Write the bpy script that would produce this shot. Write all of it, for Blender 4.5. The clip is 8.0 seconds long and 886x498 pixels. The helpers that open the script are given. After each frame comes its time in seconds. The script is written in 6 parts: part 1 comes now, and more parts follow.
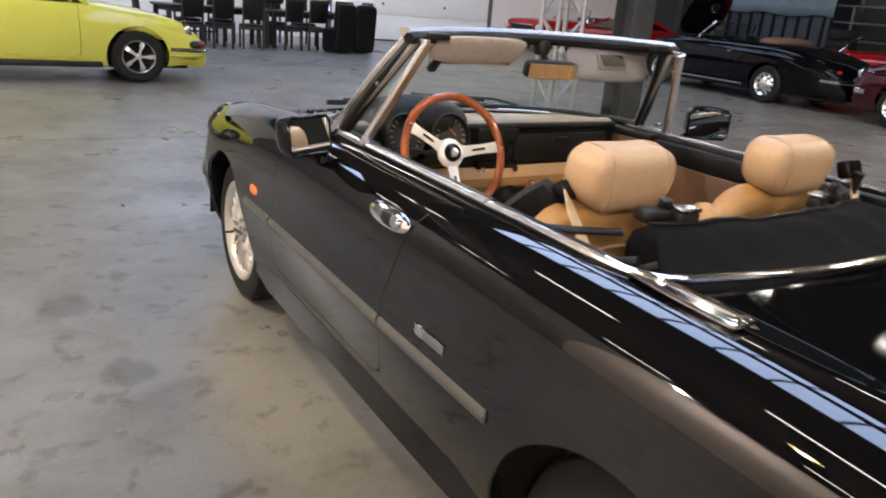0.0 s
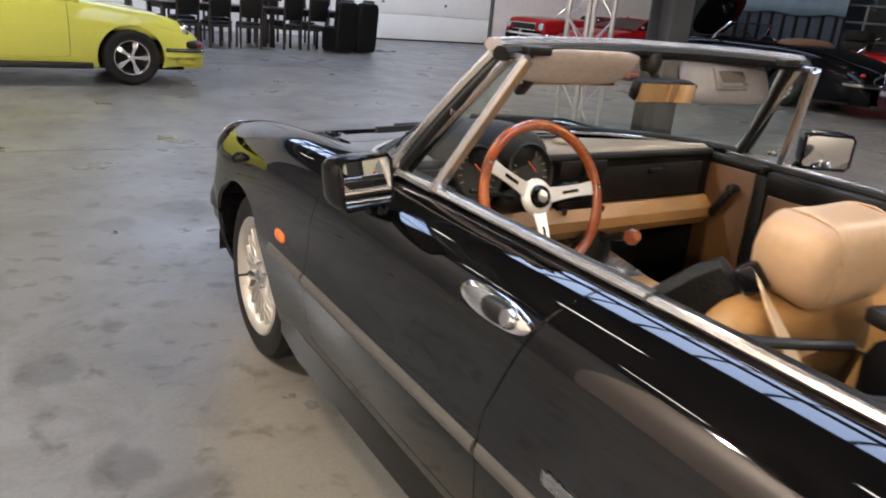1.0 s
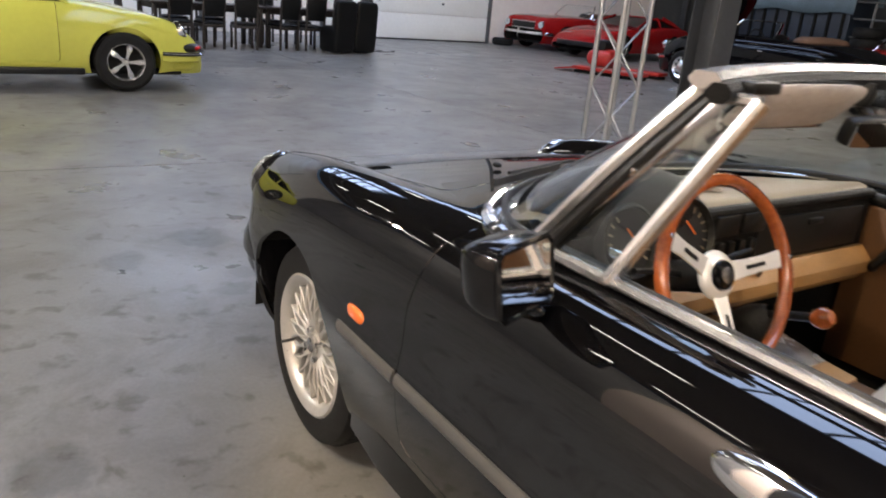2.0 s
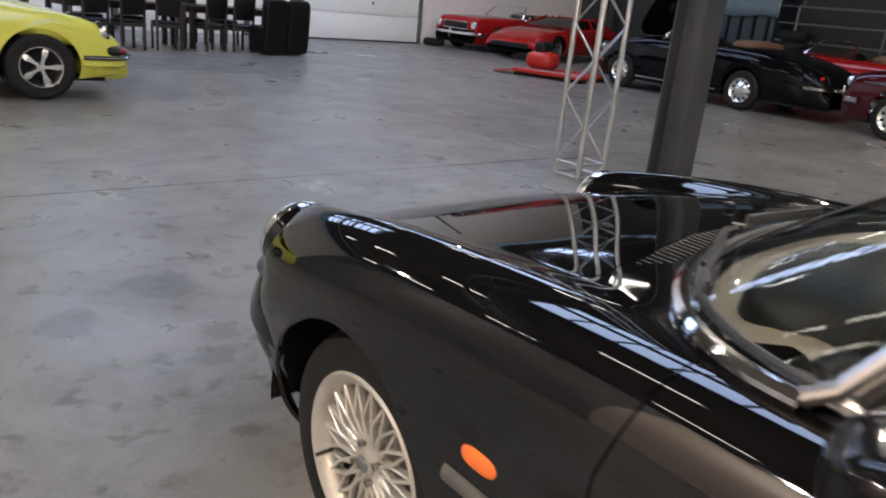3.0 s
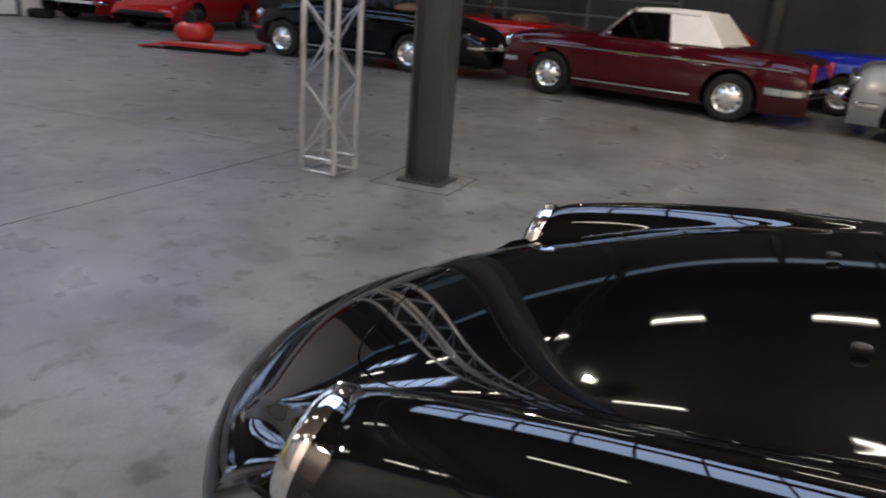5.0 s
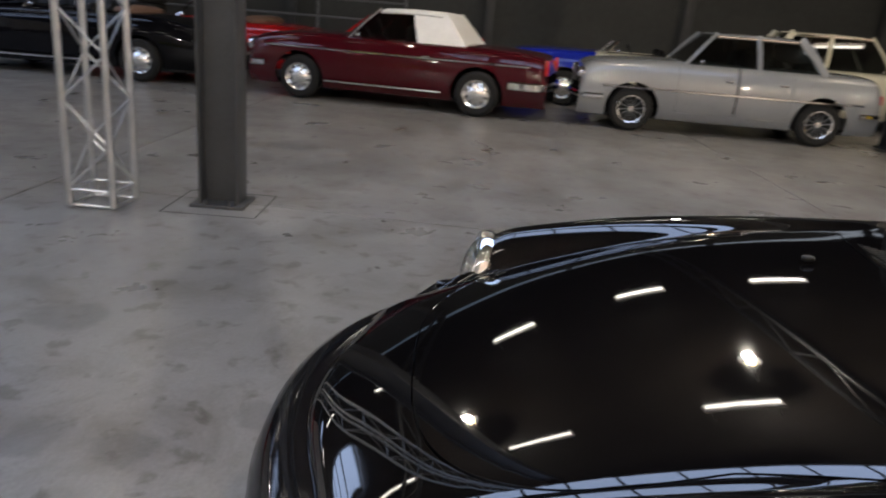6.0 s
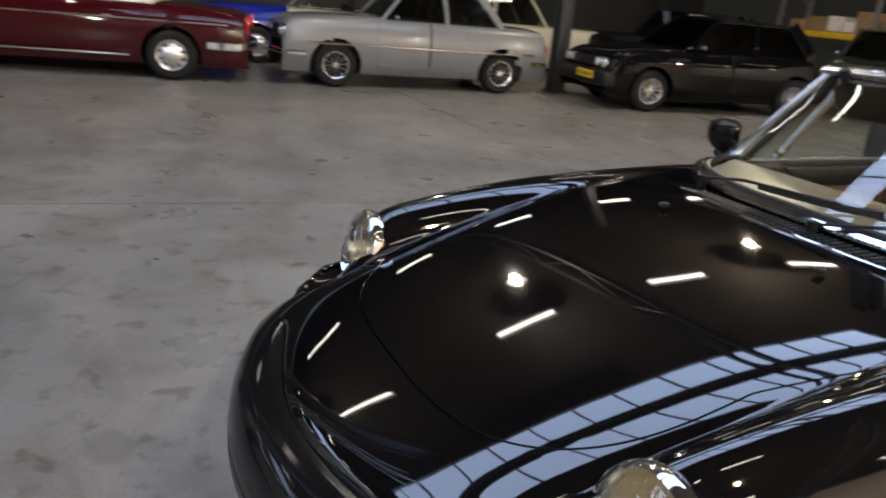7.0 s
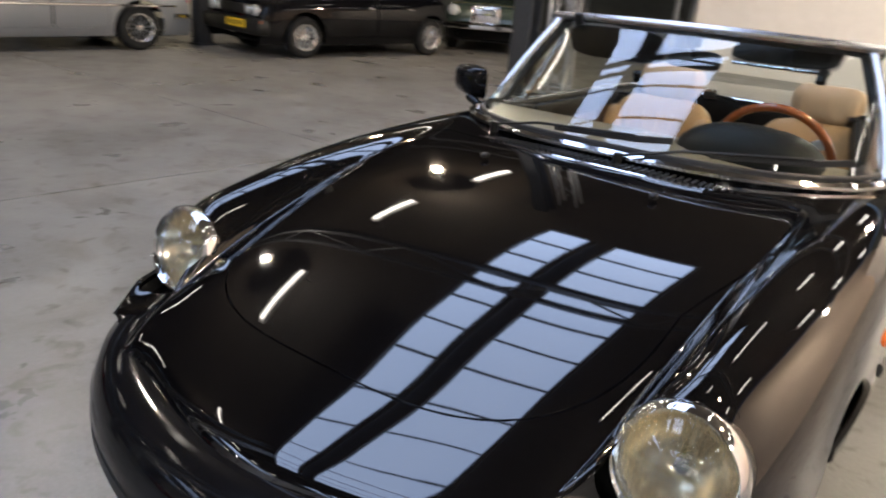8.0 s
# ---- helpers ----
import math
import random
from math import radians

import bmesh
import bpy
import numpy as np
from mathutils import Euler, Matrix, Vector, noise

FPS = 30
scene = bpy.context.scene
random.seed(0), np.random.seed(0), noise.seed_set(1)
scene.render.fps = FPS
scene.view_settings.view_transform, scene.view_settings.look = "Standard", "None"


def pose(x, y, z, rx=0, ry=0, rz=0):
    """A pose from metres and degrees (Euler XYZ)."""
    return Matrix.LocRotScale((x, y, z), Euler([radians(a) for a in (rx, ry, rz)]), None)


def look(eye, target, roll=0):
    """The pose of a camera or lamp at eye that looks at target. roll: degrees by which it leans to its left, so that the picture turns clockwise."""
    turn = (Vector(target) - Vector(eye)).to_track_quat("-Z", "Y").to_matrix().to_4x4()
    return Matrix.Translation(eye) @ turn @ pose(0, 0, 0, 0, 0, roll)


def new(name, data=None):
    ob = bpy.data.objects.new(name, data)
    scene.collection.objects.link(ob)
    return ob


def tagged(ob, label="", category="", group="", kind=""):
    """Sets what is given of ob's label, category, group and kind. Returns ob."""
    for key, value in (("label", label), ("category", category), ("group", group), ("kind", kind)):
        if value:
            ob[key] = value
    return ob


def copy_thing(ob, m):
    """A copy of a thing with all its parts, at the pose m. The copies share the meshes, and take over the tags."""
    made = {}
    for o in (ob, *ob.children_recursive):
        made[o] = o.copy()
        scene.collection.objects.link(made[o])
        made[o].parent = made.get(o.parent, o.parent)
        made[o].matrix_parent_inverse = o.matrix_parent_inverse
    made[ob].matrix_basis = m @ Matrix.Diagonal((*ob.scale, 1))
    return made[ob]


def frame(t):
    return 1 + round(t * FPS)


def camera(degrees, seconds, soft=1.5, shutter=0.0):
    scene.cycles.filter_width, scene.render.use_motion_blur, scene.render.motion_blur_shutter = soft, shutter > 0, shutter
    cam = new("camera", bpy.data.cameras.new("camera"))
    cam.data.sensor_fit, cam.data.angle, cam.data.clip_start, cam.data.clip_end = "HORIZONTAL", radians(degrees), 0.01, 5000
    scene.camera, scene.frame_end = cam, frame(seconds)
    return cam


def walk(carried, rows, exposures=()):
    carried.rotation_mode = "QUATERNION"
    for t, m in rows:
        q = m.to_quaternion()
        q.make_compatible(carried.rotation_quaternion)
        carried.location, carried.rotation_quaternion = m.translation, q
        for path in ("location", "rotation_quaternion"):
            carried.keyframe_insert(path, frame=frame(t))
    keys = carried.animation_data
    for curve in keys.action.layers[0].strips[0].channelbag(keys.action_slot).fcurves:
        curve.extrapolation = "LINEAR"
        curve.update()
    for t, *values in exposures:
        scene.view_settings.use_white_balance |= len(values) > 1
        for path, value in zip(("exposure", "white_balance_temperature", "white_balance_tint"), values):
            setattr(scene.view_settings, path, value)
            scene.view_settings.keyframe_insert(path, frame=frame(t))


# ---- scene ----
cam = camera(62.4, 8.0, soft=1.9, shutter=0.4)
PATH = [
    (0.0, look((-1.526, -1.715, 1.310), (-0.515, -0.116, 0.660), 4.86)),
    (0.5, look((-1.446, -1.410, 1.305), (-0.469, 0.206, 0.646), 4.82)),
    (1.0, look((-1.448, -1.134, 1.298), (-0.421, 0.453, 0.644), 5.10)),
    (1.5, look((-1.457, -0.855, 1.302), (-0.418, 0.724, 0.646), 4.60)),
    (2.0, look((-1.445, -0.547, 1.299), (-0.393, 1.021, 0.640), 4.91)),
    (2.2, look((-1.462, -0.431, 1.286), (-0.373, 1.118, 0.641), 5.24)),
    (3.5, look((-1.471, 0.443, 1.295), (-0.151, 1.793, 0.633), 5.50)),
    (4.0, look((-1.454, 0.729, 1.301), (0.006, 1.929, 0.645), 5.50)),
    (4.2, look((-1.451, 0.834, 1.309), (0.068, 1.957, 0.652), 5.40)),
    (5.3, look((-1.363, 1.466, 1.312), (0.468, 1.933, 0.657), 4.68)),
    (5.5, look((-1.350, 1.601, 1.317), (0.514, 1.921, 0.667), 4.65)),
    (6.0, look((-1.294, 1.864, 1.312), (0.612, 1.848, 0.707), 4.61)),
    (6.5, look((-1.286, 2.149, 1.333), (0.568, 1.702, 0.732), 4.81)),
    (7.0, look((-1.184, 2.387, 1.334), (0.515, 1.556, 0.682), 5.21)),
    (7.5, look((-1.029, 2.541, 1.331), (0.419, 1.342, 0.650), 5.21)),
    (8.0, look((-0.807, 2.703, 1.322), (0.280, 1.179, 0.616), 4.69)),
]
EXPOSURES = [(0.0, 0.42), (1.5, 0.34), (2.2, 0.31), (3.5, 0.16), (5.5, -0.06), (6.5, -0.04), (7.2, 0.10), (8.0, 0.20)]
walk(cam, PATH, EXPOSURES)

# ---- world, lamps ----
world = bpy.data.worlds.new("hall_world")
scene.world = world
world.use_nodes = True
wn = world.node_tree.nodes
sky = wn.new("ShaderNodeTexSky")
sky.sky_type, sky.sun_disc = "NISHITA", False
sky.sun_elevation, sky.sun_rotation = radians(40), radians(120)
world.node_tree.links.new(sky.outputs[0], wn["Background"].inputs[0])
wn["Background"].inputs[1].default_value = 0.06
scene.view_settings.exposure = 0.0

CEIL = 5.5

# roof lights (x, width, from y, to y), hanging tubes (x, y, lengthwise), halogen lamps (x, y, z, watts, tone)
# the roof light at x 7.6 is added to brighten the far end
ROOF_LIGHTS = ((1.50, 1.30, -4.1, 5.4), (2.87, 0.66, -4.1, 5.4), (1.50, 1.30, 11.0, 17.0), (2.87, 0.66, 11.0, 17.0), (13.6, 1.2, 12.6, 15.2), (7.6, 1.7, 8.0, 17.0))
TUBES = [(x, y, True) for x in (-4.6, -1.4, 5.4, 10.9) for y in (-12.5, -9.3, -6.1, -3.0, 0.1, 3.2, 6.4, 9.6, 12.8)]
COOL, PALE, GOLD, AMBER_LIGHT = (1.0, 0.97, 0.93), (1.0, 0.90, 0.78), (1.0, 0.82, 0.60), (1.0, 0.87, 0.70)
# lamps at (-4.6, 2.0) and (9.5, 13.5) are added fill for west side and far end
SPOTS = [(-3.6, 8.6, 4.6, 420, COOL), (-4.6, 2.0, 4.4, 520, COOL), (-4.3, -5.2, 3.7, 430, AMBER_LIGHT), (-2.2, -9.2, 4.2, 620, AMBER_LIGHT), (7.0, 4.4, 5.2, 250, PALE), (6.6, -0.6, 5.2, 360, PALE), (6.3, -5.65, 5.2, 420, GOLD), (9.5, 13.5, 5.2, 190, COOL)]

# flood lamp with a cut-off cone: place, aim, cone in degrees, watts
FLOOD = ((-2.9, 0.3, 5.0), (2.4, 0.35, 0.0), 54, 390)

# ---- small helpers ----


def mat(name, color, rough=0.5, metal=0.0, vary=0.0, scale=6.0, bump=0.0, bscale=60.0, coat=0.0, rvary=0.0, spec=0.5, tint=None, islands=0.0):
    """A node material: base colour with noise of two scales, roughness wear and fine relief."""
    m = bpy.data.materials.new(name)
    m.use_nodes = True
    nt = m.node_tree
    n, l = nt.nodes, nt.links
    b = n["Principled BSDF"]
    b.inputs["Base Color"].default_value = (*color, 1)
    b.inputs["Roughness"].default_value = rough
    b.inputs["Metallic"].default_value = metal
    b.inputs["Specular IOR Level"].default_value = spec
    b.inputs["Coat Weight"].default_value = coat
    b.inputs["Coat Roughness"].default_value = 0.03
    b.inputs["Coat IOR"].default_value = 1.7 if coat == 1.0 else 1.5
    tc = n.new("ShaderNodeTexCoord")
    if vary or tint:
        big, small = n.new("ShaderNodeTexNoise"), n.new("ShaderNodeTexNoise")
        for t, s, d in ((big, scale, 4), (small, scale * 9, 6)):
            t.inputs["Scale"].default_value, t.inputs["Detail"].default_value = s, d
            l.new(tc.outputs["Object"], t.inputs["Vector"])
        mix = n.new("ShaderNodeMath")
        mix.operation = "MULTIPLY_ADD"
        mix.inputs[1].default_value = 0.45
        l.new(small.outputs["Fac"], mix.inputs[0])
        half = n.new("ShaderNodeMath")
        half.operation = "MULTIPLY"
        half.inputs[1].default_value = 0.55
        l.new(big.outputs["Fac"], half.inputs[0])
        l.new(half.outputs[0], mix.inputs[2])
        ramp = n.new("ShaderNodeValToRGB")
        ramp.color_ramp.elements[0].position, ramp.color_ramp.elements[1].position = 0.32, 0.68
        lo = tint or [c * (1 - vary) for c in color]
        ramp.color_ramp.elements[0].color = (*lo, 1)
        ramp.color_ramp.elements[1].color = (*[min(1, c * (1 + vary * 0.6)) for c in color], 1)
        l.new(mix.outputs[0], ramp.inputs[0])
        l.new(ramp.outputs[0], b.inputs["Base Color"])
        if rvary:
            mr = n.new("ShaderNodeMapRange")
            mr.inputs["To Min"].default_value, mr.inputs["To Max"].default_value = rough - rvary, rough + rvary
            l.new(mix.outputs[0], mr.inputs[0])
            l.new(mr.outputs[0], b.inputs["Roughness"])
    if bump:
        t = n.new("ShaderNodeTexNoise")
        t.inputs["Scale"].default_value, t.inputs["Detail"].default_value = bscale, 5
        l.new(tc.outputs["Object"], t.inputs["Vector"])
        bp = n.new("ShaderNodeBump")
        bp.inputs["Strength"].default_value, bp.inputs["Distance"].default_value = bump, 0.01
        l.new(t.outputs["Fac"], bp.inputs["Height"])
        l.new(bp.outputs[0], b.inputs["Normal"])
    return m


def glow(name, color, strength):
    m = bpy.data.materials.new(name)
    m.use_nodes = True
    b = m.node_tree.nodes["Principled BSDF"]
    b.inputs["Base Color"].default_value = (0.8, 0.8, 0.8, 1)
    b.inputs["Emission Color"].default_value = (*color, 1)
    b.inputs["Emission Strength"].default_value = strength
    return m


def pane(name, tint=(0.9, 0.95, 0.93), rough=0.0, base=0.08):
    """Thin glass: clear, with a gloss that grows towards grazing."""
    m = bpy.data.materials.new(name)
    m.use_nodes = True
    nt = m.node_tree
    n, l = nt.nodes, nt.links
    n.remove(n["Principled BSDF"])
    tr, gl, fr, mx = n.new("ShaderNodeBsdfTransparent"), n.new("ShaderNodeBsdfGlossy"), n.new("ShaderNodeLayerWeight"), n.new("ShaderNodeMixShader")
    up, add = n.new("ShaderNodeMath"), n.new("ShaderNodeMath")
    up.operation, add.operation = "POWER", "MULTIPLY_ADD"
    up.inputs[1].default_value, add.inputs[1].default_value, add.inputs[2].default_value = 5.0, 0.92, base
    tr.inputs[0].default_value = (*tint, 1)
    gl.inputs["Roughness"].default_value = rough
    fr.inputs[0].default_value = 0.5
    l.new(fr.outputs["Facing"], up.inputs[0])
    l.new(up.outputs[0], add.inputs[0])
    l.new(add.outputs[0], mx.inputs[0])
    l.new(tr.outputs[0], mx.inputs[1])
    l.new(gl.outputs[0], mx.inputs[2])
    l.new(mx.outputs[0], n["Material Output"].inputs["Surface"])
    return m


def mesh(name, verts, faces, material, parent=None, label="", smooth=True, normals=None, m=None):
    """One mesh object from points and faces."""
    me = bpy.data.meshes.new(name)
    me.from_pydata([tuple(map(float, v)) for v in verts], [], [tuple(map(int, f)) for f in faces])
    me.materials.append(material)
    if smooth:
        me.polygons.foreach_set("use_smooth", [True] * len(me.polygons))
    if normals is not None:
        me.normals_split_custom_set_from_vertices([tuple(map(float, v)) for v in normals])
    me.update()
    ob = new(name, me)
    if m is not None:
        ob.matrix_basis = m
    if parent is not None:
        ob.parent = parent
    return tagged(ob, label)


def part(name, bm, material, parent=None, label="", smooth=True, m=None):
    """Links a bmesh as one mesh object under a thing or a part."""
    me = bpy.data.meshes.new(name)
    bm.normal_update()
    if smooth:
        for f in bm.faces:
            f.smooth = True
        for e in bm.edges:
            if len(e.link_faces) == 2 and e.calc_face_angle(0) > 0.6:
                e.smooth = False
    bm.to_mesh(me)
    bm.free()
    me.materials.append(material)
    ob = new(name, me)
    if m is not None:
        ob.matrix_basis = m
    if parent is not None:
        ob.parent = parent
    return tagged(ob, label)


def thing(name, label, category, group="", m=None, kind=""):
    ob = new(name)
    if m is not None:
        ob.matrix_basis = m
    return tagged(ob, label, category, group, kind)


def put_box(bm, sx, sy, sz, m=None, bevel=0.0, seg=2):
    r = bmesh.ops.create_cube(bm, size=1.0, matrix=(m or Matrix()) @ Matrix.Diagonal((sx, sy, sz, 1)))
    if bevel:
        es = list({e for v in r["verts"] for e in v.link_edges})
        bmesh.ops.bevel(bm, geom=es, offset=bevel, segments=seg, profile=0.5, affect="EDGES")
    return bm


def box(sx, sy, sz, m=None, bevel=0.0, seg=2):
    return put_box(bmesh.new(), sx, sy, sz, m, bevel, seg)


def put_cyl(bm, r, h, m=None, n=24, r2=None, bevel=0.0):
    q = bmesh.ops.create_cone(bm, cap_ends=True, segments=n, radius1=r, radius2=r if r2 is None else r2, depth=h, matrix=m or Matrix())
    if bevel:
        es = list({e for v in q["verts"] for e in v.link_edges if len(e.link_faces) == 2 and any(len(f.verts) > 4 for f in e.link_faces)})
        bmesh.ops.bevel(bm, geom=es, offset=bevel, segments=2, profile=0.5, affect="EDGES")
    return bm


def cyl(r, h, m=None, n=24, r2=None, bevel=0.0):
    return put_cyl(bmesh.new(), r, h, m, n, r2, bevel)


def lathe(profile, n=40, m=None, bm=None):
    """Turns (radius, height) pairs about the local z axis."""
    bm = bm or bmesh.new()
    m = m or Matrix()
    rings = []
    for r, h in profile:
        if r < 1e-5:
            rings.append([bm.verts.new(m @ Vector((0, 0, h)))])
        else:
            rings.append([bm.verts.new(m @ Vector((r * math.cos(2 * math.pi * k / n), r * math.sin(2 * math.pi * k / n), h))) for k in range(n)])
    for a, b in zip(rings, rings[1:]):
        for k in range(n):
            p, q = (a[k], a[(k + 1) % n]) if len(a) > 1 else (a[0], None), (b[k], b[(k + 1) % n]) if len(b) > 1 else (b[0], None)
            vs = [p[0]] + ([p[1]] if p[1] else []) + ([q[1]] if q[1] else []) + [q[0]]
            if len(set(vs)) > 2:
                bm.faces.new(vs)
    bmesh.ops.recalc_face_normals(bm, faces=bm.faces)
    return bm


def sweep(path, shape, closed=False, bm=None, up=(0, 0, 1), caps=True, sizes=None):
    """Draws the outline shape, pairs of (side, up), along a path."""
    bm = bm or bmesh.new()
    P = [Vector(p) for p in path]
    rings = []
    for i, p in enumerate(P):
        if closed:
            d = P[(i + 1) % len(P)] - P[i - 1]
        else:
            d = P[min(i + 1, len(P) - 1)] - P[max(i - 1, 0)]
        d.normalize()
        side = d.cross(Vector(up))
        if side.length < 1e-4:
            side = d.cross(Vector((1, 0, 0)))
        side.normalize()
        top = side.cross(d)
        k = sizes[i] if sizes else 1.0
        rings.append([bm.verts.new(p + side * a * k + top * b * k) for a, b in shape])
    pairs = list(zip(rings, rings[1:])) + ([(rings[-1], rings[0])] if closed else [])
    for a, b in pairs:
        for k in range(len(shape)):
            j = (k + 1) % len(shape)
            bm.faces.new((a[k], a[j], b[j], b[k]))
    if caps and not closed:
        bm.faces.new(rings[0][::-1])
        bm.faces.new(rings[-1])
    bmesh.ops.recalc_face_normals(bm, faces=bm.faces)
    return bm


def ring(r, n=10, squash=1.0):
    return [(r * math.cos(2 * math.pi * k / n), r * squash * math.sin(2 * math.pi * k / n)) for k in range(n)]


def slab(w, h, r=0.004):
    """A rounded rectangle outline, w across and h high."""
    a, b = w / 2, h / 2
    return [(-a + r, -b), (a - r, -b), (a, -b + r), (a, b - r), (a - r, b), (-a + r, b), (-a, b - r), (-a, -b + r)]


def tube(path, r, n=10, closed=False, bm=None, squash=1.0, up=(0, 0, 1), sizes=None):
    return sweep(path, ring(r, n, squash), closed, bm, up, True, sizes)


def curve_pts(keys, n):
    """n points on a smooth curve through the keys."""
    K = np.array(keys, float)
    t = np.r_[0, np.cumsum(np.linalg.norm(np.diff(K, axis=0), axis=1))]
    return wmat(t, np.linspace(0, t[-1], n)) @ K


def pillow(w, d, h, m=None, bm=None, p=4.0, n=28, k=14, puff=2.6):
    """A soft padded block: a superellipsoid."""
    bm = bm or bmesh.new()
    m = m or Matrix()

    def e(c, q):
        return math.copysign(abs(c) ** (2 / q), c)

    rings = []
    for i in range(k + 1):
        th = -math.pi / 2 + math.pi * i / k
        cz, sz = e(math.cos(th), puff), e(math.sin(th), puff)
        if i in (0, k):
            rings.append([bm.verts.new(m @ Vector((0, 0, h / 2 * sz)))])
            continue
        rings.append([bm.verts.new(m @ Vector((w / 2 * cz * e(math.cos(a), p), d / 2 * cz * e(math.sin(a), p), h / 2 * sz))) for a in (2 * math.pi * j / n for j in range(n))])
    for a, b in zip(rings, rings[1:]):
        for j in range(n):
            vs = [a[j % len(a)], a[(j + 1) % n % len(a)], b[(j + 1) % n % len(b)], b[j % len(b)]]
            vs = list(dict.fromkeys(vs))
            if len(vs) > 2:
                bm.faces.new(vs)
    bmesh.ops.recalc_face_normals(bm, faces=bm.faces)
    return bm


# ---- smooth surfaces from guide lines ----


def wmat(t, q):
    """Weights of the natural cubic spline through knots t, at q."""
    t, q = np.asarray(t, float), np.asarray(q, float)
    n, h = len(t), np.diff(t)
    A, B = np.eye(n), np.zeros((n, n))
    for i in range(1, n - 1):
        A[i, i - 1 : i + 2] = h[i - 1] / 6, (h[i - 1] + h[i]) / 3, h[i] / 6
        B[i, i - 1 : i + 2] = 1 / h[i - 1], -1 / h[i - 1] - 1 / h[i], 1 / h[i]
    M = np.linalg.solve(A, B)
    i = np.clip(np.searchsorted(t, q) - 1, 0, n - 2)
    a = (t[i + 1] - q) / h[i]
    b = 1 - a
    W = np.zeros((len(q), n))
    r = np.arange(len(q))
    W[r, i] += a
    W[r, i + 1] += b
    return W + ((a**3 - a) * h[i] ** 2 / 6)[:, None] * M[i] + ((b**3 - b) * h[i] ** 2 / 6)[:, None] * M[i + 1]


def gentle(t, Y, q):
    """Monotone cubic through knots t (no overshoot). Y: (n, ...)."""
    t, Y, q = np.asarray(t, float), np.asarray(Y, float), np.asarray(q, float)
    sh = (-1,) + (1,) * (Y.ndim - 1)
    h = np.diff(t).reshape(sh)
    d = np.diff(Y, axis=0) / h
    m = np.zeros_like(Y)
    m[0], m[-1] = d[0], d[-1]
    same = d[:-1] * d[1:] > 0
    w1, w2 = 2 * h[1:] + h[:-1], h[1:] + 2 * h[:-1]
    with np.errstate(divide="ignore", invalid="ignore"):
        m[1:-1] = np.where(same, (w1 + w2) / (w1 / d[:-1] + w2 / d[1:]), 0)
    i = np.clip(np.searchsorted(t, q) - 1, 0, len(t) - 2)
    hh = (t[i + 1] - t[i]).reshape(sh)
    s = ((q - t[i]).reshape(sh)) / hh
    return Y[i] * (1 + 2 * s) * (1 - s) ** 2 + m[i] * hh * s * (1 - s) ** 2 + Y[i + 1] * s**2 * (3 - 2 * s) + m[i + 1] * hh * s**2 * (s - 1)


def softmin(*d, k=22.0):
    d = np.stack(np.broadcast_arrays(*d))
    lo = d.min(0)
    return lo - np.log(np.exp(-k * (d - lo)).sum(0)) / k


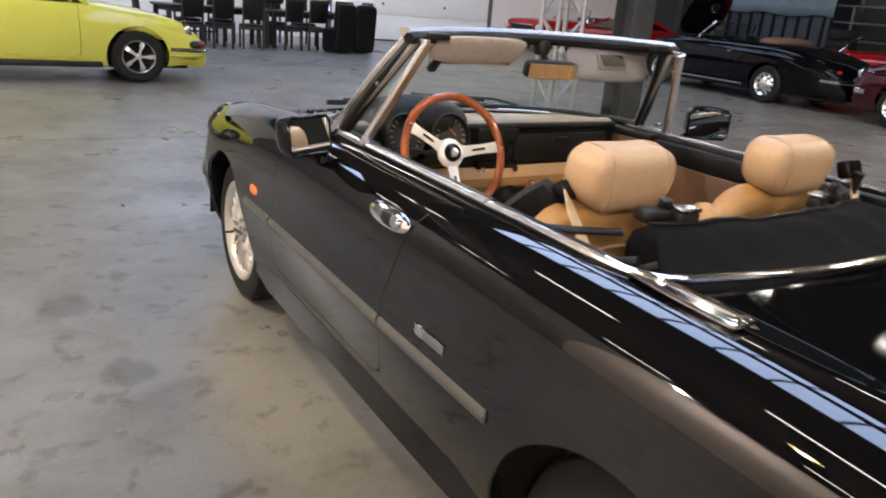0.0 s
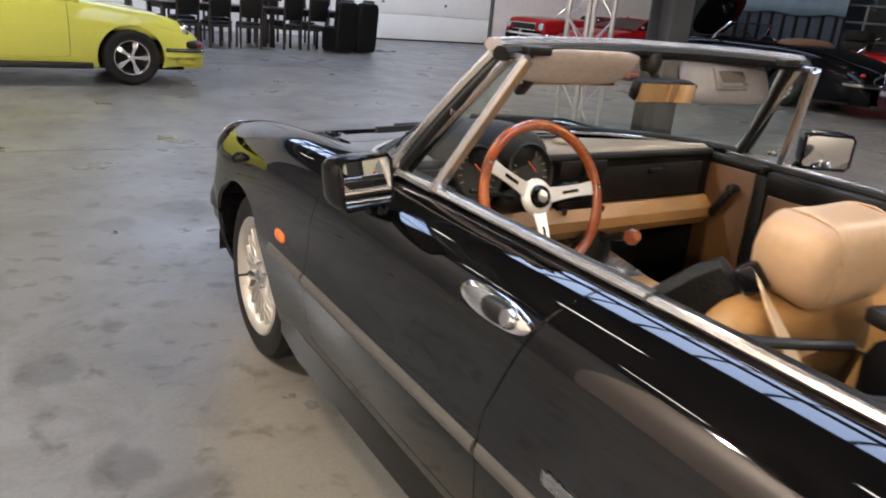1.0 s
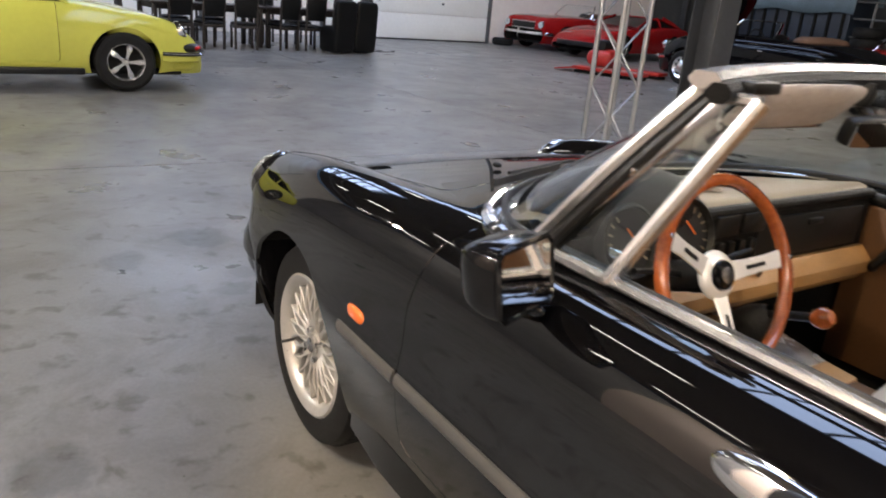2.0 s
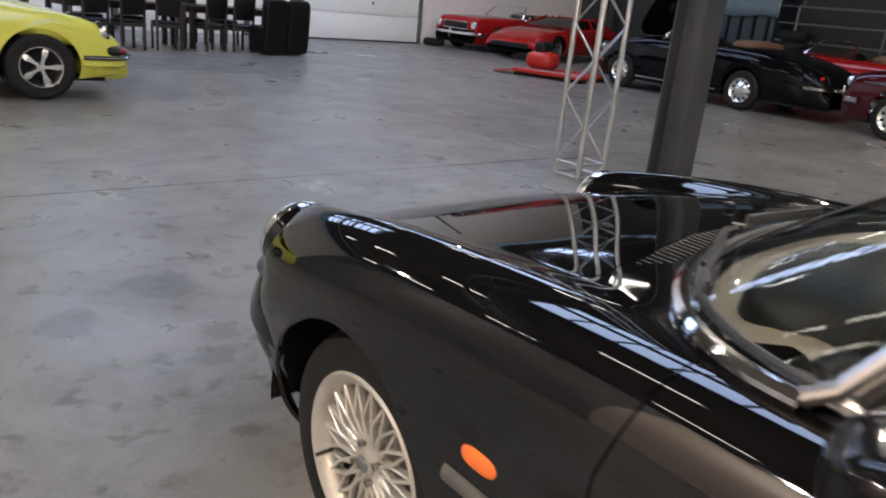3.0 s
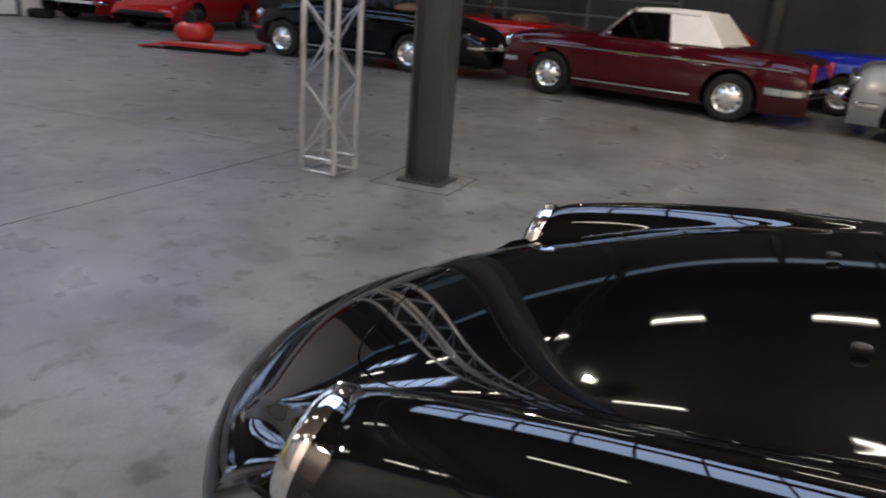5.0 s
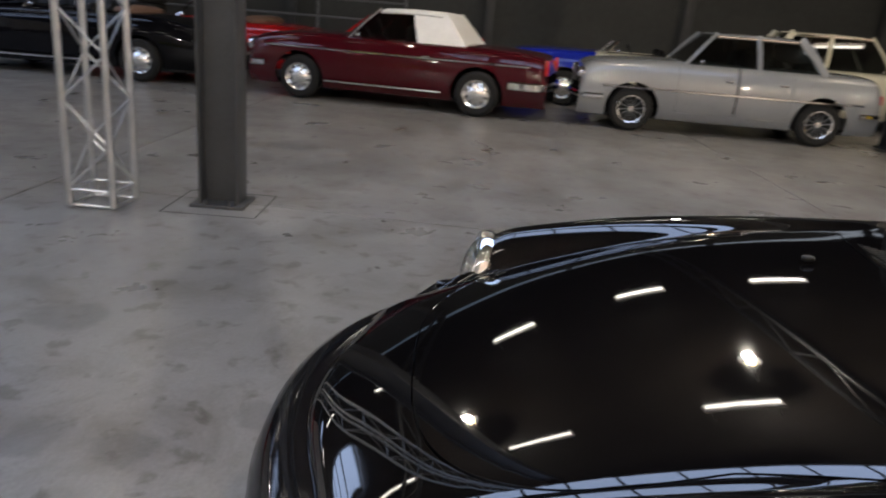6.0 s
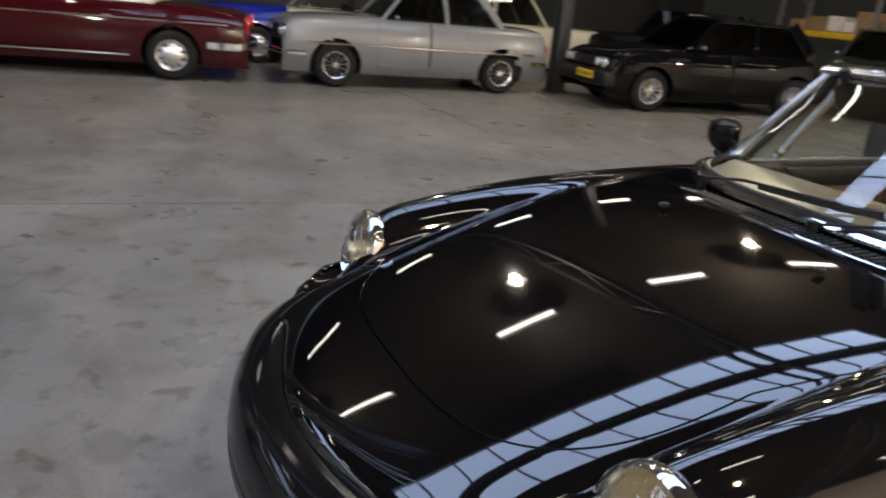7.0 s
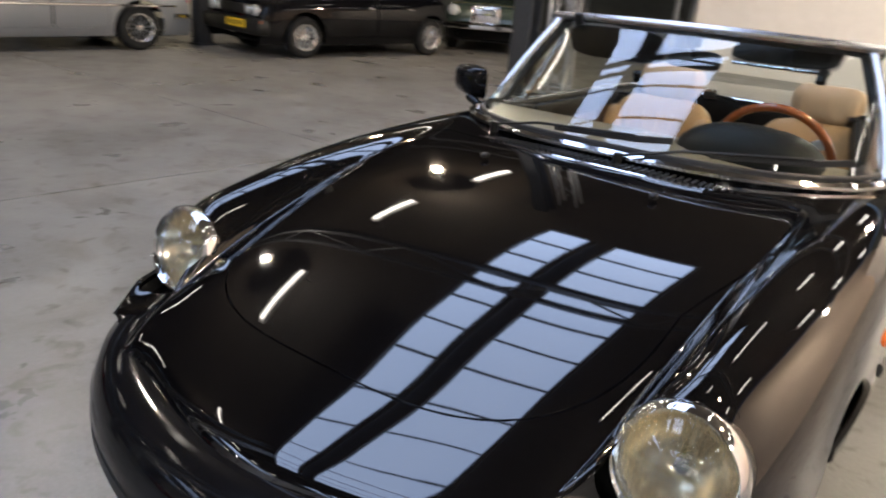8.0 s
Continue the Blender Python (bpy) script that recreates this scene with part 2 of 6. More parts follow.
class Skin:
    """A car's outer skin between guide lines, the half-width ones mirrored."""

    def __init__(self, u, guides, soften=0.0):
        self.soften = soften
        g = np.array(guides, float)  # column, station, (x, y, z)
        left = g * np.array([-1, 1, 1])
        self.u, self.net = np.array(u, float), np.concatenate([left, g[-2::-1]], 0).transpose(1, 0, 2)
        self.cols, self.kept = self.net.shape[1], {}

    def at(self, u, v):
        if self.soften:
            steps = np.linspace(-1, 1, 9)
            share = np.cos(steps * math.pi / 2.2) ** 2
            rows = sum(w * gentle(self.u, self.net, np.clip(u + e * self.soften, self.u[0], self.u[-1])) for e, w in zip(steps, share / share.sum()))
        else:
            rows = gentle(self.u, self.net, u)
        return np.einsum("mc,mcd->md", wmat(np.arange(self.cols), v), rows)

    def normal(self, u, v, e=2e-3):
        du = self.at(np.clip(u + e, self.u[0], self.u[-1]), v) - self.at(np.clip(u - e, self.u[0], self.u[-1]), v)
        dv = self.at(u, np.clip(v + e * 4, 0, self.cols - 1)) - self.at(u, np.clip(v - e * 4, 0, self.cols - 1))
        n = np.cross(dv, du)
        return n / np.maximum(np.linalg.norm(n, axis=1, keepdims=True), 1e-9)

    def grid(self, nu, nv):
        if (nu, nv) not in self.kept:
            uu = np.linspace(self.u[0], self.u[-1], nu)
            vv = np.linspace(0, self.cols - 1, nv)
            U, V = [a.ravel() for a in np.meshgrid(uu, vv, indexing="ij")]
            self.kept[(nu, nv)] = (U, V, self.at(U, V))
        return self.kept[(nu, nv)]

    def cut(self, name, inside, material, parent, label="", nu=250, nv=190, gap=0.0, thick=0.014, inset=0.0, rim=True):
        """The part of the skin where inside(x, y, z) > 0, with turned-in edges."""
        U, V, P = self.grid(nu, nv)
        U, V, P = U.copy(), V.copy(), P.copy()
        f = inside(P[:, 0], P[:, 1], P[:, 2])
        idx = np.arange(nu * nv).reshape(nu, nv)
        Q = np.stack([idx[:-1, :-1], idx[1:, :-1], idx[1:, 1:], idx[:-1, 1:]], -1).reshape(-1, 4)
        keep = f[Q].mean(1) > gap
        used, lost = np.zeros(len(P), bool), np.zeros(len(P), bool)
        used[Q[keep].ravel()] = True
        lost[Q[~keep].ravel()] = True
        edge = np.flatnonzero(used & lost)
        u, v = U[edge], V[edge]
        hi = self.cols - 1
        for _ in range(5):
            e = 1e-3
            p = self.at(u, v)
            f0 = inside(*p.T) - gap
            fu = (inside(*self.at(np.clip(u + e, self.u[0], self.u[-1]), v).T) - gap - f0) / e
            fv = (inside(*self.at(u, np.clip(v + e * 8, 0, hi)).T) - gap - f0) / (e * 8) / 0.12
            g2 = np.maximum(fu**2 + fv**2, 0.05)
            u = np.clip(u - np.clip(f0 * fu / g2, -0.03, 0.03), self.u[0], self.u[-1])
            v = np.clip(v - np.clip(f0 * fv / g2, -0.03, 0.03) / 0.12, 0, hi)
        U[edge], V[edge] = u, v
        live = np.flatnonzero(used)
        P[live] = self.at(U[live], V[live])
        N = np.zeros_like(P)
        N[live] = self.normal(U[live], V[live])
        if inset:
            P[live] -= N[live] * inset
        new_id = np.full(len(P), -1)
        new_id[live] = np.arange(len(live))
        faces = new_id[Q[keep]]
        verts, norms = P[live], N[live]
        # flip so that faces look outwards
        a, b, c = verts[faces[:, 0]], verts[faces[:, 1]], verts[faces[:, 2]]
        if (np.cross(b - a, c - a) * norms[faces[:, 0]]).sum() < 0:
            faces = faces[:, ::-1]
        if rim:
            E = np.concatenate([faces[:, [0, 1]], faces[:, [1, 2]], faces[:, [2, 3]], faces[:, [3, 0]]])
            key = np.sort(E, 1)
            _, inv, cnt = np.unique(key, axis=0, return_inverse=True, return_counts=True)
            E = E[cnt[inv.ravel()] == 1]
            a, b = verts[E[:, 0]], verts[E[:, 1]]
            na, nb = norms[E[:, 0]], norms[E[:, 1]]
            out = np.cross(b - a, na)
            out /= np.maximum(np.linalg.norm(out, axis=1, keepdims=True), 1e-9)
            k = len(verts)
            m = len(E)
            verts = np.concatenate([verts, a, b, b - nb * thick, a - na * thick])
            soft_a, soft_b = out * 0.8 + na * 0.6, out * 0.8 + nb * 0.6
            norms = np.concatenate([norms, soft_a, soft_b, out, out])
            r = np.arange(m)
            rims = np.stack([k + m + r, k + r, k + 3 * m + r, k + 2 * m + r], 1)
            faces = np.concatenate([faces, rims])
        norms = norms / np.maximum(np.linalg.norm(norms, axis=1, keepdims=True), 1e-9)
        return mesh(name, verts, faces.tolist(), material, parent, label, True, norms)

# ---- materials ----
BLACK = mat("black_paint", (0.0022, 0.0021, 0.0026), 0.30, 0.0, bump=0.002, bscale=160, spec=0.0, coat=1.0)
UNDER = mat("underseal", (0.008, 0.008, 0.008), 0.8, vary=0.3, scale=9, bump=0.3, bscale=90, spec=0.15)
TYRE = mat("tyre_rubber", (0.010, 0.010, 0.010), 0.72, vary=0.35, scale=14, bump=0.15, bscale=160, spec=0.25)
RUBBER = mat("black_rubber", (0.014, 0.014, 0.015), 0.5, vary=0.2, scale=12, bump=0.08, bscale=200)
PLASTIC = mat("black_plastic", (0.009, 0.009, 0.009), 0.38, vary=0.25, scale=14, bump=0.1, bscale=300, spec=0.3)
GLOSSBLACK = mat("gloss_black_plastic", (0.005, 0.005, 0.006), 0.09, vary=0.1, scale=8, bump=0.012, bscale=150, spec=0.3)
VINYL = mat("black_vinyl", (0.005, 0.005, 0.005), 0.46, vary=0.3, scale=8, bump=0.25, bscale=140, spec=0.2)
CHROME = mat("chrome", (0.86, 0.86, 0.87), 0.07, 1.0, vary=0.06, scale=12, rvary=0.03, bump=0.02, bscale=60)
SATIN = mat("satin_steel", (0.52, 0.52, 0.53), 0.26, 1.0, vary=0.12, scale=20, rvary=0.08, bump=0.02, bscale=90)
ALLOY = mat("silver_wheel_paint", (0.55, 0.53, 0.50), 0.3, 0.55, vary=0.14, scale=18, rvary=0.08, bump=0.04, bscale=80, coat=0.4)
TRIM = mat("brushed_trim_metal", (0.62, 0.61, 0.62), 0.27, 0.93, vary=0.03, scale=8, bump=0.01, bscale=90)
STRIP = mat("grey_side_strip", (0.11, 0.107, 0.104), 0.4, 0.3, vary=0.15, scale=20)
TAN = mat("tan_leather", (0.34, 0.185, 0.068), 0.42, vary=0.16, scale=9, rvary=0.08, bump=0.16, bscale=170)
CREAM = mat("pale_tan_leather", (0.43, 0.29, 0.175), 0.40, vary=0.12, scale=8, rvary=0.07, bump=0.12, bscale=170)
DASH = mat("beige_dash_vinyl", (0.19, 0.148, 0.095), 0.38, vary=0.14, scale=7, bump=0.08, bscale=190, spec=0.7)
CARPET = mat("brown_carpet", (0.10, 0.055, 0.028), 0.95, vary=0.35, scale=24, bump=0.6, bscale=420)
CARDTAN = mat("tan_door_card", (0.085, 0.040, 0.016), 0.5, vary=0.18, scale=9, bump=0.12, bscale=150)
WOODRIM = mat("varnished_wood", (0.34, 0.085, 0.02), 0.16, vary=0.3, scale=16, coat=1.0, bump=0.05, bscale=60, tint=(0.2, 0.045, 0.012))
SPOKE = mat("polished_aluminium", (0.86, 0.85, 0.82), 0.3, 0.35, vary=0.05, scale=30, rvary=0.05)
WINDSCREEN = pane("windscreen_glass", (0.86, 0.93, 0.90), base=0.12)
CLEAR = pane("clear_glass", (0.95, 0.97, 0.97))
DARKGLASS = pane("tinted_window_glass", (0.13, 0.15, 0.145))
AMBER = mat("amber_lens", (0.75, 0.16, 0.03), 0.15, vary=0.1, scale=60, coat=0.6)
REDLENS = mat("red_lens", (0.45, 0.01, 0.01), 0.15, vary=0.1, scale=60, coat=0.6)
MIRROR = mat("mirror_glass", (0.92, 0.93, 0.93), 0.01, 1.0)
STEELGREY = mat("grey_painted_steel", (0.105, 0.11, 0.12), 0.45, vary=0.3, scale=3.0, rvary=0.1, bump=0.1, bscale=40)
ALU = mat("aluminium_tube", (0.47, 0.48, 0.49), 0.36, 0.85, vary=0.15, scale=14, rvary=0.1)
PADDING = mat("visor_vinyl", (0.47, 0.42, 0.39), 0.26, vary=0.18, scale=8, bump=0.14, bscale=130)
# visor vinyl darkened so that the passenger visor looks less lit
VISORDIM = mat("dimmed_visor_vinyl", (0.17, 0.16, 0.165), 0.36, vary=0.15, scale=8, bump=0.14, bscale=130)
CLOTH = mat("black_roof_cloth", (0.0032, 0.0032, 0.0036), 0.7, vary=0.3, scale=9, bump=0.3, bscale=300, spec=0.04)
GREYPAD = mat("grey_vinyl_pad", (0.34, 0.335, 0.33), 0.4, vary=0.18, scale=8, bump=0.12, bscale=150)
COLUMN = mat("dark_column_paint", (0.040, 0.042, 0.045), 0.42, vary=0.3, scale=3.0, rvary=0.1, bump=0.1, bscale=40)
BELT = mat("beige_webbing", (0.60, 0.47, 0.32), 0.7, vary=0.12, scale=60, bump=0.3, bscale=500)


STAINS = [(-0.50, 3.147, 0.17, 0.62), (-0.92, 2.917, 0.13, 0.7), (-0.47, 2.578, 0.09, 0.72), (-0.543, 2.404, 0.08, 0.72), (-1.36, 1.35, 0.12, 0.66), (-1.223, 0.73, 0.11, 0.66), (1.507, 3.385, 0.17, 0.72), (0.605, 2.761, 0.10, 0.74), (0.62, 3.05, 0.12, 0.74), (2.09, 7.14, 0.11, 0.45), (5.795, 1.69, 0.06, 0.4), (4.262, 0.048, 0.04, 0.5), (0.836, 2.416, 0.09, 0.75), (5.793, 3.353, 0.28, 0.75), (3.636, 1.761, 0.2, 0.8)]


def concrete():
    """Worn power-floated concrete: grey, with brown blotches, darker stains and polished spots."""
    m = mat("worn_concrete", (0.36, 0.355, 0.345), 0.42)
    nt = m.node_tree
    n, l, b = nt.nodes, nt.links, nt.nodes["Principled BSDF"]
    geo = n.new("ShaderNodeNewGeometry")

    def noise_tex(scale, detail, rough=0.6, warp=0.0):
        t = n.new("ShaderNodeTexNoise")
        t.inputs["Scale"].default_value, t.inputs["Detail"].default_value, t.inputs["Roughness"].default_value, t.inputs["Distortion"].default_value = scale, detail, rough, warp
        l.new(geo.outputs["Position"], t.inputs["Vector"])
        return t

    def ramp(src, lo, hi, a, c):
        r = n.new("ShaderNodeValToRGB")
        r.color_ramp.elements[0].position, r.color_ramp.elements[1].position = lo, hi
        r.color_ramp.elements[0].color, r.color_ramp.elements[1].color = (*a, 1), (*c, 1)
        l.new(src.outputs["Fac"], r.inputs[0])
        return r

    def times(p, q, fac=1.0):
        x = n.new("ShaderNodeMix")
        x.data_type, x.blend_type = "RGBA", "MULTIPLY"
        x.inputs[0].default_value = fac
        l.new(p.outputs[0] if p.bl_idname != "ShaderNodeMix" else p.outputs[2], x.inputs[6])
        l.new(q.outputs[0], x.inputs[7])
        return x

    cloud = ramp(noise_tex(0.55, 6, 0.62), 0.3, 0.72, (0.145, 0.141, 0.135), (0.235, 0.228, 0.217))
    blotch = ramp(noise_tex(2.3, 5, 0.7, 0.6), 0.34, 0.54, (0.74, 0.715, 0.68), (1, 1, 1))
    spots = ramp(noise_tex(7.5, 4, 0.55, 0.3), 0.33, 0.43, (0.60, 0.57, 0.53), (1, 1, 1))
    grain = ramp(noise_tex(70, 4, 0.6), 0.3, 0.7, (0.9, 0.9, 0.9), (1.06, 1.06, 1.06))
    x = times(times(times(cloud, blotch), spots), grain)
    wob = n.new("ShaderNodeVectorMath")
    wob.operation = "MULTIPLY_ADD"
    wob.inputs[1].default_value = (0.22, 0.22, 0)
    l.new(noise_tex(5.5, 4, 0.6).outputs["Color"], wob.inputs[0])
    l.new(geo.outputs["Position"], wob.inputs[2])
    for sx, sy, r, dark in STAINS:
        dist, edge, mul = n.new("ShaderNodeVectorMath"), n.new("ShaderNodeMapRange"), n.new("ShaderNodeMix")
        dist.operation, edge.interpolation_type, mul.data_type, mul.blend_type = "DISTANCE", "SMOOTHSTEP", "RGBA", "MULTIPLY"
        dist.inputs[1].default_value = (sx + 0.11, sy + 0.11, 0)
        edge.inputs["From Min"].default_value, edge.inputs["From Max"].default_value = r * 0.65, r * 1.1
        edge.inputs["To Min"].default_value, edge.inputs["To Max"].default_value = dark, 1.0
        mul.inputs[0].default_value = 1.0
        l.new(wob.outputs[0], dist.inputs[0])
        l.new(dist.outputs["Value"], edge.inputs[0])
        l.new(x.outputs[2], mul.inputs[6])
        l.new(edge.outputs[0], mul.inputs[7])
        x = mul
    l.new(x.outputs[2], b.inputs["Base Color"])
    mr = n.new("ShaderNodeMapRange")
    mr.inputs["From Min"].default_value, mr.inputs["From Max"].default_value = 0.3, 0.7
    mr.inputs["To Min"].default_value, mr.inputs["To Max"].default_value = 0.24, 0.46
    l.new(noise_tex(1.7, 6).outputs["Fac"], mr.inputs[0])
    l.new(mr.outputs[0], b.inputs["Roughness"])
    bp = n.new("ShaderNodeBump")
    bp.inputs["Strength"].default_value, bp.inputs["Distance"].default_value = 0.25, 0.004
    l.new(noise_tex(45, 5).outputs["Fac"], bp.inputs["Height"])
    l.new(bp.outputs[0], b.inputs["Normal"])
    return m


CONCRETE = concrete()
JOINT = mat("joint_filler", (0.05, 0.048, 0.045), 0.9, vary=0.3, scale=5)
WALLGREY = mat("grey_sheet_wall", (0.10, 0.106, 0.10), 0.7, vary=0.2, scale=0.8, bump=0.1, bscale=20)
WALLWHITE = mat("white_panel_wall", (0.80, 0.76, 0.73), 0.6, vary=0.08, scale=0.8, bump=0.05, bscale=30)
# the grey sheet wall again, with the east side's shade in its colour
WALLSHADE = mat("shaded_sheet_wall", (0.032, 0.034, 0.033), 0.7, vary=0.25, scale=0.8, bump=0.1, bscale=20)
WALLBEIGE = mat("beige_painted_wall", (0.74, 0.59, 0.49), 0.65, vary=0.08, scale=0.7, bump=0.05, bscale=30)
WALLDARK = mat("grey_unseen_wall", (0.24, 0.225, 0.215), 0.8, vary=0.35, scale=1.2, bump=0.3, bscale=18)
ROOFDARK = mat("dark_roof_sheet", (0.045, 0.036, 0.028), 0.75, vary=0.3, scale=1.0)
DOORPANEL = mat("white_sectional_door", (0.80, 0.80, 0.78), 0.5, vary=0.06, scale=1.5, bump=0.1, bscale=120)

# ---- the black open two-seater ----
roadster = thing("roadster", "gloss black open two-seater with tan leather interior and roof folded down", "car")

GU = [-2.16, -2.02, -1.6, -1.05, -0.4, 0.2, 0.6, 0.9, 1.25, 1.6, 1.78, 1.95, 2.10, 2.25]
GY = [-2.16, -2.06, -1.6, -1.05, -0.4, 0.2, 0.6, 0.9, 1.25, 1.57, 1.716, 1.77, 1.798, 1.798]
BOW = [0, 0, 0, 0, 0, 0, 0, 0.01, 0.037, 0.091, 0.146, 0.228, 0.283, 0.301]
SILL = ([.60, .67, .70, .70, .70, .70, .70, .70, .70, .69, .67, .65, .645, .64], [.30, .26, .22, .20, .20, .20, .20, .20, .20, .20, .22, .28, .34, .40])
FLANK = ([.66, .73, .765, .775, .775, .775, .775, .775, .772, .752, .722, .69, .675, .66], [.38, .34, .32, .31, .31, .31, .31, .31, .31, .31, .33, .38, .42, .45])
CREASE = ([.69, .76, .80, .812, .812, .81, .81, .81, .807, .786, .750, .708, .688, .668], [.53, .53, .53, .53, .53, .52, .52, .52, .52, .51, .50, .49, .49, .48])
WAIST = ([.68, .75, .79, .803, .80, .80, .80, .80, .797, .777, .742, .704, .684, .664], [.67, .685, .69, .69, .66, .63, .62, .615, .61, .60, .595, .57, .54, .51])
SHOULDER = ([.65, .715, .759, .774, .773, .771, .769, .768, .757, .736, .718, .692, .672, .655], [.755, .776, .793, .807, .809, .813, .807, .794, .766, .716, .685, .655, .61, .53])
CROWN = ([.56, .615, .645, .662, .665, .66, .66, .65, .635, .612, .602, .595, .592, .59], [.785, .815, .842, .868, .873, .872, .870, .862, .840, .796, .757, .61, .575, .545])
VALLEY = ([.44, .475, .50, .53, .56, .585, .58, .572, .552, .525, .507, .485, .465, .455], [.785, .818, .842, .858, .866, .872, .874, .855, .806, .718, .652, .605, .572, .545])
BONNET = ([.22, .24, .25, .26, .28, .29, .37, .43, .455, .445, .43, .40, .36, .33], [.79, .822, .845, .853, .866, .875, .879, .859, .810, .723, .658, .611, .576, .545])
RIDGE = ([0] * 14, [.79, .823, .846, .851, .866, .876, .88, .866, .819, .733, .667, .618, .580, .546])
FORE = (0, 0, 0, 0, 0, 0.08, 0.62, 0.78, 1.0)
LEDGE = (0, 0.0, 0.046, 0.10, 0.137, 0.137, 0.046, 0, 0)
skin = Skin(GU, [[(x, y + f * b + (e if k == 13 else e * 0.25 if k == 12 else 0), z) for k, (x, y, b, z) in enumerate(zip(g[0], GY, BOW, g[1]))] for g, f, e in zip((SILL, FLANK, CREASE, WAIST, SHOULDER, CROWN, VALLEY, BONNET, RIDGE), FORE, LEDGE)], 0.11)

AXLE_F, AXLE_R, WHEEL_R, TRACK = 1.245, -1.06, 0.30, 0.612


def screen_base(x):
    """The foot of the wrap-round windscreen on the scuttle, as y over x."""
    return 0.40 + 0.405 * np.maximum(0, 1 - np.minimum(1, np.abs(np.asarray(x, float)) / 0.665) ** 2.3) ** 0.5


def in_cockpit(x, y, z):
    return softmin(0.615 - np.abs(x), y + 0.965, screen_base(x) - 0.035 - y, z - 0.7, k=20)


def in_arch(x, y, z, yc, r=0.35, zc=0.29):
    return r - np.hypot(y - yc, z - zc)


def in_door(x, y, z, side):
    rear = -0.245 - 0.42 * np.maximum(0, z - 0.62)
    fore = 0.602 - 0.28 * np.maximum(0, z - 0.70)
    return softmin(y - rear, fore - y, z - 0.375, side * x - 0.3, k=40)


def in_bonnet(x, y, z):
    half = np.minimum(0.56, 0.495 + 0.24 * np.maximum(0, 1.45 - y))
    lip = (1 - (np.abs(x) / half) ** 3 - (np.maximum(0, y - 1.45) / 0.443) ** 3) / 6
    return softmin(lip, y - 0.915 + 0.28 * x**2, z - 0.55, k=40)


LAMP_X, LAMP_Y, LAMP_Z, LAMP_TILT = 0.622, 1.748, 0.662, 15.0
SLIM = 0.968  # the width of the finished shell over that of its guide lines


def in_lamp(x, y, z):
    ca, sa = math.cos(math.radians(LAMP_TILT)), math.sin(math.radians(LAMP_TILT))
    along, across = (y - LAMP_Y) * ca + (z - LAMP_Z) * sa, (z - LAMP_Z) * ca - (y - LAMP_Y) * sa
    return np.minimum.reduce([0.1015 - np.hypot(np.abs(x) - LAMP_X, across), along + 0.024, 0.14 - along])


def in_boot(x, y, z):
    return softmin(0.52 - np.abs(x), -1.20 - 0.10 * x**2 - y, y + 2.03, z - 0.6, k=20)


def in_body(x, y, z):
    return -np.maximum.reduce([in_cockpit(x, y, z), in_arch(x, y, z, AXLE_F), in_arch(x, y, z, AXLE_R, 0.34), in_lamp(x, y, z), in_door(x, y, z, 1), in_door(x, y, z, -1), in_bonnet(x, y, z), in_boot(x, y, z)])


def in_shell(x, y, z):
    return -np.maximum.reduce([in_cockpit(x, y, z) + 0.01, in_arch(x, y, z, AXLE_F, 0.365), in_arch(x, y, z, AXLE_R, 0.36), in_lamp(x, y, z) + 0.01])


body = skin.cut("body", in_body, BLACK, roadster, gap=0.0022)
bonnet = skin.cut("bonnet", in_bonnet, BLACK, roadster, gap=0.0022)
bootlid = skin.cut("boot_lid", in_boot, BLACK, roadster, gap=0.0022)
doors = {}
for side, nm in ((-1, "door"), (1, "door")):
    doors[side] = skin.cut(nm, lambda x, y, z, s=side: np.minimum(in_door(x, y, z, s), -in_cockpit(x, y, z)), BLACK, roadster, gap=0.0022)
skin.cut("inner_shell", in_shell, UNDER, roadster, nu=110, nv=90, inset=0.018, rim=False)

# floor pan, wheel housings and tail panel close the body underneath
bm = box(1.36, 3.5, 0.03, pose(0, -0.15, 0.20), 0.01)
part("floor_pan", bm, UNDER, roadster)
for yc in (AXLE_F, AXLE_R):
    for s in (-1, 1):
        bm = bmesh.new()
        arc = [(0.385 * math.cos(a), 0.385 * math.sin(a)) for a in np.linspace(-0.04, math.pi + 0.04, 24)]
        outer, inner = [bm.verts.new((s * 0.757, yc + a, 0.29 + b)) for a, b in arc], [bm.verts.new((s * 0.42, yc + a, 0.29 + b)) for a, b in arc]
        for k in range(len(arc) - 1):
            bm.faces.new((outer[k], outer[k + 1], inner[k + 1], inner[k]))
        bm.faces.new(inner)
        part("wheel_housing", bm, UNDER, roadster)
bm = box(1.2, 0.03, 0.5, pose(0, -2.15, 0.56), 0.012)
part("tail_panel", bm, BLACK, roadster)
part("rear_bumper", sweep(curve_pts([(-0.74, -1.7, 0.44), (-0.72, -2.05, 0.44), (-0.45, -2.2, 0.44), (0, -2.23, 0.44), (0.45, -2.2, 0.44), (0.72, -2.05, 0.44), (0.74, -1.7, 0.44)], 40), slab(0.05, 0.2, 0.02)), PLASTIC, roadster)
for s in (-1, 1):
    part("tail_lamp", box(0.36, 0.04, 0.11, pose(s * 0.4, -2.165, 0.66), 0.012), REDLENS, roadster)

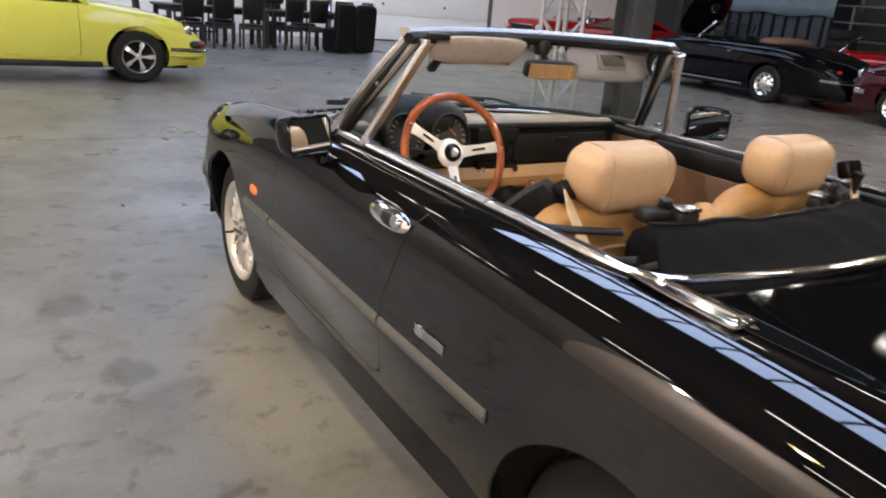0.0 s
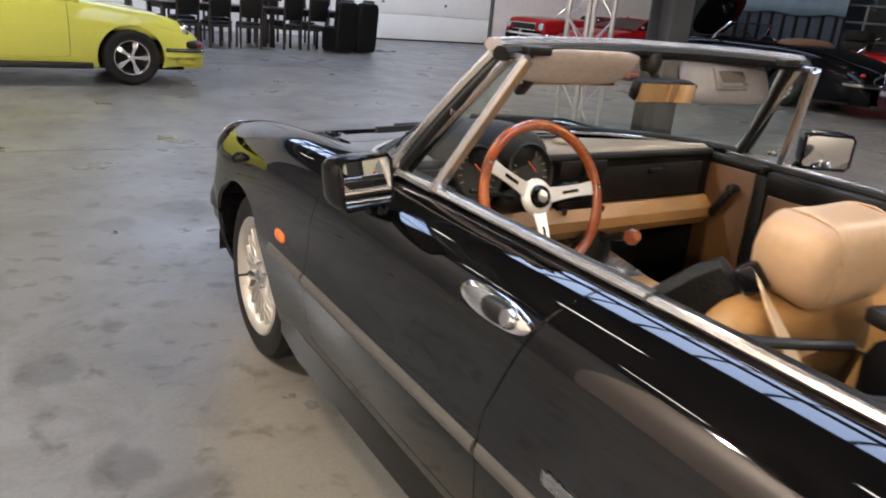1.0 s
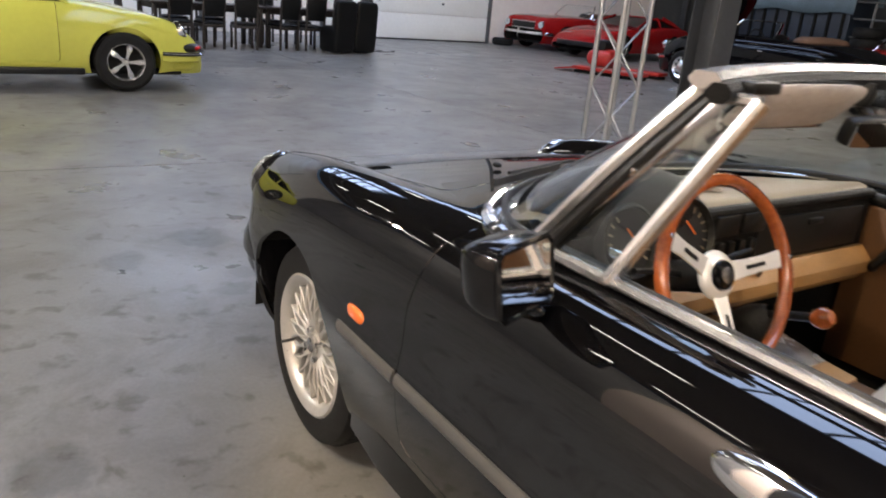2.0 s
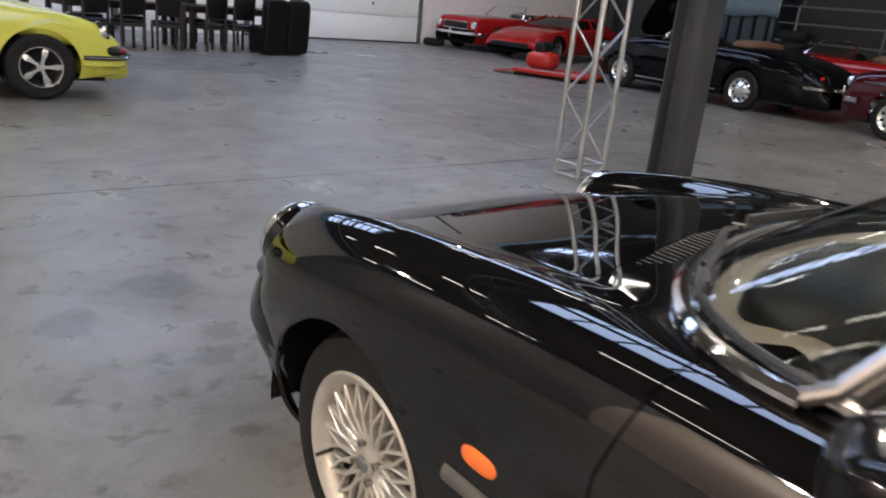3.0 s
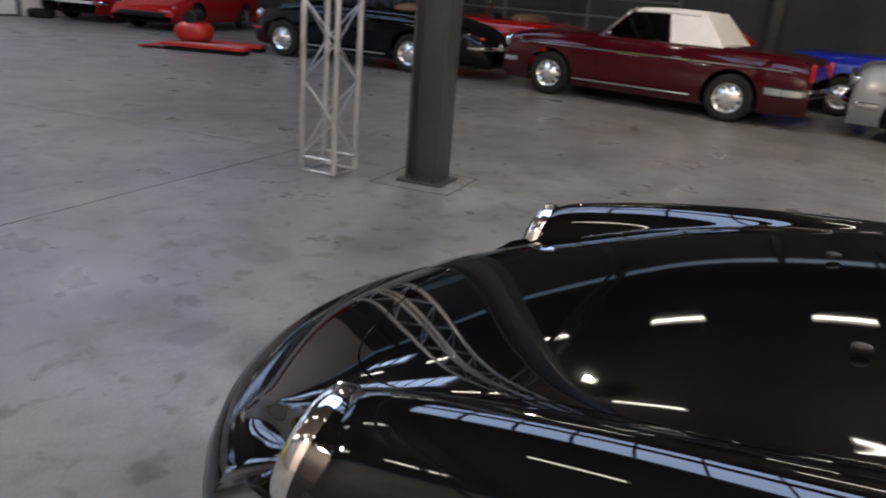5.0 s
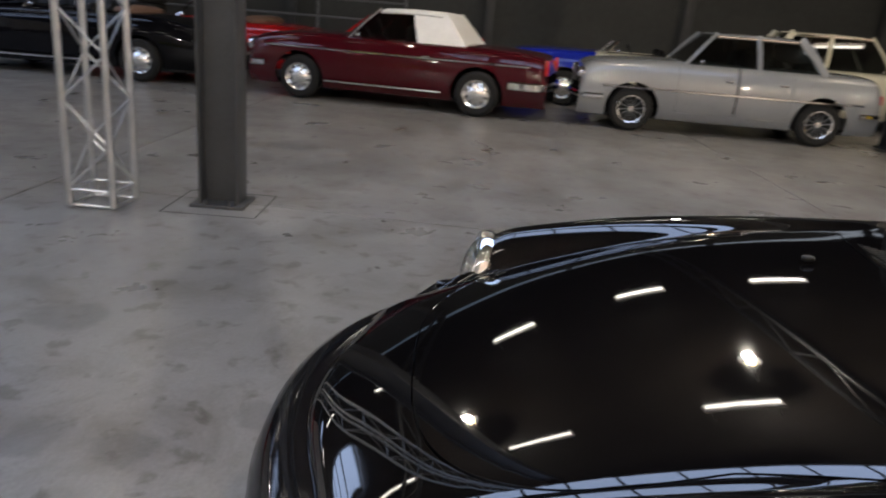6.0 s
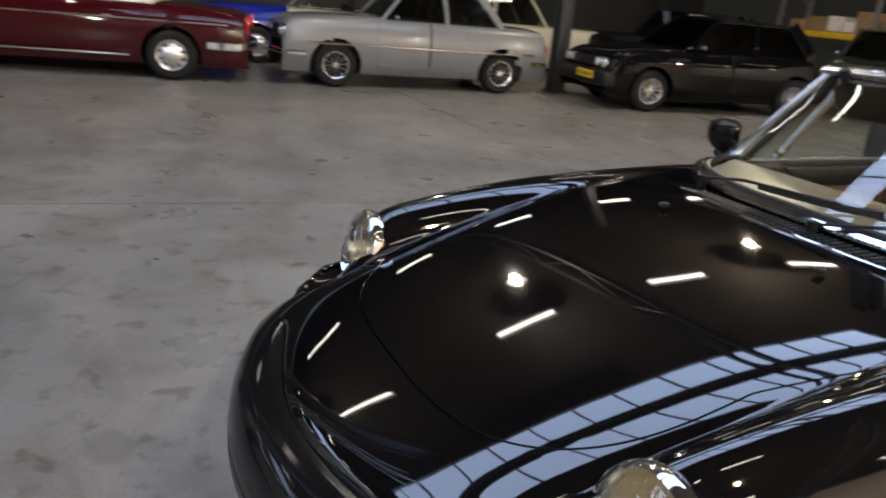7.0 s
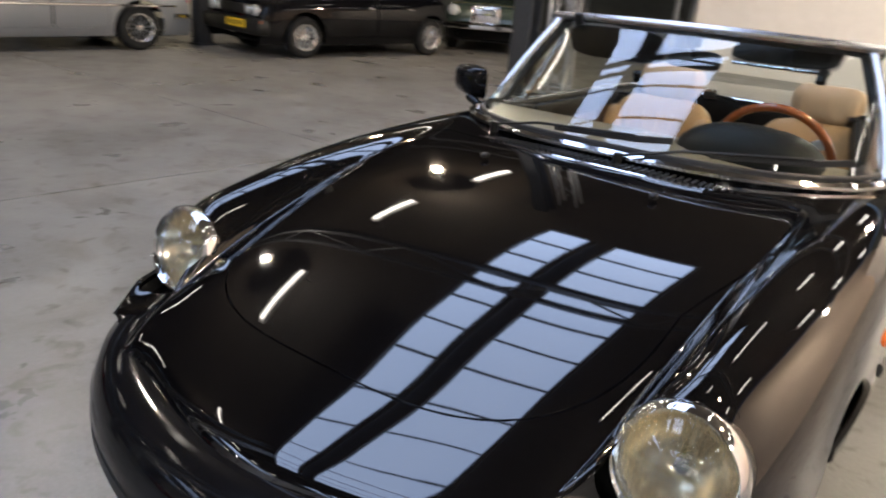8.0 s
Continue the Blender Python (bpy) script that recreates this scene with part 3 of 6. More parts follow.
# front bumper: a deep wrap-round moulding with a ledge and chin
edge = ((0.724, 1.60), (0.724, 1.70), (0.702, 1.79), (0.655, 1.88), (0.585, 1.975), (0.47, 2.068), (0.25, 2.156))
line = curve_pts([(-x, y, 0) for x, y in edge] + [(0, 2.188, 0)] + [(x, y, 0) for x, y in reversed(edge)], 96)
prof = [(-0.10, 0.553), (-0.035, 0.562), (0.006, 0.556), (0.034, 0.535), (0.054, 0.485), (0.056, 0.455), (0.042, 0.445), (0.042, 0.425), (0.042, 0.41), (0.016, 0.35), (-0.016, 0.312), (-0.045, 0.296), (-0.07, 0.296), (-0.07, 0.48), (-0.10, 0.50)]
front_bumper = part("front_bumper", sweep([(x, y - 0.05, 0) for x, y, _ in line], [(-a, b) for a, b in prof]), GLOSSBLACK, roadster, "deep gloss black wrap-round front bumper")
part("rubber_insert", sweep([(x * 1.0, y - 0.05, 0.435) for x, y, _ in line[12:-12]], [(-0.058, -0.014), (-0.040, -0.014), (-0.040, 0.014), (-0.058, 0.014)]), RUBBER, front_bumper)
part("grille", box(0.36, 0.03, 0.08, pose(0, 2.145, 0.33), 0.01), PLASTIC, front_bumper)

# headlamps
# reflector tinted gold in place of the warm lamplight it mirrors
LAMPBOWL = mat("gold_lit_reflector", (0.88, 0.76, 0.56), 0.22, 0.8, vary=0.15, scale=30, bump=0.05, bscale=60)
for s in (-1, 1):
    lamp_at = pose(s * LAMP_X * SLIM, LAMP_Y, LAMP_Z, LAMP_TILT - 90, 0, 0)
    lamp = part("headlamp", lathe([(0.05, -0.14), (0.092, -0.10), (0.102, -0.075), (0.1035, -0.05), (0.1035, -0.010), (0.100, -0.006), (0.093, -0.006)], 48, lamp_at), BLACK, roadster)
    part("chrome_ring", lathe([(0.099, -0.010), (0.1045, -0.009), (0.1055, -0.002), (0.1045, 0.008), (0.101, 0.018), (0.095, 0.024), (0.087, 0.014), (0.084, 0.0)], 48, lamp_at), CHROME, lamp)
    part("reflector", lathe([(0.086, 0.004), (0.075, -0.03), (0.05, -0.06), (0.02, -0.075), (0, -0.076)], 40, lamp_at), LAMPBOWL, lamp)
    part("bulb", lathe([(0.0, -0.02), (0.012, -0.022), (0.014, -0.06), (0.0, -0.072)], 14, lamp_at), SATIN, lamp)
    g = part("lens", lathe([(0.0, 0.045), (0.03, 0.043), (0.06, 0.034), (0.08, 0.02), (0.09, 0.006)], 48, lamp_at), CLEAR, lamp, "fluted clear glass lens")
    for k in range(-8, 9):
        x = k * 0.0098
        h = math.sqrt(max(0, 0.084**2 - x * x))
        pts = [lamp_at @ Vector((x, zz, 0.045 * max(0, 1 - (x * x + zz * zz) / 0.0081) ** 0.5 * 0.95)) for zz in np.linspace(-h, h, 9)]
        if h > 0.02:
            part("lens_flute", tube(pts, 0.0016, 5), CLEAR, g)
    part("turn_lamp", box(0.13, 0.03, 0.05, pose(s * 0.525, 1.965, 0.495, 0, 0, -s * 38), 0.01), AMBER, front_bumper)

# road wheels with lattice spokes
def lattice_wheel(m):
    w = thing("road_wheel", "silver lattice-spoke alloy wheel with black tyre", "", m=m)
    R = WHEEL_R
    tyre = part("tyre", lathe([(0.195, -0.09), (0.22, -0.098), (0.262, -0.102), (0.287, -0.092), (0.297, -0.072), (0.300, -0.03), (0.300, 0.03), (0.297, 0.072), (0.287, 0.092), (0.262, 0.102), (0.22, 0.098), (0.195, 0.09)], 56), TYRE, w)
    bm = bmesh.new()
    for k in range(56):
        a = 2 * math.pi * k / 56
        for h in (-0.052, -0.018, 0.018, 0.052):
            put_box(bm, 0.006, 0.022, 0.026, Matrix.Rotation(a + h, 4, "Z") @ pose(0.2995, 0, h, 0, 0, 0))
    part("tread_blocks", bm, TYRE, w)
    rim = part("rim", lathe([(0.150, -0.08), (0.196, -0.085), (0.205, -0.092), (0.210, -0.088), (0.200, -0.075), (0.188, -0.05), (0.182, 0.0), (0.180, 0.055), (0.186, 0.076), (0.198, 0.086), (0.210, 0.090), (0.213, 0.097), (0.207, 0.101), (0.196, 0.097), (0.186, 0.088), (0.178, 0.078), (0.174, 0.06), (0.172, 0.0), (0.150, -0.08)], 56), ALLOY, w)
    bm = bmesh.new()
    n = 20
    for k in range(n):
        a = 2 * math.pi * k / n
        for d in (-1, 1):
            p0 = Vector((0.050 * math.cos(a), 0.050 * math.sin(a), 0.066))
            b = a + d * 2.0 * math.pi / n
            p1 = Vector((0.112 * math.cos(a + d * 1.1 * math.pi / n), 0.112 * math.sin(a + d * 1.1 * math.pi / n), 0.075))
            p2 = Vector((0.180 * math.cos(b), 0.180 * math.sin(b), 0.070))
            sweep([p0, p1, p2], slab(0.0078, 0.020, 0.0025), bm=bm)
    part("spoke_lattice", bm, ALLOY, w)
    hub = part("hub", lathe([(0.0, 0.088), (0.018, 0.087), (0.028, 0.082), (0.030, 0.074), (0.046, 0.072), (0.060, 0.066), (0.066, 0.05), (0.066, 0.0)], 32), ALLOY, w)
    part("hub_cap", lathe([(0.0, 0.093), (0.016, 0.092), (0.022, 0.088)], 24), SATIN, w)
    for k in range(4):
        a = 2 * math.pi * k / 4 + 0.4
        part("wheel_bolt", cyl(0.009, 0.02, pose(0.045 * math.cos(a), 0.045 * math.sin(a), 0.078), 6), SATIN, w)
    part("brake_disc", lathe([(0.0, -0.02), (0.135, -0.02), (0.14, -0.015), (0.14, -0.005), (0.135, 0.0), (0.0, 0.0)], 40), STEELGREY, w)
    part("valve", cyl(0.005, 0.045, pose(0.150 * math.cos(1.9), 0.150 * math.sin(1.9), 0.10), 8), RUBBER, w)
    return w


def child(ob, parent):
    ob.parent = parent
    return ob


for yc in (AXLE_F, AXLE_R):
    for s in (-1, 1):
        w = child(lattice_wheel(pose(s * TRACK, yc, WHEEL_R, 0, 90 * s, 0)), roadster)

# sills, side strips, marker lamps, handles
for s in (-1, 1):
    part("side_skirt", sweep([(s * 0.750, 0.86, 0.31), (s * 0.760, 0.7, 0.295), (s * 0.760, -0.60, 0.295), (s * 0.750, -0.70, 0.31)], slab(0.05, 0.13, 0.018)), GLOSSBLACK, roadster, "gloss black side skirt")
    strip = [(-0.035, -0.016), (0.006, -0.016), (0.011, -0.006), (0.011, 0.006), (0.006, 0.016), (-0.035, 0.016)]
    for y0, y1, owner in ((0.88, 0.608, body), (0.596, -0.239, doors[s]), (-0.251, -0.72, body)):
        n = 14
        pts = [(s * (0.8055 + 0.004 * math.cos(y)), y, 0.542) for y in np.linspace(y0, y1, n)]
        part("side_strip", sweep(pts, [(a * -s, b) for a, b in strip]), STRIP, owner, "satin grey side strip")
    part("marker_lamp", pillow(0.022, 0.085, 0.036, pose(s * 0.799, 0.812, 0.598, 0, 0, 0), p=2.6), AMBER, roadster, "amber side marker lamp")
    part("side_badge", box(0.006, 0.125, 0.026, pose(s * 0.8095, -0.482, 0.602, 0, s * 2, 0), 0.002), SATIN, roadster, "bright metal badge")
    hm = pose(s * 0.781, -0.21, 0.800, 0, s * 68, 0) @ pose(0, 0, 0, 0, 0, 90)
    handle = part("door_handle", pillow(0.205, 0.056, 0.028, hm, p=2.3, puff=2.2), CHROME, doors[s], "chrome oval door handle")
    part("handle_recess", pillow(0.090, 0.044, 0.034, hm @ pose(-0.022, 0, 0.005), p=2.2), PLASTIC, doors[s])
    part("push_button", lathe([(0.0, 0.026), (0.014, 0.025), (0.018, 0.018), (0.018, 0.0)], 20, hm @ pose(-0.062, 0, 0.0)), CHROME, doors[s])

# windscreen: a deep wrap-round pane from the scuttle up to the header rail
FOOT = curve_pts([(x, float(screen_base(x)), 0.886 + 0.006 * (1 - abs(x) / 0.66)) for x in (-0.665, -0.66, -0.645, -0.615, -0.55, -0.42, -0.22, 0, 0.22, 0.42, 0.55, 0.615, 0.645, 0.66, 0.665)], 61)


def top_pt(x):
    return Vector((x, 0.27 - 0.085 * (x / 0.55) ** 2, 1.213 - 0.010 * (x / 0.55) ** 2))


screen = thing("windscreen", "raked windscreen in a bright metal frame", "")
screen.parent = roadster
n, k = len(FOOT), 15
vs, fs = [], []
for i in range(n):
    q = -1 + 2 * i / (n - 1)
    q = math.copysign(abs(q) ** 1.15, q)
    a, b = Vector(FOOT[i]), top_pt(q * 0.522)
    for j in range(k):
        t = j / (k - 1)
        p = a.lerp(b, t)
        p.y += 0.020 * math.sin(math.pi * t) * (1 - q * q)
        p.x += 0.012 * q * math.sin(math.pi * t)
        vs.append(p)
for i in range(n - 1):
    for j in range(k - 1):
        fs.append((i * k + j, i * k + j + 1, (i + 1) * k + j + 1, (i + 1) * k + j))
g = mesh("glass", vs, fs, WINDSCREEN, screen, "clear curved windscreen glass")
g.visible_shadow = False
part("lower_frame", sweep([Vector(p) + Vector((0.012 * math.copysign(min(1, abs(p[0]) / 0.6) ** 6, p[0]), 0.012, -0.004)) for p in FOOT], slab(0.030, 0.026, 0.009)), CHROME, screen, "chrome lower screen frame")
part("lower_seal", sweep([Vector(p) + Vector((-0.010 * math.copysign(min(1, abs(p[0]) / 0.6) ** 6, p[0]), -0.012, 0.012)) for p in FOOT], slab(0.014, 0.016, 0.004)), RUBBER, screen)
for s in (-1, 1):
    edge = vs[:k] if s < 0 else vs[-k:]
    pts = [p + Vector((s * 0.006, -0.004, 0)) for p in edge]
    part("pillar", sweep([pts[0] + Vector((s * 0.002, 0.03, -0.008))] + pts[1:], slab(0.024, 0.029, 0.008), up=(s, 0, 0.2)), TRIM, screen, "bright outer screen pillar")
    part("pillar_seal", sweep([p + Vector((-s * 0.004, -0.026, -0.006)) for p in pts[1:]], slab(0.020, 0.022, 0.006), up=(s, 0, 0.2)), PLASTIC, screen)
    part("pillar_inner", sweep([p + Vector((-s * 0.026, -0.020, -0.010)) for p in pts[1:]], slab(0.022, 0.026, 0.008), up=(s, 0, 0.2)), PLASTIC, screen)
head_line = [top_pt(x) for x in np.linspace(-0.555, 0.555, 37)]
part("header_rail", sweep([p + Vector((0, -0.004, 0.006)) for p in head_line], slab(0.050, 0.026, 0.010)), TRIM, screen, "bright header rail")
part("header_lining", sweep([p + Vector((0, -0.032, -0.010)) for p in head_line], slab(0.040, 0.030, 0.010)), VINYL, screen)
for x in (-0.46, 0.46):
    part("roof_catch", box(0.07, 0.035, 0.02, pose(x, top_pt(x).y - 0.062, top_pt(x).z - 0.004, 0, 0, 0), 0.006), PLASTIC, screen)
# quarter windows
for s in (-1, 1):
    q = thing("quarter_window", "triangular quarter light in a satin metal frame", "")
    q.parent = roadster
    A, B, C = Vector((s * 0.657, 0.375, 0.890)), Vector((s * 0.650, 0.218, 0.884)), Vector((s * 0.520, 0.100, 1.187))
    D = Vector((s * 0.526, 0.155, 1.187))
    part("frame", sweep([B.lerp(C, t) for t in np.linspace(0, 1, 12)], slab(0.022, 0.030, 0.006), up=(s, 0, 0.2)), TRIM, q)
    part("frame", sweep([A.lerp(D, t) for t in np.linspace(0.05, 1, 12)], slab(0.018, 0.022, 0.005), up=(s, 0, 0.2)), TRIM, q)
    part("frame", sweep([A, B], slab(0.020, 0.022, 0.006)), TRIM, q)
    part("frame", sweep([D, C], slab(0.020, 0.018, 0.005)), TRIM, q)
    gl = mesh("glass", [A, B, C, D], [(0, 1, 2, 3)], WINDSCREEN, q, smooth=False)
    gl.visible_shadow = False
    part("catch", box(0.014, 0.03, 0.016, Matrix.Translation(B.lerp(C, 0.12) + Vector((-s * 0.016, 0.03, 0))), 0.004), CHROME, q)
    part("stay", box(0.010, 0.014, 0.05, Matrix.Translation(A.lerp(D, 0.52) + Vector((s * 0.012, 0, 0))) @ pose(0, 0, 0, 40), 0.003), CHROME, q)

# waist mouldings: bright rails along the cockpit edge and round the folded-roof well
def rim_line(pts, w, h, mt, nm, parent, label=""):
    return part(nm, sweep(pts, slab(w, h, 0.006)), mt, parent, label)


for s in (-1, 1):
    rim_line([(s * 0.645, y, 0.884) for y in np.linspace(0.41, -0.425, 20)], 0.024, 0.016, TRIM, "waist_rail", doors[s], "satin metal waist rail")
    rim_line(curve_pts([(s * 0.645, -0.432, 0.883), (s * 0.645, -0.60, 0.883), (s * 0.644, -0.74, 0.881), (s * 0.634, -0.83, 0.878), (s * 0.618, -0.882, 0.875)], 20), 0.024, 0.013, TRIM, "waist_rail", roadster, "satin metal waist rail")
    part("waist_seal", sweep([(s * 0.622, y, 0.880) for y in np.linspace(0.40, -0.42, 16)], slab(0.014, 0.020, 0.004)), RUBBER, doors[s])
back = curve_pts([(-0.632, -0.80, 0.880), (-0.622, -0.862, 0.876), (-0.585, -0.898, 0.873), (-0.50, -0.922, 0.870), (-0.34, -0.944, 0.866), (0, -0.962, 0.864), (0.34, -0.944, 0.866), (0.50, -0.922, 0.870), (0.585, -0.898, 0.873), (0.622, -0.862, 0.876), (0.632, -0.80, 0.880)], 70)
part("well_moulding", tube(back, 0.0105, 10, squash=0.8), CHROME, roadster, "chrome moulding round the folded-roof well")
for s in (-1, 1):
    tip = part("rail_tip", sweep([(s * 0.632, -0.868, 0.877), (s * 0.630, -0.94, 0.876), (s * 0.629, -1.02, 0.874), (s * 0.628, -1.090, 0.872)], slab(0.050, 0.010, 0.004), sizes=[0.5, 0.9, 1.0, 1.0]), GLOSSBLACK, roadster)
    for d in (-1, 1):
        part("bright_edge", sweep([(s * (0.632 + d * 0.010), -0.868, 0.881), (s * (0.630 + d * 0.021), -0.94, 0.881), (s * (0.629 + d * 0.024), -1.02, 0.879), (s * (0.628 + d * 0.024), -1.092, 0.877)], slab(0.008, 0.010, 0.003)), CHROME, tip, "chrome edge of the rail tip")
    part("end_cap", box(0.056, 0.026, 0.012, pose(s * 0.628, -1.088, 0.878), 0.004), CHROME, tip)
    part("fixing_screw", lathe([(0.0, 0.012), (0.008, 0.010), (0.012, 0.0)], 14, pose(s * 0.622, -0.925, 0.880)), CHROME, tip)

# door mirrors: a tapered housing round a tilted glass, on a ball foot
def mirror_shell(m, w, h, d):
    rows = []
    for t in (-0.10, 0.0, 0.08, 0.22, 0.4, 0.58, 0.74, 0.87, 0.95, 0.99):
        k = (1 - max(0, t) ** 2.6) ** 0.42
        rows.append([m @ Vector((w / 2 * k * math.copysign(abs(math.cos(a)) ** 0.42, math.cos(a)), d * t, h / 2 * k * math.copysign(abs(math.sin(a)) ** 0.42, math.sin(a)) + 0.012 * t)) for a in np.linspace(0, 2 * math.pi, 41)[:-1]])
    bm = bmesh.new()
    loops = [[bm.verts.new(p) for p in r] for r in rows]
    for a, b in zip(loops, loops[1:]):
        for q in range(40):
            bm.faces.new((a[q], a[(q + 1) % 40], b[(q + 1) % 40], b[q]))
    bm.faces.new(loops[-1])
    bm.faces.new(loops[0])
    bmesh.ops.recalc_face_normals(bm, faces=bm.faces)
    return bm


for s in (-1, 1):
    mm = pose(-0.822, 0.240, 0.908, -9, 0, 20) if s < 0 else pose(0.880, 0.215, 0.922, 0, 0, -34)
    w, h = (0.166, 0.116) if s < 0 else (0.170, 0.122)
    mir = part("door_mirror", mirror_shell(mm, w, h, 0.085), GLOSSBLACK, roadster, "square black door mirror")
    a, b = w / 2 - 0.006, h / 2 - 0.006
    part("bezel", sweep([mm @ Vector((x, -0.012, z)) for x, z in ((-a, -b + 0.012), (-a + 0.012, -b), (a - 0.012, -b), (a, -b + 0.012), (a, b - 0.012), (a - 0.012, b), (-a + 0.012, b), (-a, b - 0.012))], slab(0.011, 0.012, 0.004), closed=True, up=mm.to_3x3() @ Vector((0, 1, 0))), GLOSSBLACK, mir)
    part("mirror_glass", box(2 * a - 0.010, 0.003, 2 * b - 0.010, mm @ pose(0, -0.0135, 0), 0.0), MIRROR, mir, "mirror glass", smooth=False)
    root = mm @ Vector((-s * 0.045, 0.045, -h / 2 + 0.012))
    flange = Vector((s * 0.752, root.y + 0.005, 0.826))
    part("mirror_foot", tube([root, root.lerp(flange, 0.45) + Vector((0, 0, -0.006)), flange], 0.019, 14, sizes=[0.9, 0.95, 1.25]), GLOSSBLACK, mir)
    part("foot_flange", pillow(0.030, 0.105, 0.062, Matrix.Translation(flange) @ pose(0, 0, 0, 0, s * 22, 0), p=2.2, puff=2.2), GLOSSBLACK, mir)

# scuttle grille and wipers
grille = part("scuttle_grille", sweep([(x, 0.868 - 0.25 * x * x, 0.8665 - 0.02 * x * x * 4) for x in np.linspace(-0.42, 0.42, 25)], slab(0.06, 0.012, 0.004)), PLASTIC, roadster, "black slatted scuttle grille")
for k in range(42):
    x = -0.40 + k * 0.0195
    part("grille_slat", box(0.006, 0.05, 0.006, pose(x, 0.868 - 0.25 * x * x, 0.875 - 0.08 * x * x)), PLASTIC, grille)
part("scuttle_trim", sweep([(x, 0.902 - 0.28 * x * x, 0.868 - 0.075 * x * x) for x in np.linspace(-0.45, 0.45, 25)], slab(0.008, 0.008, 0.002)), CHROME, roadster)
for x0, x1 in ((0.40, -0.08), (-0.06, -0.52)):
    a = Vector((x0, float(screen_base(x0)) + 0.045, 0.895))
    b = Vector((x1, float(screen_base(x1)) - 0.020, 0.935))
    wip = part("wiper", tube([a, a.lerp(b, 0.35) + Vector((0, 0.012, 0.02)), b + Vector((0, 0.012, 0.012))], 0.0045, 8), PLASTIC, roadster, "black wiper arm")
    d = (b - a).normalized()
    part("wiper_blade", sweep([b - d * 0.26 + Vector((0, 0.006, 0.012)), b + Vector((0, 0.006, 0.002)), b + d * 0.10 + Vector((0, -0.010, 0.004))], slab(0.008, 0.018, 0.002)), RUBBER, wip)
    part("wiper_pivot", cyl(0.013, 0.035, Matrix.Translation(a - Vector((0, 0, 0.01))), 14), PLASTIC, wip)
for x in (0.42, -0.42):
    part("washer_jet", pillow(0.022, 0.03, 0.014, pose(x * 0.6, 1.04, 0.862), p=2.5), PLASTIC, roadster)

# ---- cockpit ----
part("floor_carpet", box(1.22, 1.70, 0.03, pose(0, -0.05, 0.245), 0.01), CARPET, roadster)
part("rear_bulkhead", box(1.20, 0.03, 0.52, pose(0, -0.86, 0.49), 0.01), CARPET, roadster)
part("fire_wall", box(1.20, 0.03, 0.60, pose(0, 0.70, 0.52), 0.01), UNDER, roadster)
for s in (-1, 1):
    part("kick_panel", box(0.02, 1.75, 0.58, pose(s * 0.625, -0.02, 0.52), 0.006), UNDER, roadster)
    part("door_card", box(0.030, 0.205, 0.46, pose(s * 0.600, 0.352, 0.625), 0.010), CARDTAN, doors[s], "tan leathercloth door card")
    part("card_strap", box(0.036, 0.045, 0.46, pose(s * 0.600, 0.226, 0.625), 0.008), VINYL, doors[s], "black strip between the card panels")
    part("door_card", box(0.030, 0.55, 0.40, pose(s * 0.600, -0.073, 0.60), 0.010), CARDTAN, doors[s], "tan leathercloth door card")
    part("card_top", box(0.040, 0.58, 0.075, pose(s * 0.600, -0.075, 0.835), 0.014), VINYL, doors[s])
    part("card_cap", box(0.040, 0.24, 0.030, pose(s * 0.600, 0.345, 0.868), 0.010), VINYL, doors[s])
    part("window_winder", tube([(s * 0.580, 0.378, 0.690), (s * 0.566, 0.366, 0.705), (s * 0.562, 0.318, 0.775), (s * 0.564, 0.305, 0.792)], 0.013, 10), PLASTIC, doors[s])
    part("winder_knob", lathe([(0, -0.02), (0.014, -0.016), (0.017, 0.0), (0.014, 0.018), (0, 0.02)], 14, pose(s * 0.556, 0.303, 0.793, 0, 90, 0)), PLASTIC, doors[s])
    part("arm_rest", pillow(0.06, 0.30, 0.06, pose(s * 0.575, -0.08, 0.60), p=3), VINYL, doors[s])
    part("rear_quarter_trim", box(0.03, 0.42, 0.42, pose(s * 0.598, -0.585, 0.64), 0.01), CARDTAN, roadster)
    part("rear_quarter_cap", box(0.045, 0.44, 0.06, pose(s * 0.600, -0.575, 0.845), 0.014), VINYL, roadster)


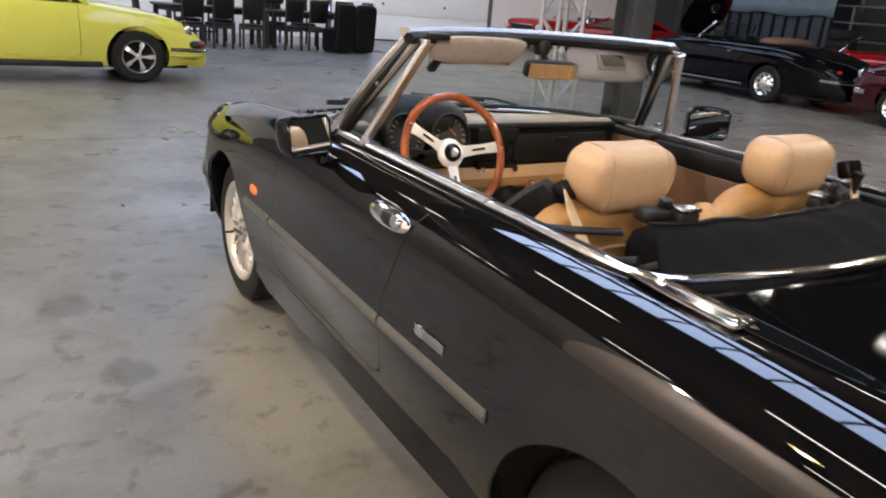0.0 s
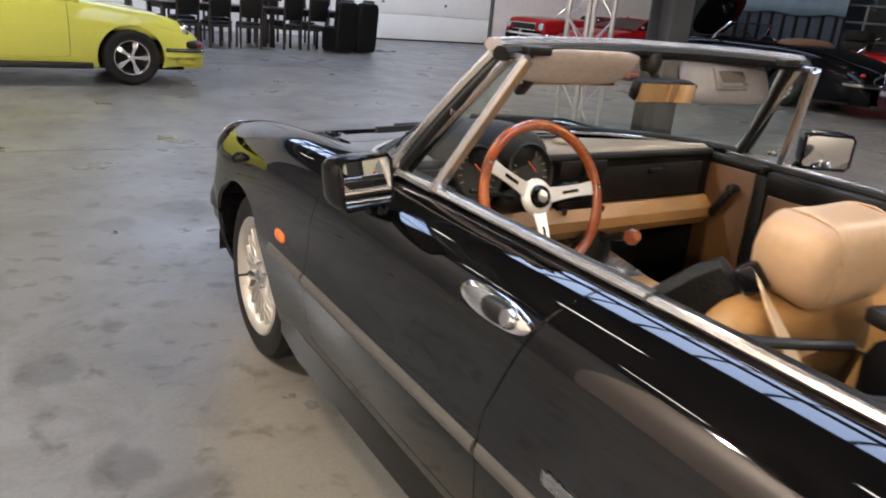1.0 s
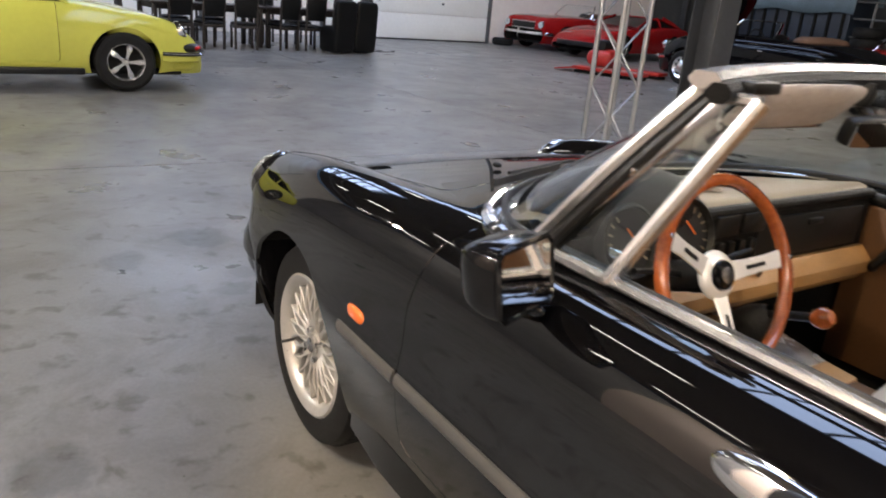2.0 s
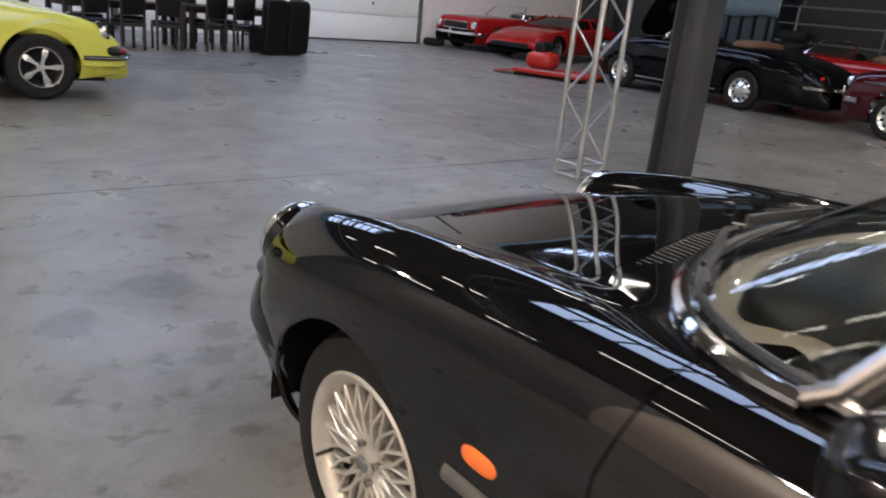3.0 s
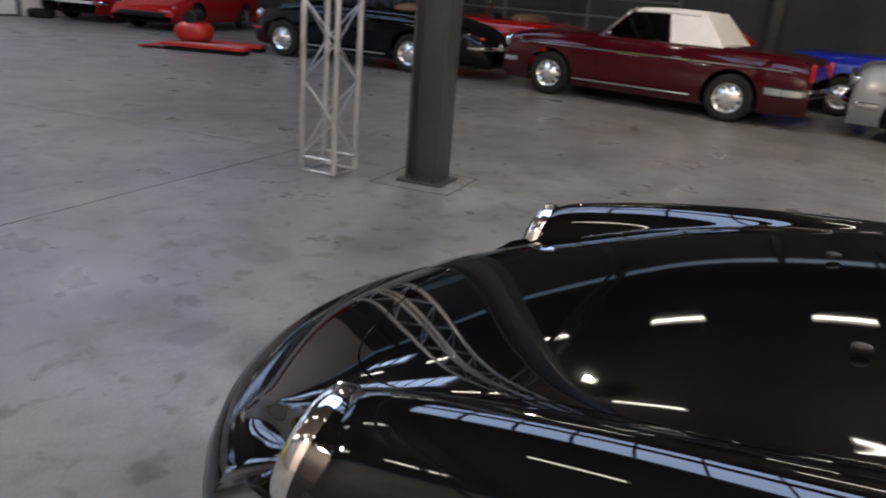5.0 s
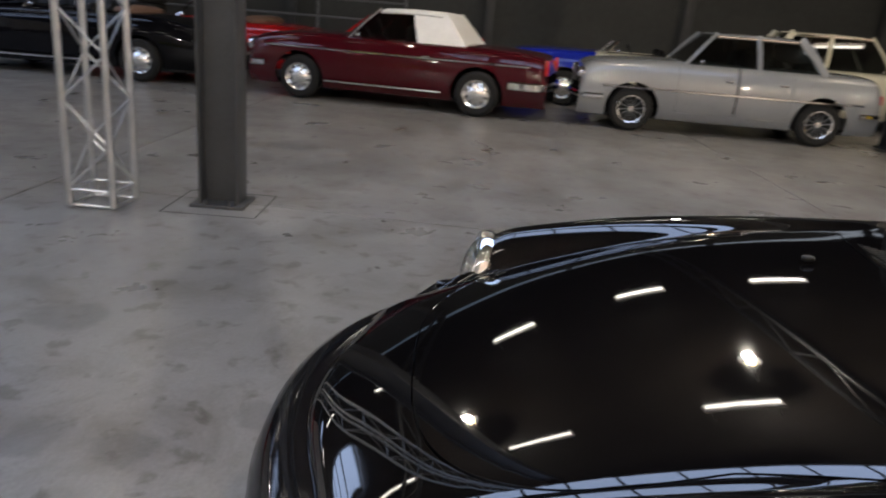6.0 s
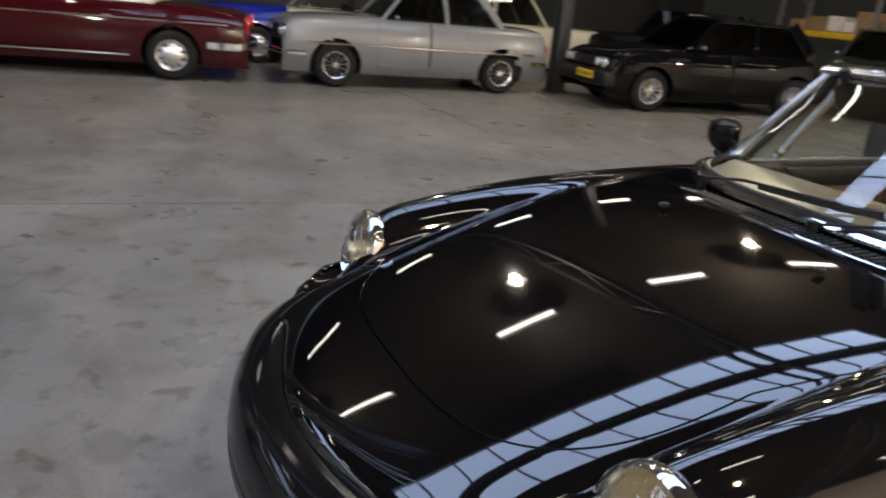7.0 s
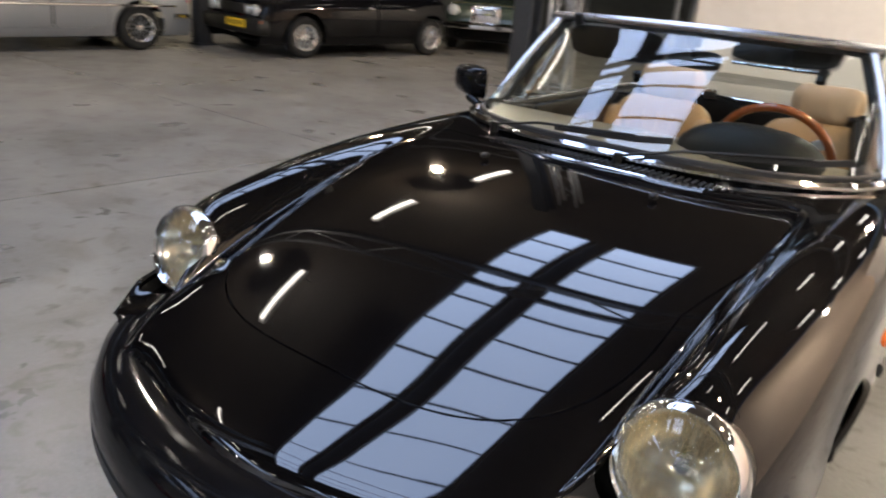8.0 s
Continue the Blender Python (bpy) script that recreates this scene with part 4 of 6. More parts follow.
def seat(x):
    st = thing("seat", "tan leather bucket seat with a large headrest", "")
    st.parent = roadster
    part("cushion", pillow(0.48, 0.52, 0.17, pose(x, -0.08, 0.40, 8), p=4, puff=2.8), TAN, st)
    for d in (-1, 1):
        part("cushion_bolster", pillow(0.09, 0.50, 0.13, pose(x + d * 0.215, -0.08, 0.445, 8), p=3), TAN, st)
    bk = pose(x, -0.425, 0.615, 14, 0, 0)
    part("backrest", pillow(0.46, 0.13, 0.56, bk, p=3.4, puff=4.5), TAN, st)
    for d in (-1, 1):
        part("back_bolster", pillow(0.09, 0.16, 0.46, bk @ pose(d * 0.205, 0.02, -0.02), p=2.8, puff=4), TAN, st)
    for k in range(5):
        part("pleat", tube([bk @ Vector((-0.13 + k * 0.065, 0.066, z)) for z in (-0.22, 0, 0.2)], 0.007, 6), TAN, st)
    part("yoke_seam", tube([bk @ Vector((a, -0.062, 0.19 - 0.05 * (a / 0.2) ** 2)) for a in np.linspace(-0.2, 0.2, 12)], 0.006, 6), TAN, st)
    hr = pose(x - 0.004, -0.512, 0.955, 6, 0, 0)
    bm = pillow(0.272, 0.140, 0.168, hr, p=4.6, puff=3.0, n=40, k=18)
    inv = hr.inverted()
    for v in bm.verts:
        q = inv @ v.co
        q.z += 0.018 * (q.x / 0.15) ** 2 - 0.012 if q.z > 0.02 else 0
        q.x *= 1.0 - 0.14 * max(0, -q.z) / 0.09
        v.co = hr @ q
    part("headrest", bm, CREAM, st, "pale tan padded headrest")
    for d in (-1, 1):
        loop = []
        for th in np.linspace(-1.15, 1.15, 15):
            cz, sz = math.cos(th) ** (2 / 3.0), math.copysign(abs(math.sin(th)) ** (2 / 3.0), math.sin(th))
            ca = min(1.0, 0.088 / (0.136 * cz)) ** 2.3
            loop.append((0.07 * cz * (1 - ca * ca) ** (0.5 * 2 / 4.6), 0.084 * sz))
        for side in (-1, 1):
            pts = [hr @ Vector((d * 0.088 * (1.0 - 0.14 * max(0, -z) / 0.09), side * (y + 0.001), z + (0.018 * (0.088 / 0.15) ** 2 - 0.012 if z > 0.02 else 0))) for y, z in loop]
            part("seam", tube(pts, 0.0022, 6), CREAM, st)
    part("headrest_stalk", box(0.14, 0.05, 0.10, pose(x - 0.004, -0.507, 0.86, 10), 0.015), TAN, st)
    part("seat_base", box(0.42, 0.46, 0.10, pose(x, -0.09, 0.30), 0.02), PLASTIC, st)
    return st


seat(-0.325), seat(0.325)

# dashboard
dash = thing("dashboard", "black dashboard with a beige padded top", "")
dash.parent = roadster
top = []
for x in np.linspace(-0.585, 0.585, 27):
    yb = float(screen_base(x)) - 0.04
    row = [(x, yb, 0.876), (x, yb * 0.5 + 0.22, 0.904 - 0.008 * (x / 0.6) ** 2), (x, min(0.475, yb - 0.03) if abs(x) > 0.5 else 0.475, 0.905), (x, 0.455, 0.901), (x, 0.445, 0.892)]
    top.append(row)
vs = [p for r in top for p in r]
fs = [(i * 5 + j, i * 5 + j + 1, (i + 1) * 5 + j + 1, (i + 1) * 5 + j) for i in range(26) for j in range(4)]
mesh("padded_top", vs, fs, DASH, dash, "beige padded dash top")
part("fascia", sweep([(x, 0.455, 0.793) for x in np.linspace(-0.59, 0.59, 5)], slab(0.045, 0.205, 0.015)), VINYL, dash)
part("dash_lip", tube([(x, 0.437, 0.884) for x in np.linspace(-0.585, 0.585, 9)], 0.014, 10), VINYL, dash, "black padded lip")
part("lower_roll", sweep([(x, 0.43, 0.692) for x in np.linspace(-0.585, 0.585, 9)], slab(0.09, 0.098, 0.034)), TAN, dash, "tan leather lower dash roll")
part("glovebox_lid", box(0.46, 0.012, 0.105, pose(0.31, 0.428, 0.805), 0.005), PLASTIC, dash)
part("glovebox_pull", box(0.06, 0.012, 0.018, pose(0.31, 0.420, 0.835), 0.004), PLASTIC, dash)
hood = pillow(0.43, 0.24, 0.20, pose(-0.32, 0.515, 0.885), p=2.6, puff=2.3)
part("instrument_hood", hood, VINYL, dash, "black domed instrument hood")
for x in (-0.41, -0.23):
    ins = part("instrument_bezel", lathe([(0.068, -0.03), (0.074, 0.0), (0.078, 0.012), (0.072, 0.016), (0.066, 0.004)], 32, pose(x, 0.395, 0.865, 70, 0, 0)), PLASTIC, dash)
    part("dial_face", cyl(0.066, 0.004, pose(x, 0.396, 0.865, 70, 0, 0), 32), PLASTIC, dash)
    for k in range(13):
        a = math.radians(-40 + k * 20)
        part("dial_tick", box(0.003, 0.012, 0.002, pose(x, 0.3925, 0.866, 70, 0, 0) @ pose(0.054 * math.cos(a), 0.054 * math.sin(a), 0.002, 0, 0, math.degrees(a) + 90)), DASH, dash)
    part("needle", box(0.0025, 0.038, 0.002, pose(x, 0.392, 0.866, 70, 0, 0) @ pose(0.008, 0.012, 0.003, 0, 0, 38)), AMBER, dash)
part("radio", box(0.185, 0.03, 0.055, pose(0.0, 0.428, 0.735), 0.004), GLOSSBLACK, dash)
for x in (-0.075, 0.075):
    part("radio_knob", cyl(0.011, 0.02, pose(x, 0.405, 0.735, 90), 16), CHROME, dash)
for k in range(4):
    part("switch", box(0.022, 0.014, 0.03, pose(-0.06 + k * 0.04, 0.425, 0.80), 0.003), PLASTIC, dash)
for x in (-0.05, 0.05):
    part("air_vent", box(0.085, 0.02, 0.05, pose(x, 0.428, 0.855), 0.005), PLASTIC, dash)
part("demist_vent", box(0.16, 0.03, 0.008, pose(-0.02, 0.62, 0.910), 0.002), PLASTIC, dash)
for x in (-0.14, 0.02):
    part("speaker_button", lathe([(0, 0.008), (0.03, 0.007), (0.036, 0)], 20, pose(x, 0.545, 0.908)), DASH, dash)

# console, gear lever, handbrake
con = part("centre_console", box(0.19, 0.50, 0.36, pose(0, 0.24, 0.41), 0.025), CARPET, roadster)
part("console_plate", box(0.165, 0.34, 0.016, pose(0, 0.355, 0.618, 9), 0.004), SATIN, con, "bright console plate")
part("console_switches", box(0.12, 0.05, 0.02, pose(0, 0.47, 0.648, 9), 0.004), PLASTIC, con)
part("gaiter", lathe([(0.060, 0), (0.054, 0.025), (0.044, 0.05), (0.026, 0.075), (0.014, 0.085)], 20, pose(0, 0.345, 0.617, 30)), VINYL, con)
part("gear_lever", tube([(-0.006, 0.325, 0.672), (-0.012, 0.26, 0.698), (-0.017, 0.19, 0.722)], 0.010, 10), VINYL, con)
part("gear_knob", lathe([(0, 0.025), (0.014, 0.022), (0.022, 0.012), (0.024, 0), (0.019, -0.014), (0.010, -0.024), (0, -0.026)], 20, pose(-0.017, 0.180, 0.726, 62)), WOODRIM, con, "wooden gear knob")
part("hand_brake", tube([(0.02, 0.02, 0.56), (0.02, -0.12, 0.60), (0.02, -0.2, 0.61)], 0.013, 10), VINYL, con)
part("ash_tray", box(0.12, 0.08, 0.012, pose(0.02, 0.16, 0.592, 4), 0.004), TAN, con)
part("leather_loop", tube(curve_pts([(0.005, 0.255, 0.553), (0.022, 0.238, 0.578), (0.05, 0.216, 0.582), (0.080, 0.206, 0.566), (0.092, 0.203, 0.52)], 14), 0.0065, 8), TAN, con, "tan leather loop")

# steering wheel
wheel = thing("steering_wheel", "three-spoke steering wheel with polished spokes and a varnished wooden rim", "")
wheel.parent = roadster
SW = pose(-0.309, 0.248, 0.838, 69, 0, 0)
part("wooden_rim", tube([SW @ Vector((0.178 * math.cos(a), 0.178 * math.sin(a), 0.028)) for a in np.linspace(0, 2 * math.pi, 65)[:-1]], 0.0135, 14, closed=True), WOODRIM, wheel, "varnished wooden rim")
for a in (4, 150, 270):
    t = math.radians(a)
    bm = bmesh.new()
    pts = [SW @ Vector((r * math.cos(t), r * math.sin(t), h)) for r, h in ((0.03, 0.004), (0.07, 0.012), (0.12, 0.02), (0.176, 0.028))]
    sweep(pts, slab(0.034, 0.005, 0.002), bm=bm, up=SW.to_3x3() @ Vector((0, 0, 1)), sizes=[1.25, 1.0, 0.9, 1.1])
    part("spoke", bm, SPOKE, wheel)
    part("spoke_slot", sweep([SW @ Vector((r * math.cos(t), r * math.sin(t), h)) for r, h in ((0.075, 0.0165), (0.12, 0.0245))], slab(0.008, 0.002, 0.0005), up=SW.to_3x3() @ Vector((0, 0, 1))), PLASTIC, wheel)
    part("rim_rivet", lathe([(0, 0.003), (0.004, 0.002), (0.005, 0)], 10, SW @ pose(0.178 * math.cos(t), 0.178 * math.sin(t), 0.041)), CHROME, wheel)
part("boss", lathe([(0.034, -0.05), (0.034, -0.012), (0.030, 0.0)], 32, SW), PLASTIC, wheel)
part("hub_plate", lathe([(0.030, -0.002), (0.047, -0.002), (0.048, 0.002), (0.046, 0.007), (0.036, 0.014), (0.030, 0.015)], 32, SW), SPOKE, wheel)
part("horn_button", lathe([(0.030, 0.014), (0.028, 0.022), (0.018, 0.026), (0, 0.027)], 28, SW), GLOSSBLACK, wheel)
part("horn_emblem", lathe([(0.016, 0.0268), (0.016, 0.0285), (0.008, 0.0292), (0, 0.0292)], 20, SW), SATIN, wheel)
part("column", cyl(0.032, 0.26, SW @ pose(0, 0, -0.16), 20), PLASTIC, wheel)
for d in (-1, 1):
    part("column_stalk", tube([SW @ Vector((0, 0, -0.06)), SW @ Vector((d * 0.09, 0.02, -0.05)), SW @ Vector((d * 0.17, 0.03, -0.04))], 0.006, 8), PLASTIC, wheel)

# sun visors and inner mirror
for x, w, h in ((-0.285, 0.34, 0.115), (0.285, 0.38, 0.128)):
    vm = pose(x, 0.185, 1.166, -46, 0, 0) if x < 0 else pose(x, 0.208, 1.138, 66, 0, 0)
    face = -1 if x < 0 else 1
    vis = part("sun_visor", pillow(w, h, 0.028, vm, p=4.2, puff=2.2), PADDING if x < 0 else VISORDIM, roadster, "padded sun visor")
    part("visor_back", pillow(w * 0.97, h - 0.007, 0.016, vm @ pose(0, 0, -face * 0.010), p=4.2, puff=2.4), VINYL, vis, "black back of the visor")
    part("visor_rod", tube([vm @ Vector((-w / 2 + 0.02, 0.056, 0)), vm @ Vector((w / 2 - 0.02, 0.056, 0))], 0.006, 8), CHROME, vis)
    part("visor_bracket", box(0.03, 0.05, 0.02, vm @ pose(math.copysign(w / 2 - 0.04, x), 0.07, 0.0), 0.006), PLASTIC, vis)
    if x > 0:
        part("vanity_frame", box(0.13, 0.062, 0.012, vm @ pose(0.0, 0.004, 0.0135), 0.003), VISORDIM, vis)
        part("vanity_mirror", box(0.108, 0.046, 0.004, vm @ pose(0.0, 0.004, 0.0225, -14)), MIRROR, vis, "small vanity mirror", smooth=False)
rm = pose(0.008, 0.185, 1.115, 13, 0, -8)
inner = part("inner_mirror", pillow(0.200, 0.030, 0.060, rm, p=7, puff=5), PLASTIC, roadster, "black-framed inner rear-view mirror")
part("mirror_glass", box(0.182, 0.003, 0.048, rm @ pose(0, -0.0165, 0)), MIRROR, inner, "mirror glass", smooth=False)
part("mirror_stalk", tube([rm @ Vector((0, 0.012, 0.01)), (0.0, 0.235, 1.165), (0, 0.255, 1.18)], 0.010, 10), PLASTIC, inner)
part("mirror_base", lathe([(0.0, -0.03), (0.024, -0.024), (0.030, 0.0), (0.024, 0.02), (0, 0.024)], 18, pose(0.0, 0.235, 1.182)), PLASTIC, inner)

# folded roof under its cover
roof = thing("folded_roof", "black vinyl roof folded down under its cover", "")
roof.parent = roadster
prof = [(-0.640, 0.60), (-0.622, 0.72), (-0.612, 0.80), (-0.614, 0.850), (-0.626, 0.878), (-0.652, 0.890), (-0.695, 0.889), (-0.735, 0.878), (-0.78, 0.862), (-0.83, 0.848), (-0.88, 0.842), (-0.925, 0.845), (-0.96, 0.80)]
vs, fs = [], []
n, k = 57, len(prof)
for i in range(n):
    q = -1 + 2 * i / (n - 1)
    end = max(0.0, (abs(q) - 0.86) / 0.14)
    for j, (y, z) in enumerate(prof):
        front = 1 - min(1.0, max(0.0, (j - 6) / 5))
        lift = 0.006 * noise.noise((q * 6, y * 9, 1.7)) + 0.004 * noise.noise((q * 17, y * 16, 4.2))
        half = 0.605 - 0.150 * front
        vs.append((half * math.copysign(abs(q) ** 0.85, q), y - 0.10 * front * (1 - (1 - end**2) ** 0.5) - 0.075 * front * (0.3 + 0.7 * (1 - q * q)) + 0.012 * noise.noise((q * 4, z * 7, 2.0)), z + lift - 0.05 * front * end**3))
for i in range(n - 1):
    for j in range(k - 1):
        fs.append((i * k + j, i * k + j + 1, (i + 1) * k + j + 1, (i + 1) * k + j))
mesh("roof_cover", vs, fs, CLOTH, roof, "slack black roof cover")
part("cover_piping", tube([Vector(vs[i * k + 5]) + Vector((0, 0.004, 0.002)) for i in range(4, n - 4)], 0.0055, 8), VINYL, roof)
for s in (-1, 1):
    part("roof_arm", tube(curve_pts([(s * 0.615, -0.530, 0.862), (s * 0.57, -0.565, 0.862), (s * 0.50, -0.60, 0.860), (s * 0.42, -0.63, 0.858)], 12), 0.012, 10, squash=0.7), PLASTIC, roof, "black roof frame arm")
    part("roof_arm", tube([(s * 0.600, -0.57, 0.80), (s * 0.56, -0.66, 0.815), (s * 0.50, -0.76, 0.845)], 0.012, 8), PLASTIC, roof)
    part("roof_arm", tube([(s * 0.555, -0.62, 0.79), (s * 0.53, -0.72, 0.80), (s * 0.47, -0.80, 0.85)], 0.010, 8), PLASTIC, roof)
    part("roof_latch", box(0.075, 0.05, 0.030, pose(s * 0.355, -0.650, 0.900, 0, 0, 14 * s), 0.010), PLASTIC, roof)
    part("latch_lever", box(0.030, 0.022, 0.030, pose(s * 0.325, -0.655, 0.922, 18, 0, 14 * s), 0.006), PLASTIC, roof)
    part("latch_plate", box(0.060, 0.036, 0.010, pose(s * 0.295 if s < 0 else 0.20, -0.690, 0.920, 0, 0, 12 * s), 0.003), SATIN, roof)
    part("latch_block", box(0.056, 0.034, 0.030, pose(s * 0.295 if s < 0 else 0.20, -0.690, 0.900, 0, 0, 12 * s), 0.006), PLASTIC, roof)

# padded tray between the seats, belts on their guides
arm = part("arm_rest", box(0.24, 0.17, 0.28, pose(0.087, -0.039, 0.455, 0, 0, 8), 0.02, 3), CARPET, roadster, "padded rest between the seats")
part("arm_pad", pillow(0.268, 0.198, 0.044, pose(0.087, -0.039, 0.612, 0, 0, 8), p=7, puff=3.2), GREYPAD, arm, "pale grey vinyl pad")
part("pad_edge", sweep([pose(0.087, -0.039, 0.598, 0, 0, 8) @ Vector(p) for p in ((-0.130, -0.096, 0), (0.130, -0.096, 0), (0.130, 0.096, 0), (-0.130, 0.096, 0))], slab(0.012, 0.020, 0.004), closed=True), BELT, arm)
for s in (-1, 1):
    lo, hi = Vector((s * 0.535, -0.30, 0.755)), Vector((s * 0.468, -0.440, 0.905))
    guide = part("belt_guide", sweep([lo, lo.lerp(hi, 0.35), lo.lerp(hi, 0.8), hi], slab(0.058, 0.082, 0.014), up=(0, 0, 1), sizes=[1.1, 1.05, 1.0, 0.8]) if s < 0 else cyl(0.016, 0.15, pose(0.505, -0.600, 0.870, 12), 12), VINYL, roadster, "black padded belt guide")
    bk = pose(s * 0.448, -0.470, 0.912, -38, 0, 18) if s < 0 else pose(0.505, -0.585, 0.945, -20, 0, 0)
    part("belt_buckle", box(0.070, 0.040, 0.050, bk, 0.009, 3), GLOSSBLACK, guide, "shiny black belt buckle")
    strap = [(-0.470, -0.492, 0.915), (-0.484, -0.530, 0.885), (-0.486, -0.570, 0.845), (-0.488, -0.608, 0.800), (-0.49, -0.64, 0.72)] if s < 0 else [(0.505, -0.600, 0.935), (0.507, -0.617, 0.88), (0.508, -0.635, 0.82), (0.51, -0.65, 0.74)]
    part("belt_strap", sweep(strap, slab(0.034, 0.003, 0.001), up=(0, 1, 0.3)), BELT, guide, "beige belt webbing")

# bring the shell, trim and cabin to their true width; round things keep their shape
round_parts = [o for o in roadster.children if o.name.split(".")[0] in ("road_wheel", "headlamp", "steering_wheel")]
kept_round = {p for o in round_parts for p in (o, *o.children_recursive)}
for o in roadster.children_recursive:
    if o.type == "MESH" and o not in kept_round:
        o.data.transform(Matrix.Diagonal((SLIM, 1, 1, 1)))
roadster.location = (0.02, 0, 0)

# ---- the hall ----
X0, X1, Y0, Y1 = -6.2, 18.5, -16.0, 17.7
floor = tagged(mesh("floor", [(X0, Y0, -0.003), (X1, Y0, -0.003), (X1, Y1, -0.003), (X0, Y1, -0.003)], [(0, 1, 2, 3)], JOINT, smooth=False), "worn grey concrete floor with joints", "floor", kind="structure")


def wall(name, x0, y0, x1, y1, z0, z1, material, label, t=0.2):
    cx, cy, L = (x0 + x1) / 2, (y0 + y1) / 2, math.hypot(x1 - x0, y1 - y0)
    ob = part(name, box(L, t, z1 - z0, pose(cx, cy, (z0 + z1) / 2, 0, 0, math.degrees(math.atan2(y1 - y0, x1 - x0)))), material, smooth=False)
    return tagged(ob, label, "wall", kind="structure")


wall("wall_north", X0, Y1 + 0.1, X1, Y1 + 0.1, 0, CEIL, WALLWHITE, "pale grey panel wall with white doors")
wall("wall_east", X1 + 0.1, Y0, X1 + 0.1, Y1, 0, CEIL, WALLSHADE, "sheet wall behind the parked cars, its shade put into the colour")
wall("wall_south", X0, Y0 - 0.1, X1, Y0 - 0.1, 0, CEIL, WALLGREY, "grey sheet wall")
wall("wall_west", X0 - 0.1, Y0, X0 - 0.1, 4.0, 0, CEIL, WALLBEIGE, "pale beige painted wall")
# out of view, made duller than the beige to dim reflections in the car's flank
wall("wall_west_far", X0 - 0.1, 4.0, X0 - 0.1, Y1, 0, CEIL, WALLDARK, "unseen grey stretch of the west wall, toned for the flank's reflections")
tagged(part("ceiling", box(X1 - X0, Y1 - Y0, 0.1, pose((X0 + X1) / 2, (Y0 + Y1) / 2, CEIL + 0.25)), ROOFDARK, smooth=False), "dark corrugated roof underside", "ceiling", kind="structure")

# roof lights: pale glazing with bars, between steel purlins
DAY = glow("bright_roof_glazing", (0.50, 0.65, 1.0), 5.2)
TUBE = glow("fluorescent_tube", (1.0, 0.94, 0.84), 16.0)
WARM = glow("halogen_glass", (1.0, 0.66, 0.30), 90.0)


def roof_light(xc, w, y0, y1, step):
    t = thing("roof_light", "long glazed roof light with thin glazing bars, one of them added as fill", "roof light", kind="structure")
    part("glazing", box(w, y1 - y0, 0.02, pose(xc, (y0 + y1) / 2, CEIL + 0.12)), DAY, t, smooth=False)
    n = round((y1 - y0) / step)
    for k in range(n + 1):
        part("glazing_bar", box(w, 0.035, 0.06, pose(xc, y0 + k * (y1 - y0) / n, CEIL + 0.08), 0.006), ROOFDARK, t)
    for d in (-1, 1):
        part("kerb", box(0.06, y1 - y0, 0.12, pose(xc + d * (w / 2 + 0.03), (y0 + y1) / 2, CEIL + 0.08), 0.01), ROOFDARK, t)
    return t


def roof_truss(y, x0, x1):
    """A lattice girder across the hall."""
    t = thing("roof_truss", "dark steel lattice girder under the roof", "roof truss", "roof trusses", kind="structure")
    for z in (CEIL + 0.0, CEIL - 0.55):
        part("chord", box(x1 - x0, 0.09, 0.09, pose((x0 + x1) / 2, y, z), 0.006), COLUMN, t)
    n = round((x1 - x0) / 1.1)
    for k in range(n):
        a, b = x0 + k * (x1 - x0) / n, x0 + (k + 1) * (x1 - x0) / n
        part("web_bar", tube([(a, y, CEIL - 0.55 if k % 2 else CEIL), (b, y, CEIL if k % 2 else CEIL - 0.55)], 0.022, 6), COLUMN, t)
    return t


def tube_lamp(x, y, along_y=True):
    t = thing("tube_lamp", "hanging fluorescent tube lamp", "ceiling lamp", "tube lamps under the roof", m=pose(x, y, CEIL - 0.2, 0, 0, 0 if along_y else 90))
    part("housing", box(0.16, 1.2, 0.06, pose(0, 0, 0.05), 0.012), WALLWHITE, t)
    part("tube", cyl(0.034, 1.12, pose(0, 0, 0, 90, 0, 0), 12), TUBE, t)
    for d in (-1, 1):
        part("hanger", cyl(0.006, 0.33, pose(0, d * 0.5, 0.24), 6), STEELGREY, t)
    return t


def spot(x, y, z, watts, tone, aim=None, cone=0):
    t = thing("flood_lamp", "halogen flood lamp under the roof, two of them added as fill", "ceiling lamp", "halogen lamps under the roof", m=pose(x, y, z))
    part("reflector", lathe([(0.05, 0.16), (0.10, 0.13), (0.17, 0.02), (0.175, 0.0), (0.165, 0.01), (0.09, 0.11), (0.0, 0.13)], 28), SATIN, t)
    part("bulb", lathe([(0, -0.01), (0.05, 0.0), (0.07, 0.04), (0.05, 0.08), (0, 0.10)], 20), WARM, t)
    bulb = bpy.data.lights.new("halogen", "SPOT" if cone else "POINT")
    bulb.energy, bulb.color, bulb.shadow_soft_size = watts, tone, 0.07
    lamp = new("light_source", bulb)
    lamp.parent = t
    lamp.location = (0, 0, -0.09)
    if cone:
        bulb.spot_size, bulb.spot_blend = radians(cone), 0.12
        lamp.matrix_basis = look((0, 0, -0.09), Vector(aim) - Vector((x, y, z)))
    part("stem", cyl(0.012, CEIL + 0.2 - z - 0.15, pose(0, 0, 0.15 + (CEIL + 0.2 - z - 0.15) / 2), 8), STEELGREY, t)
    return t


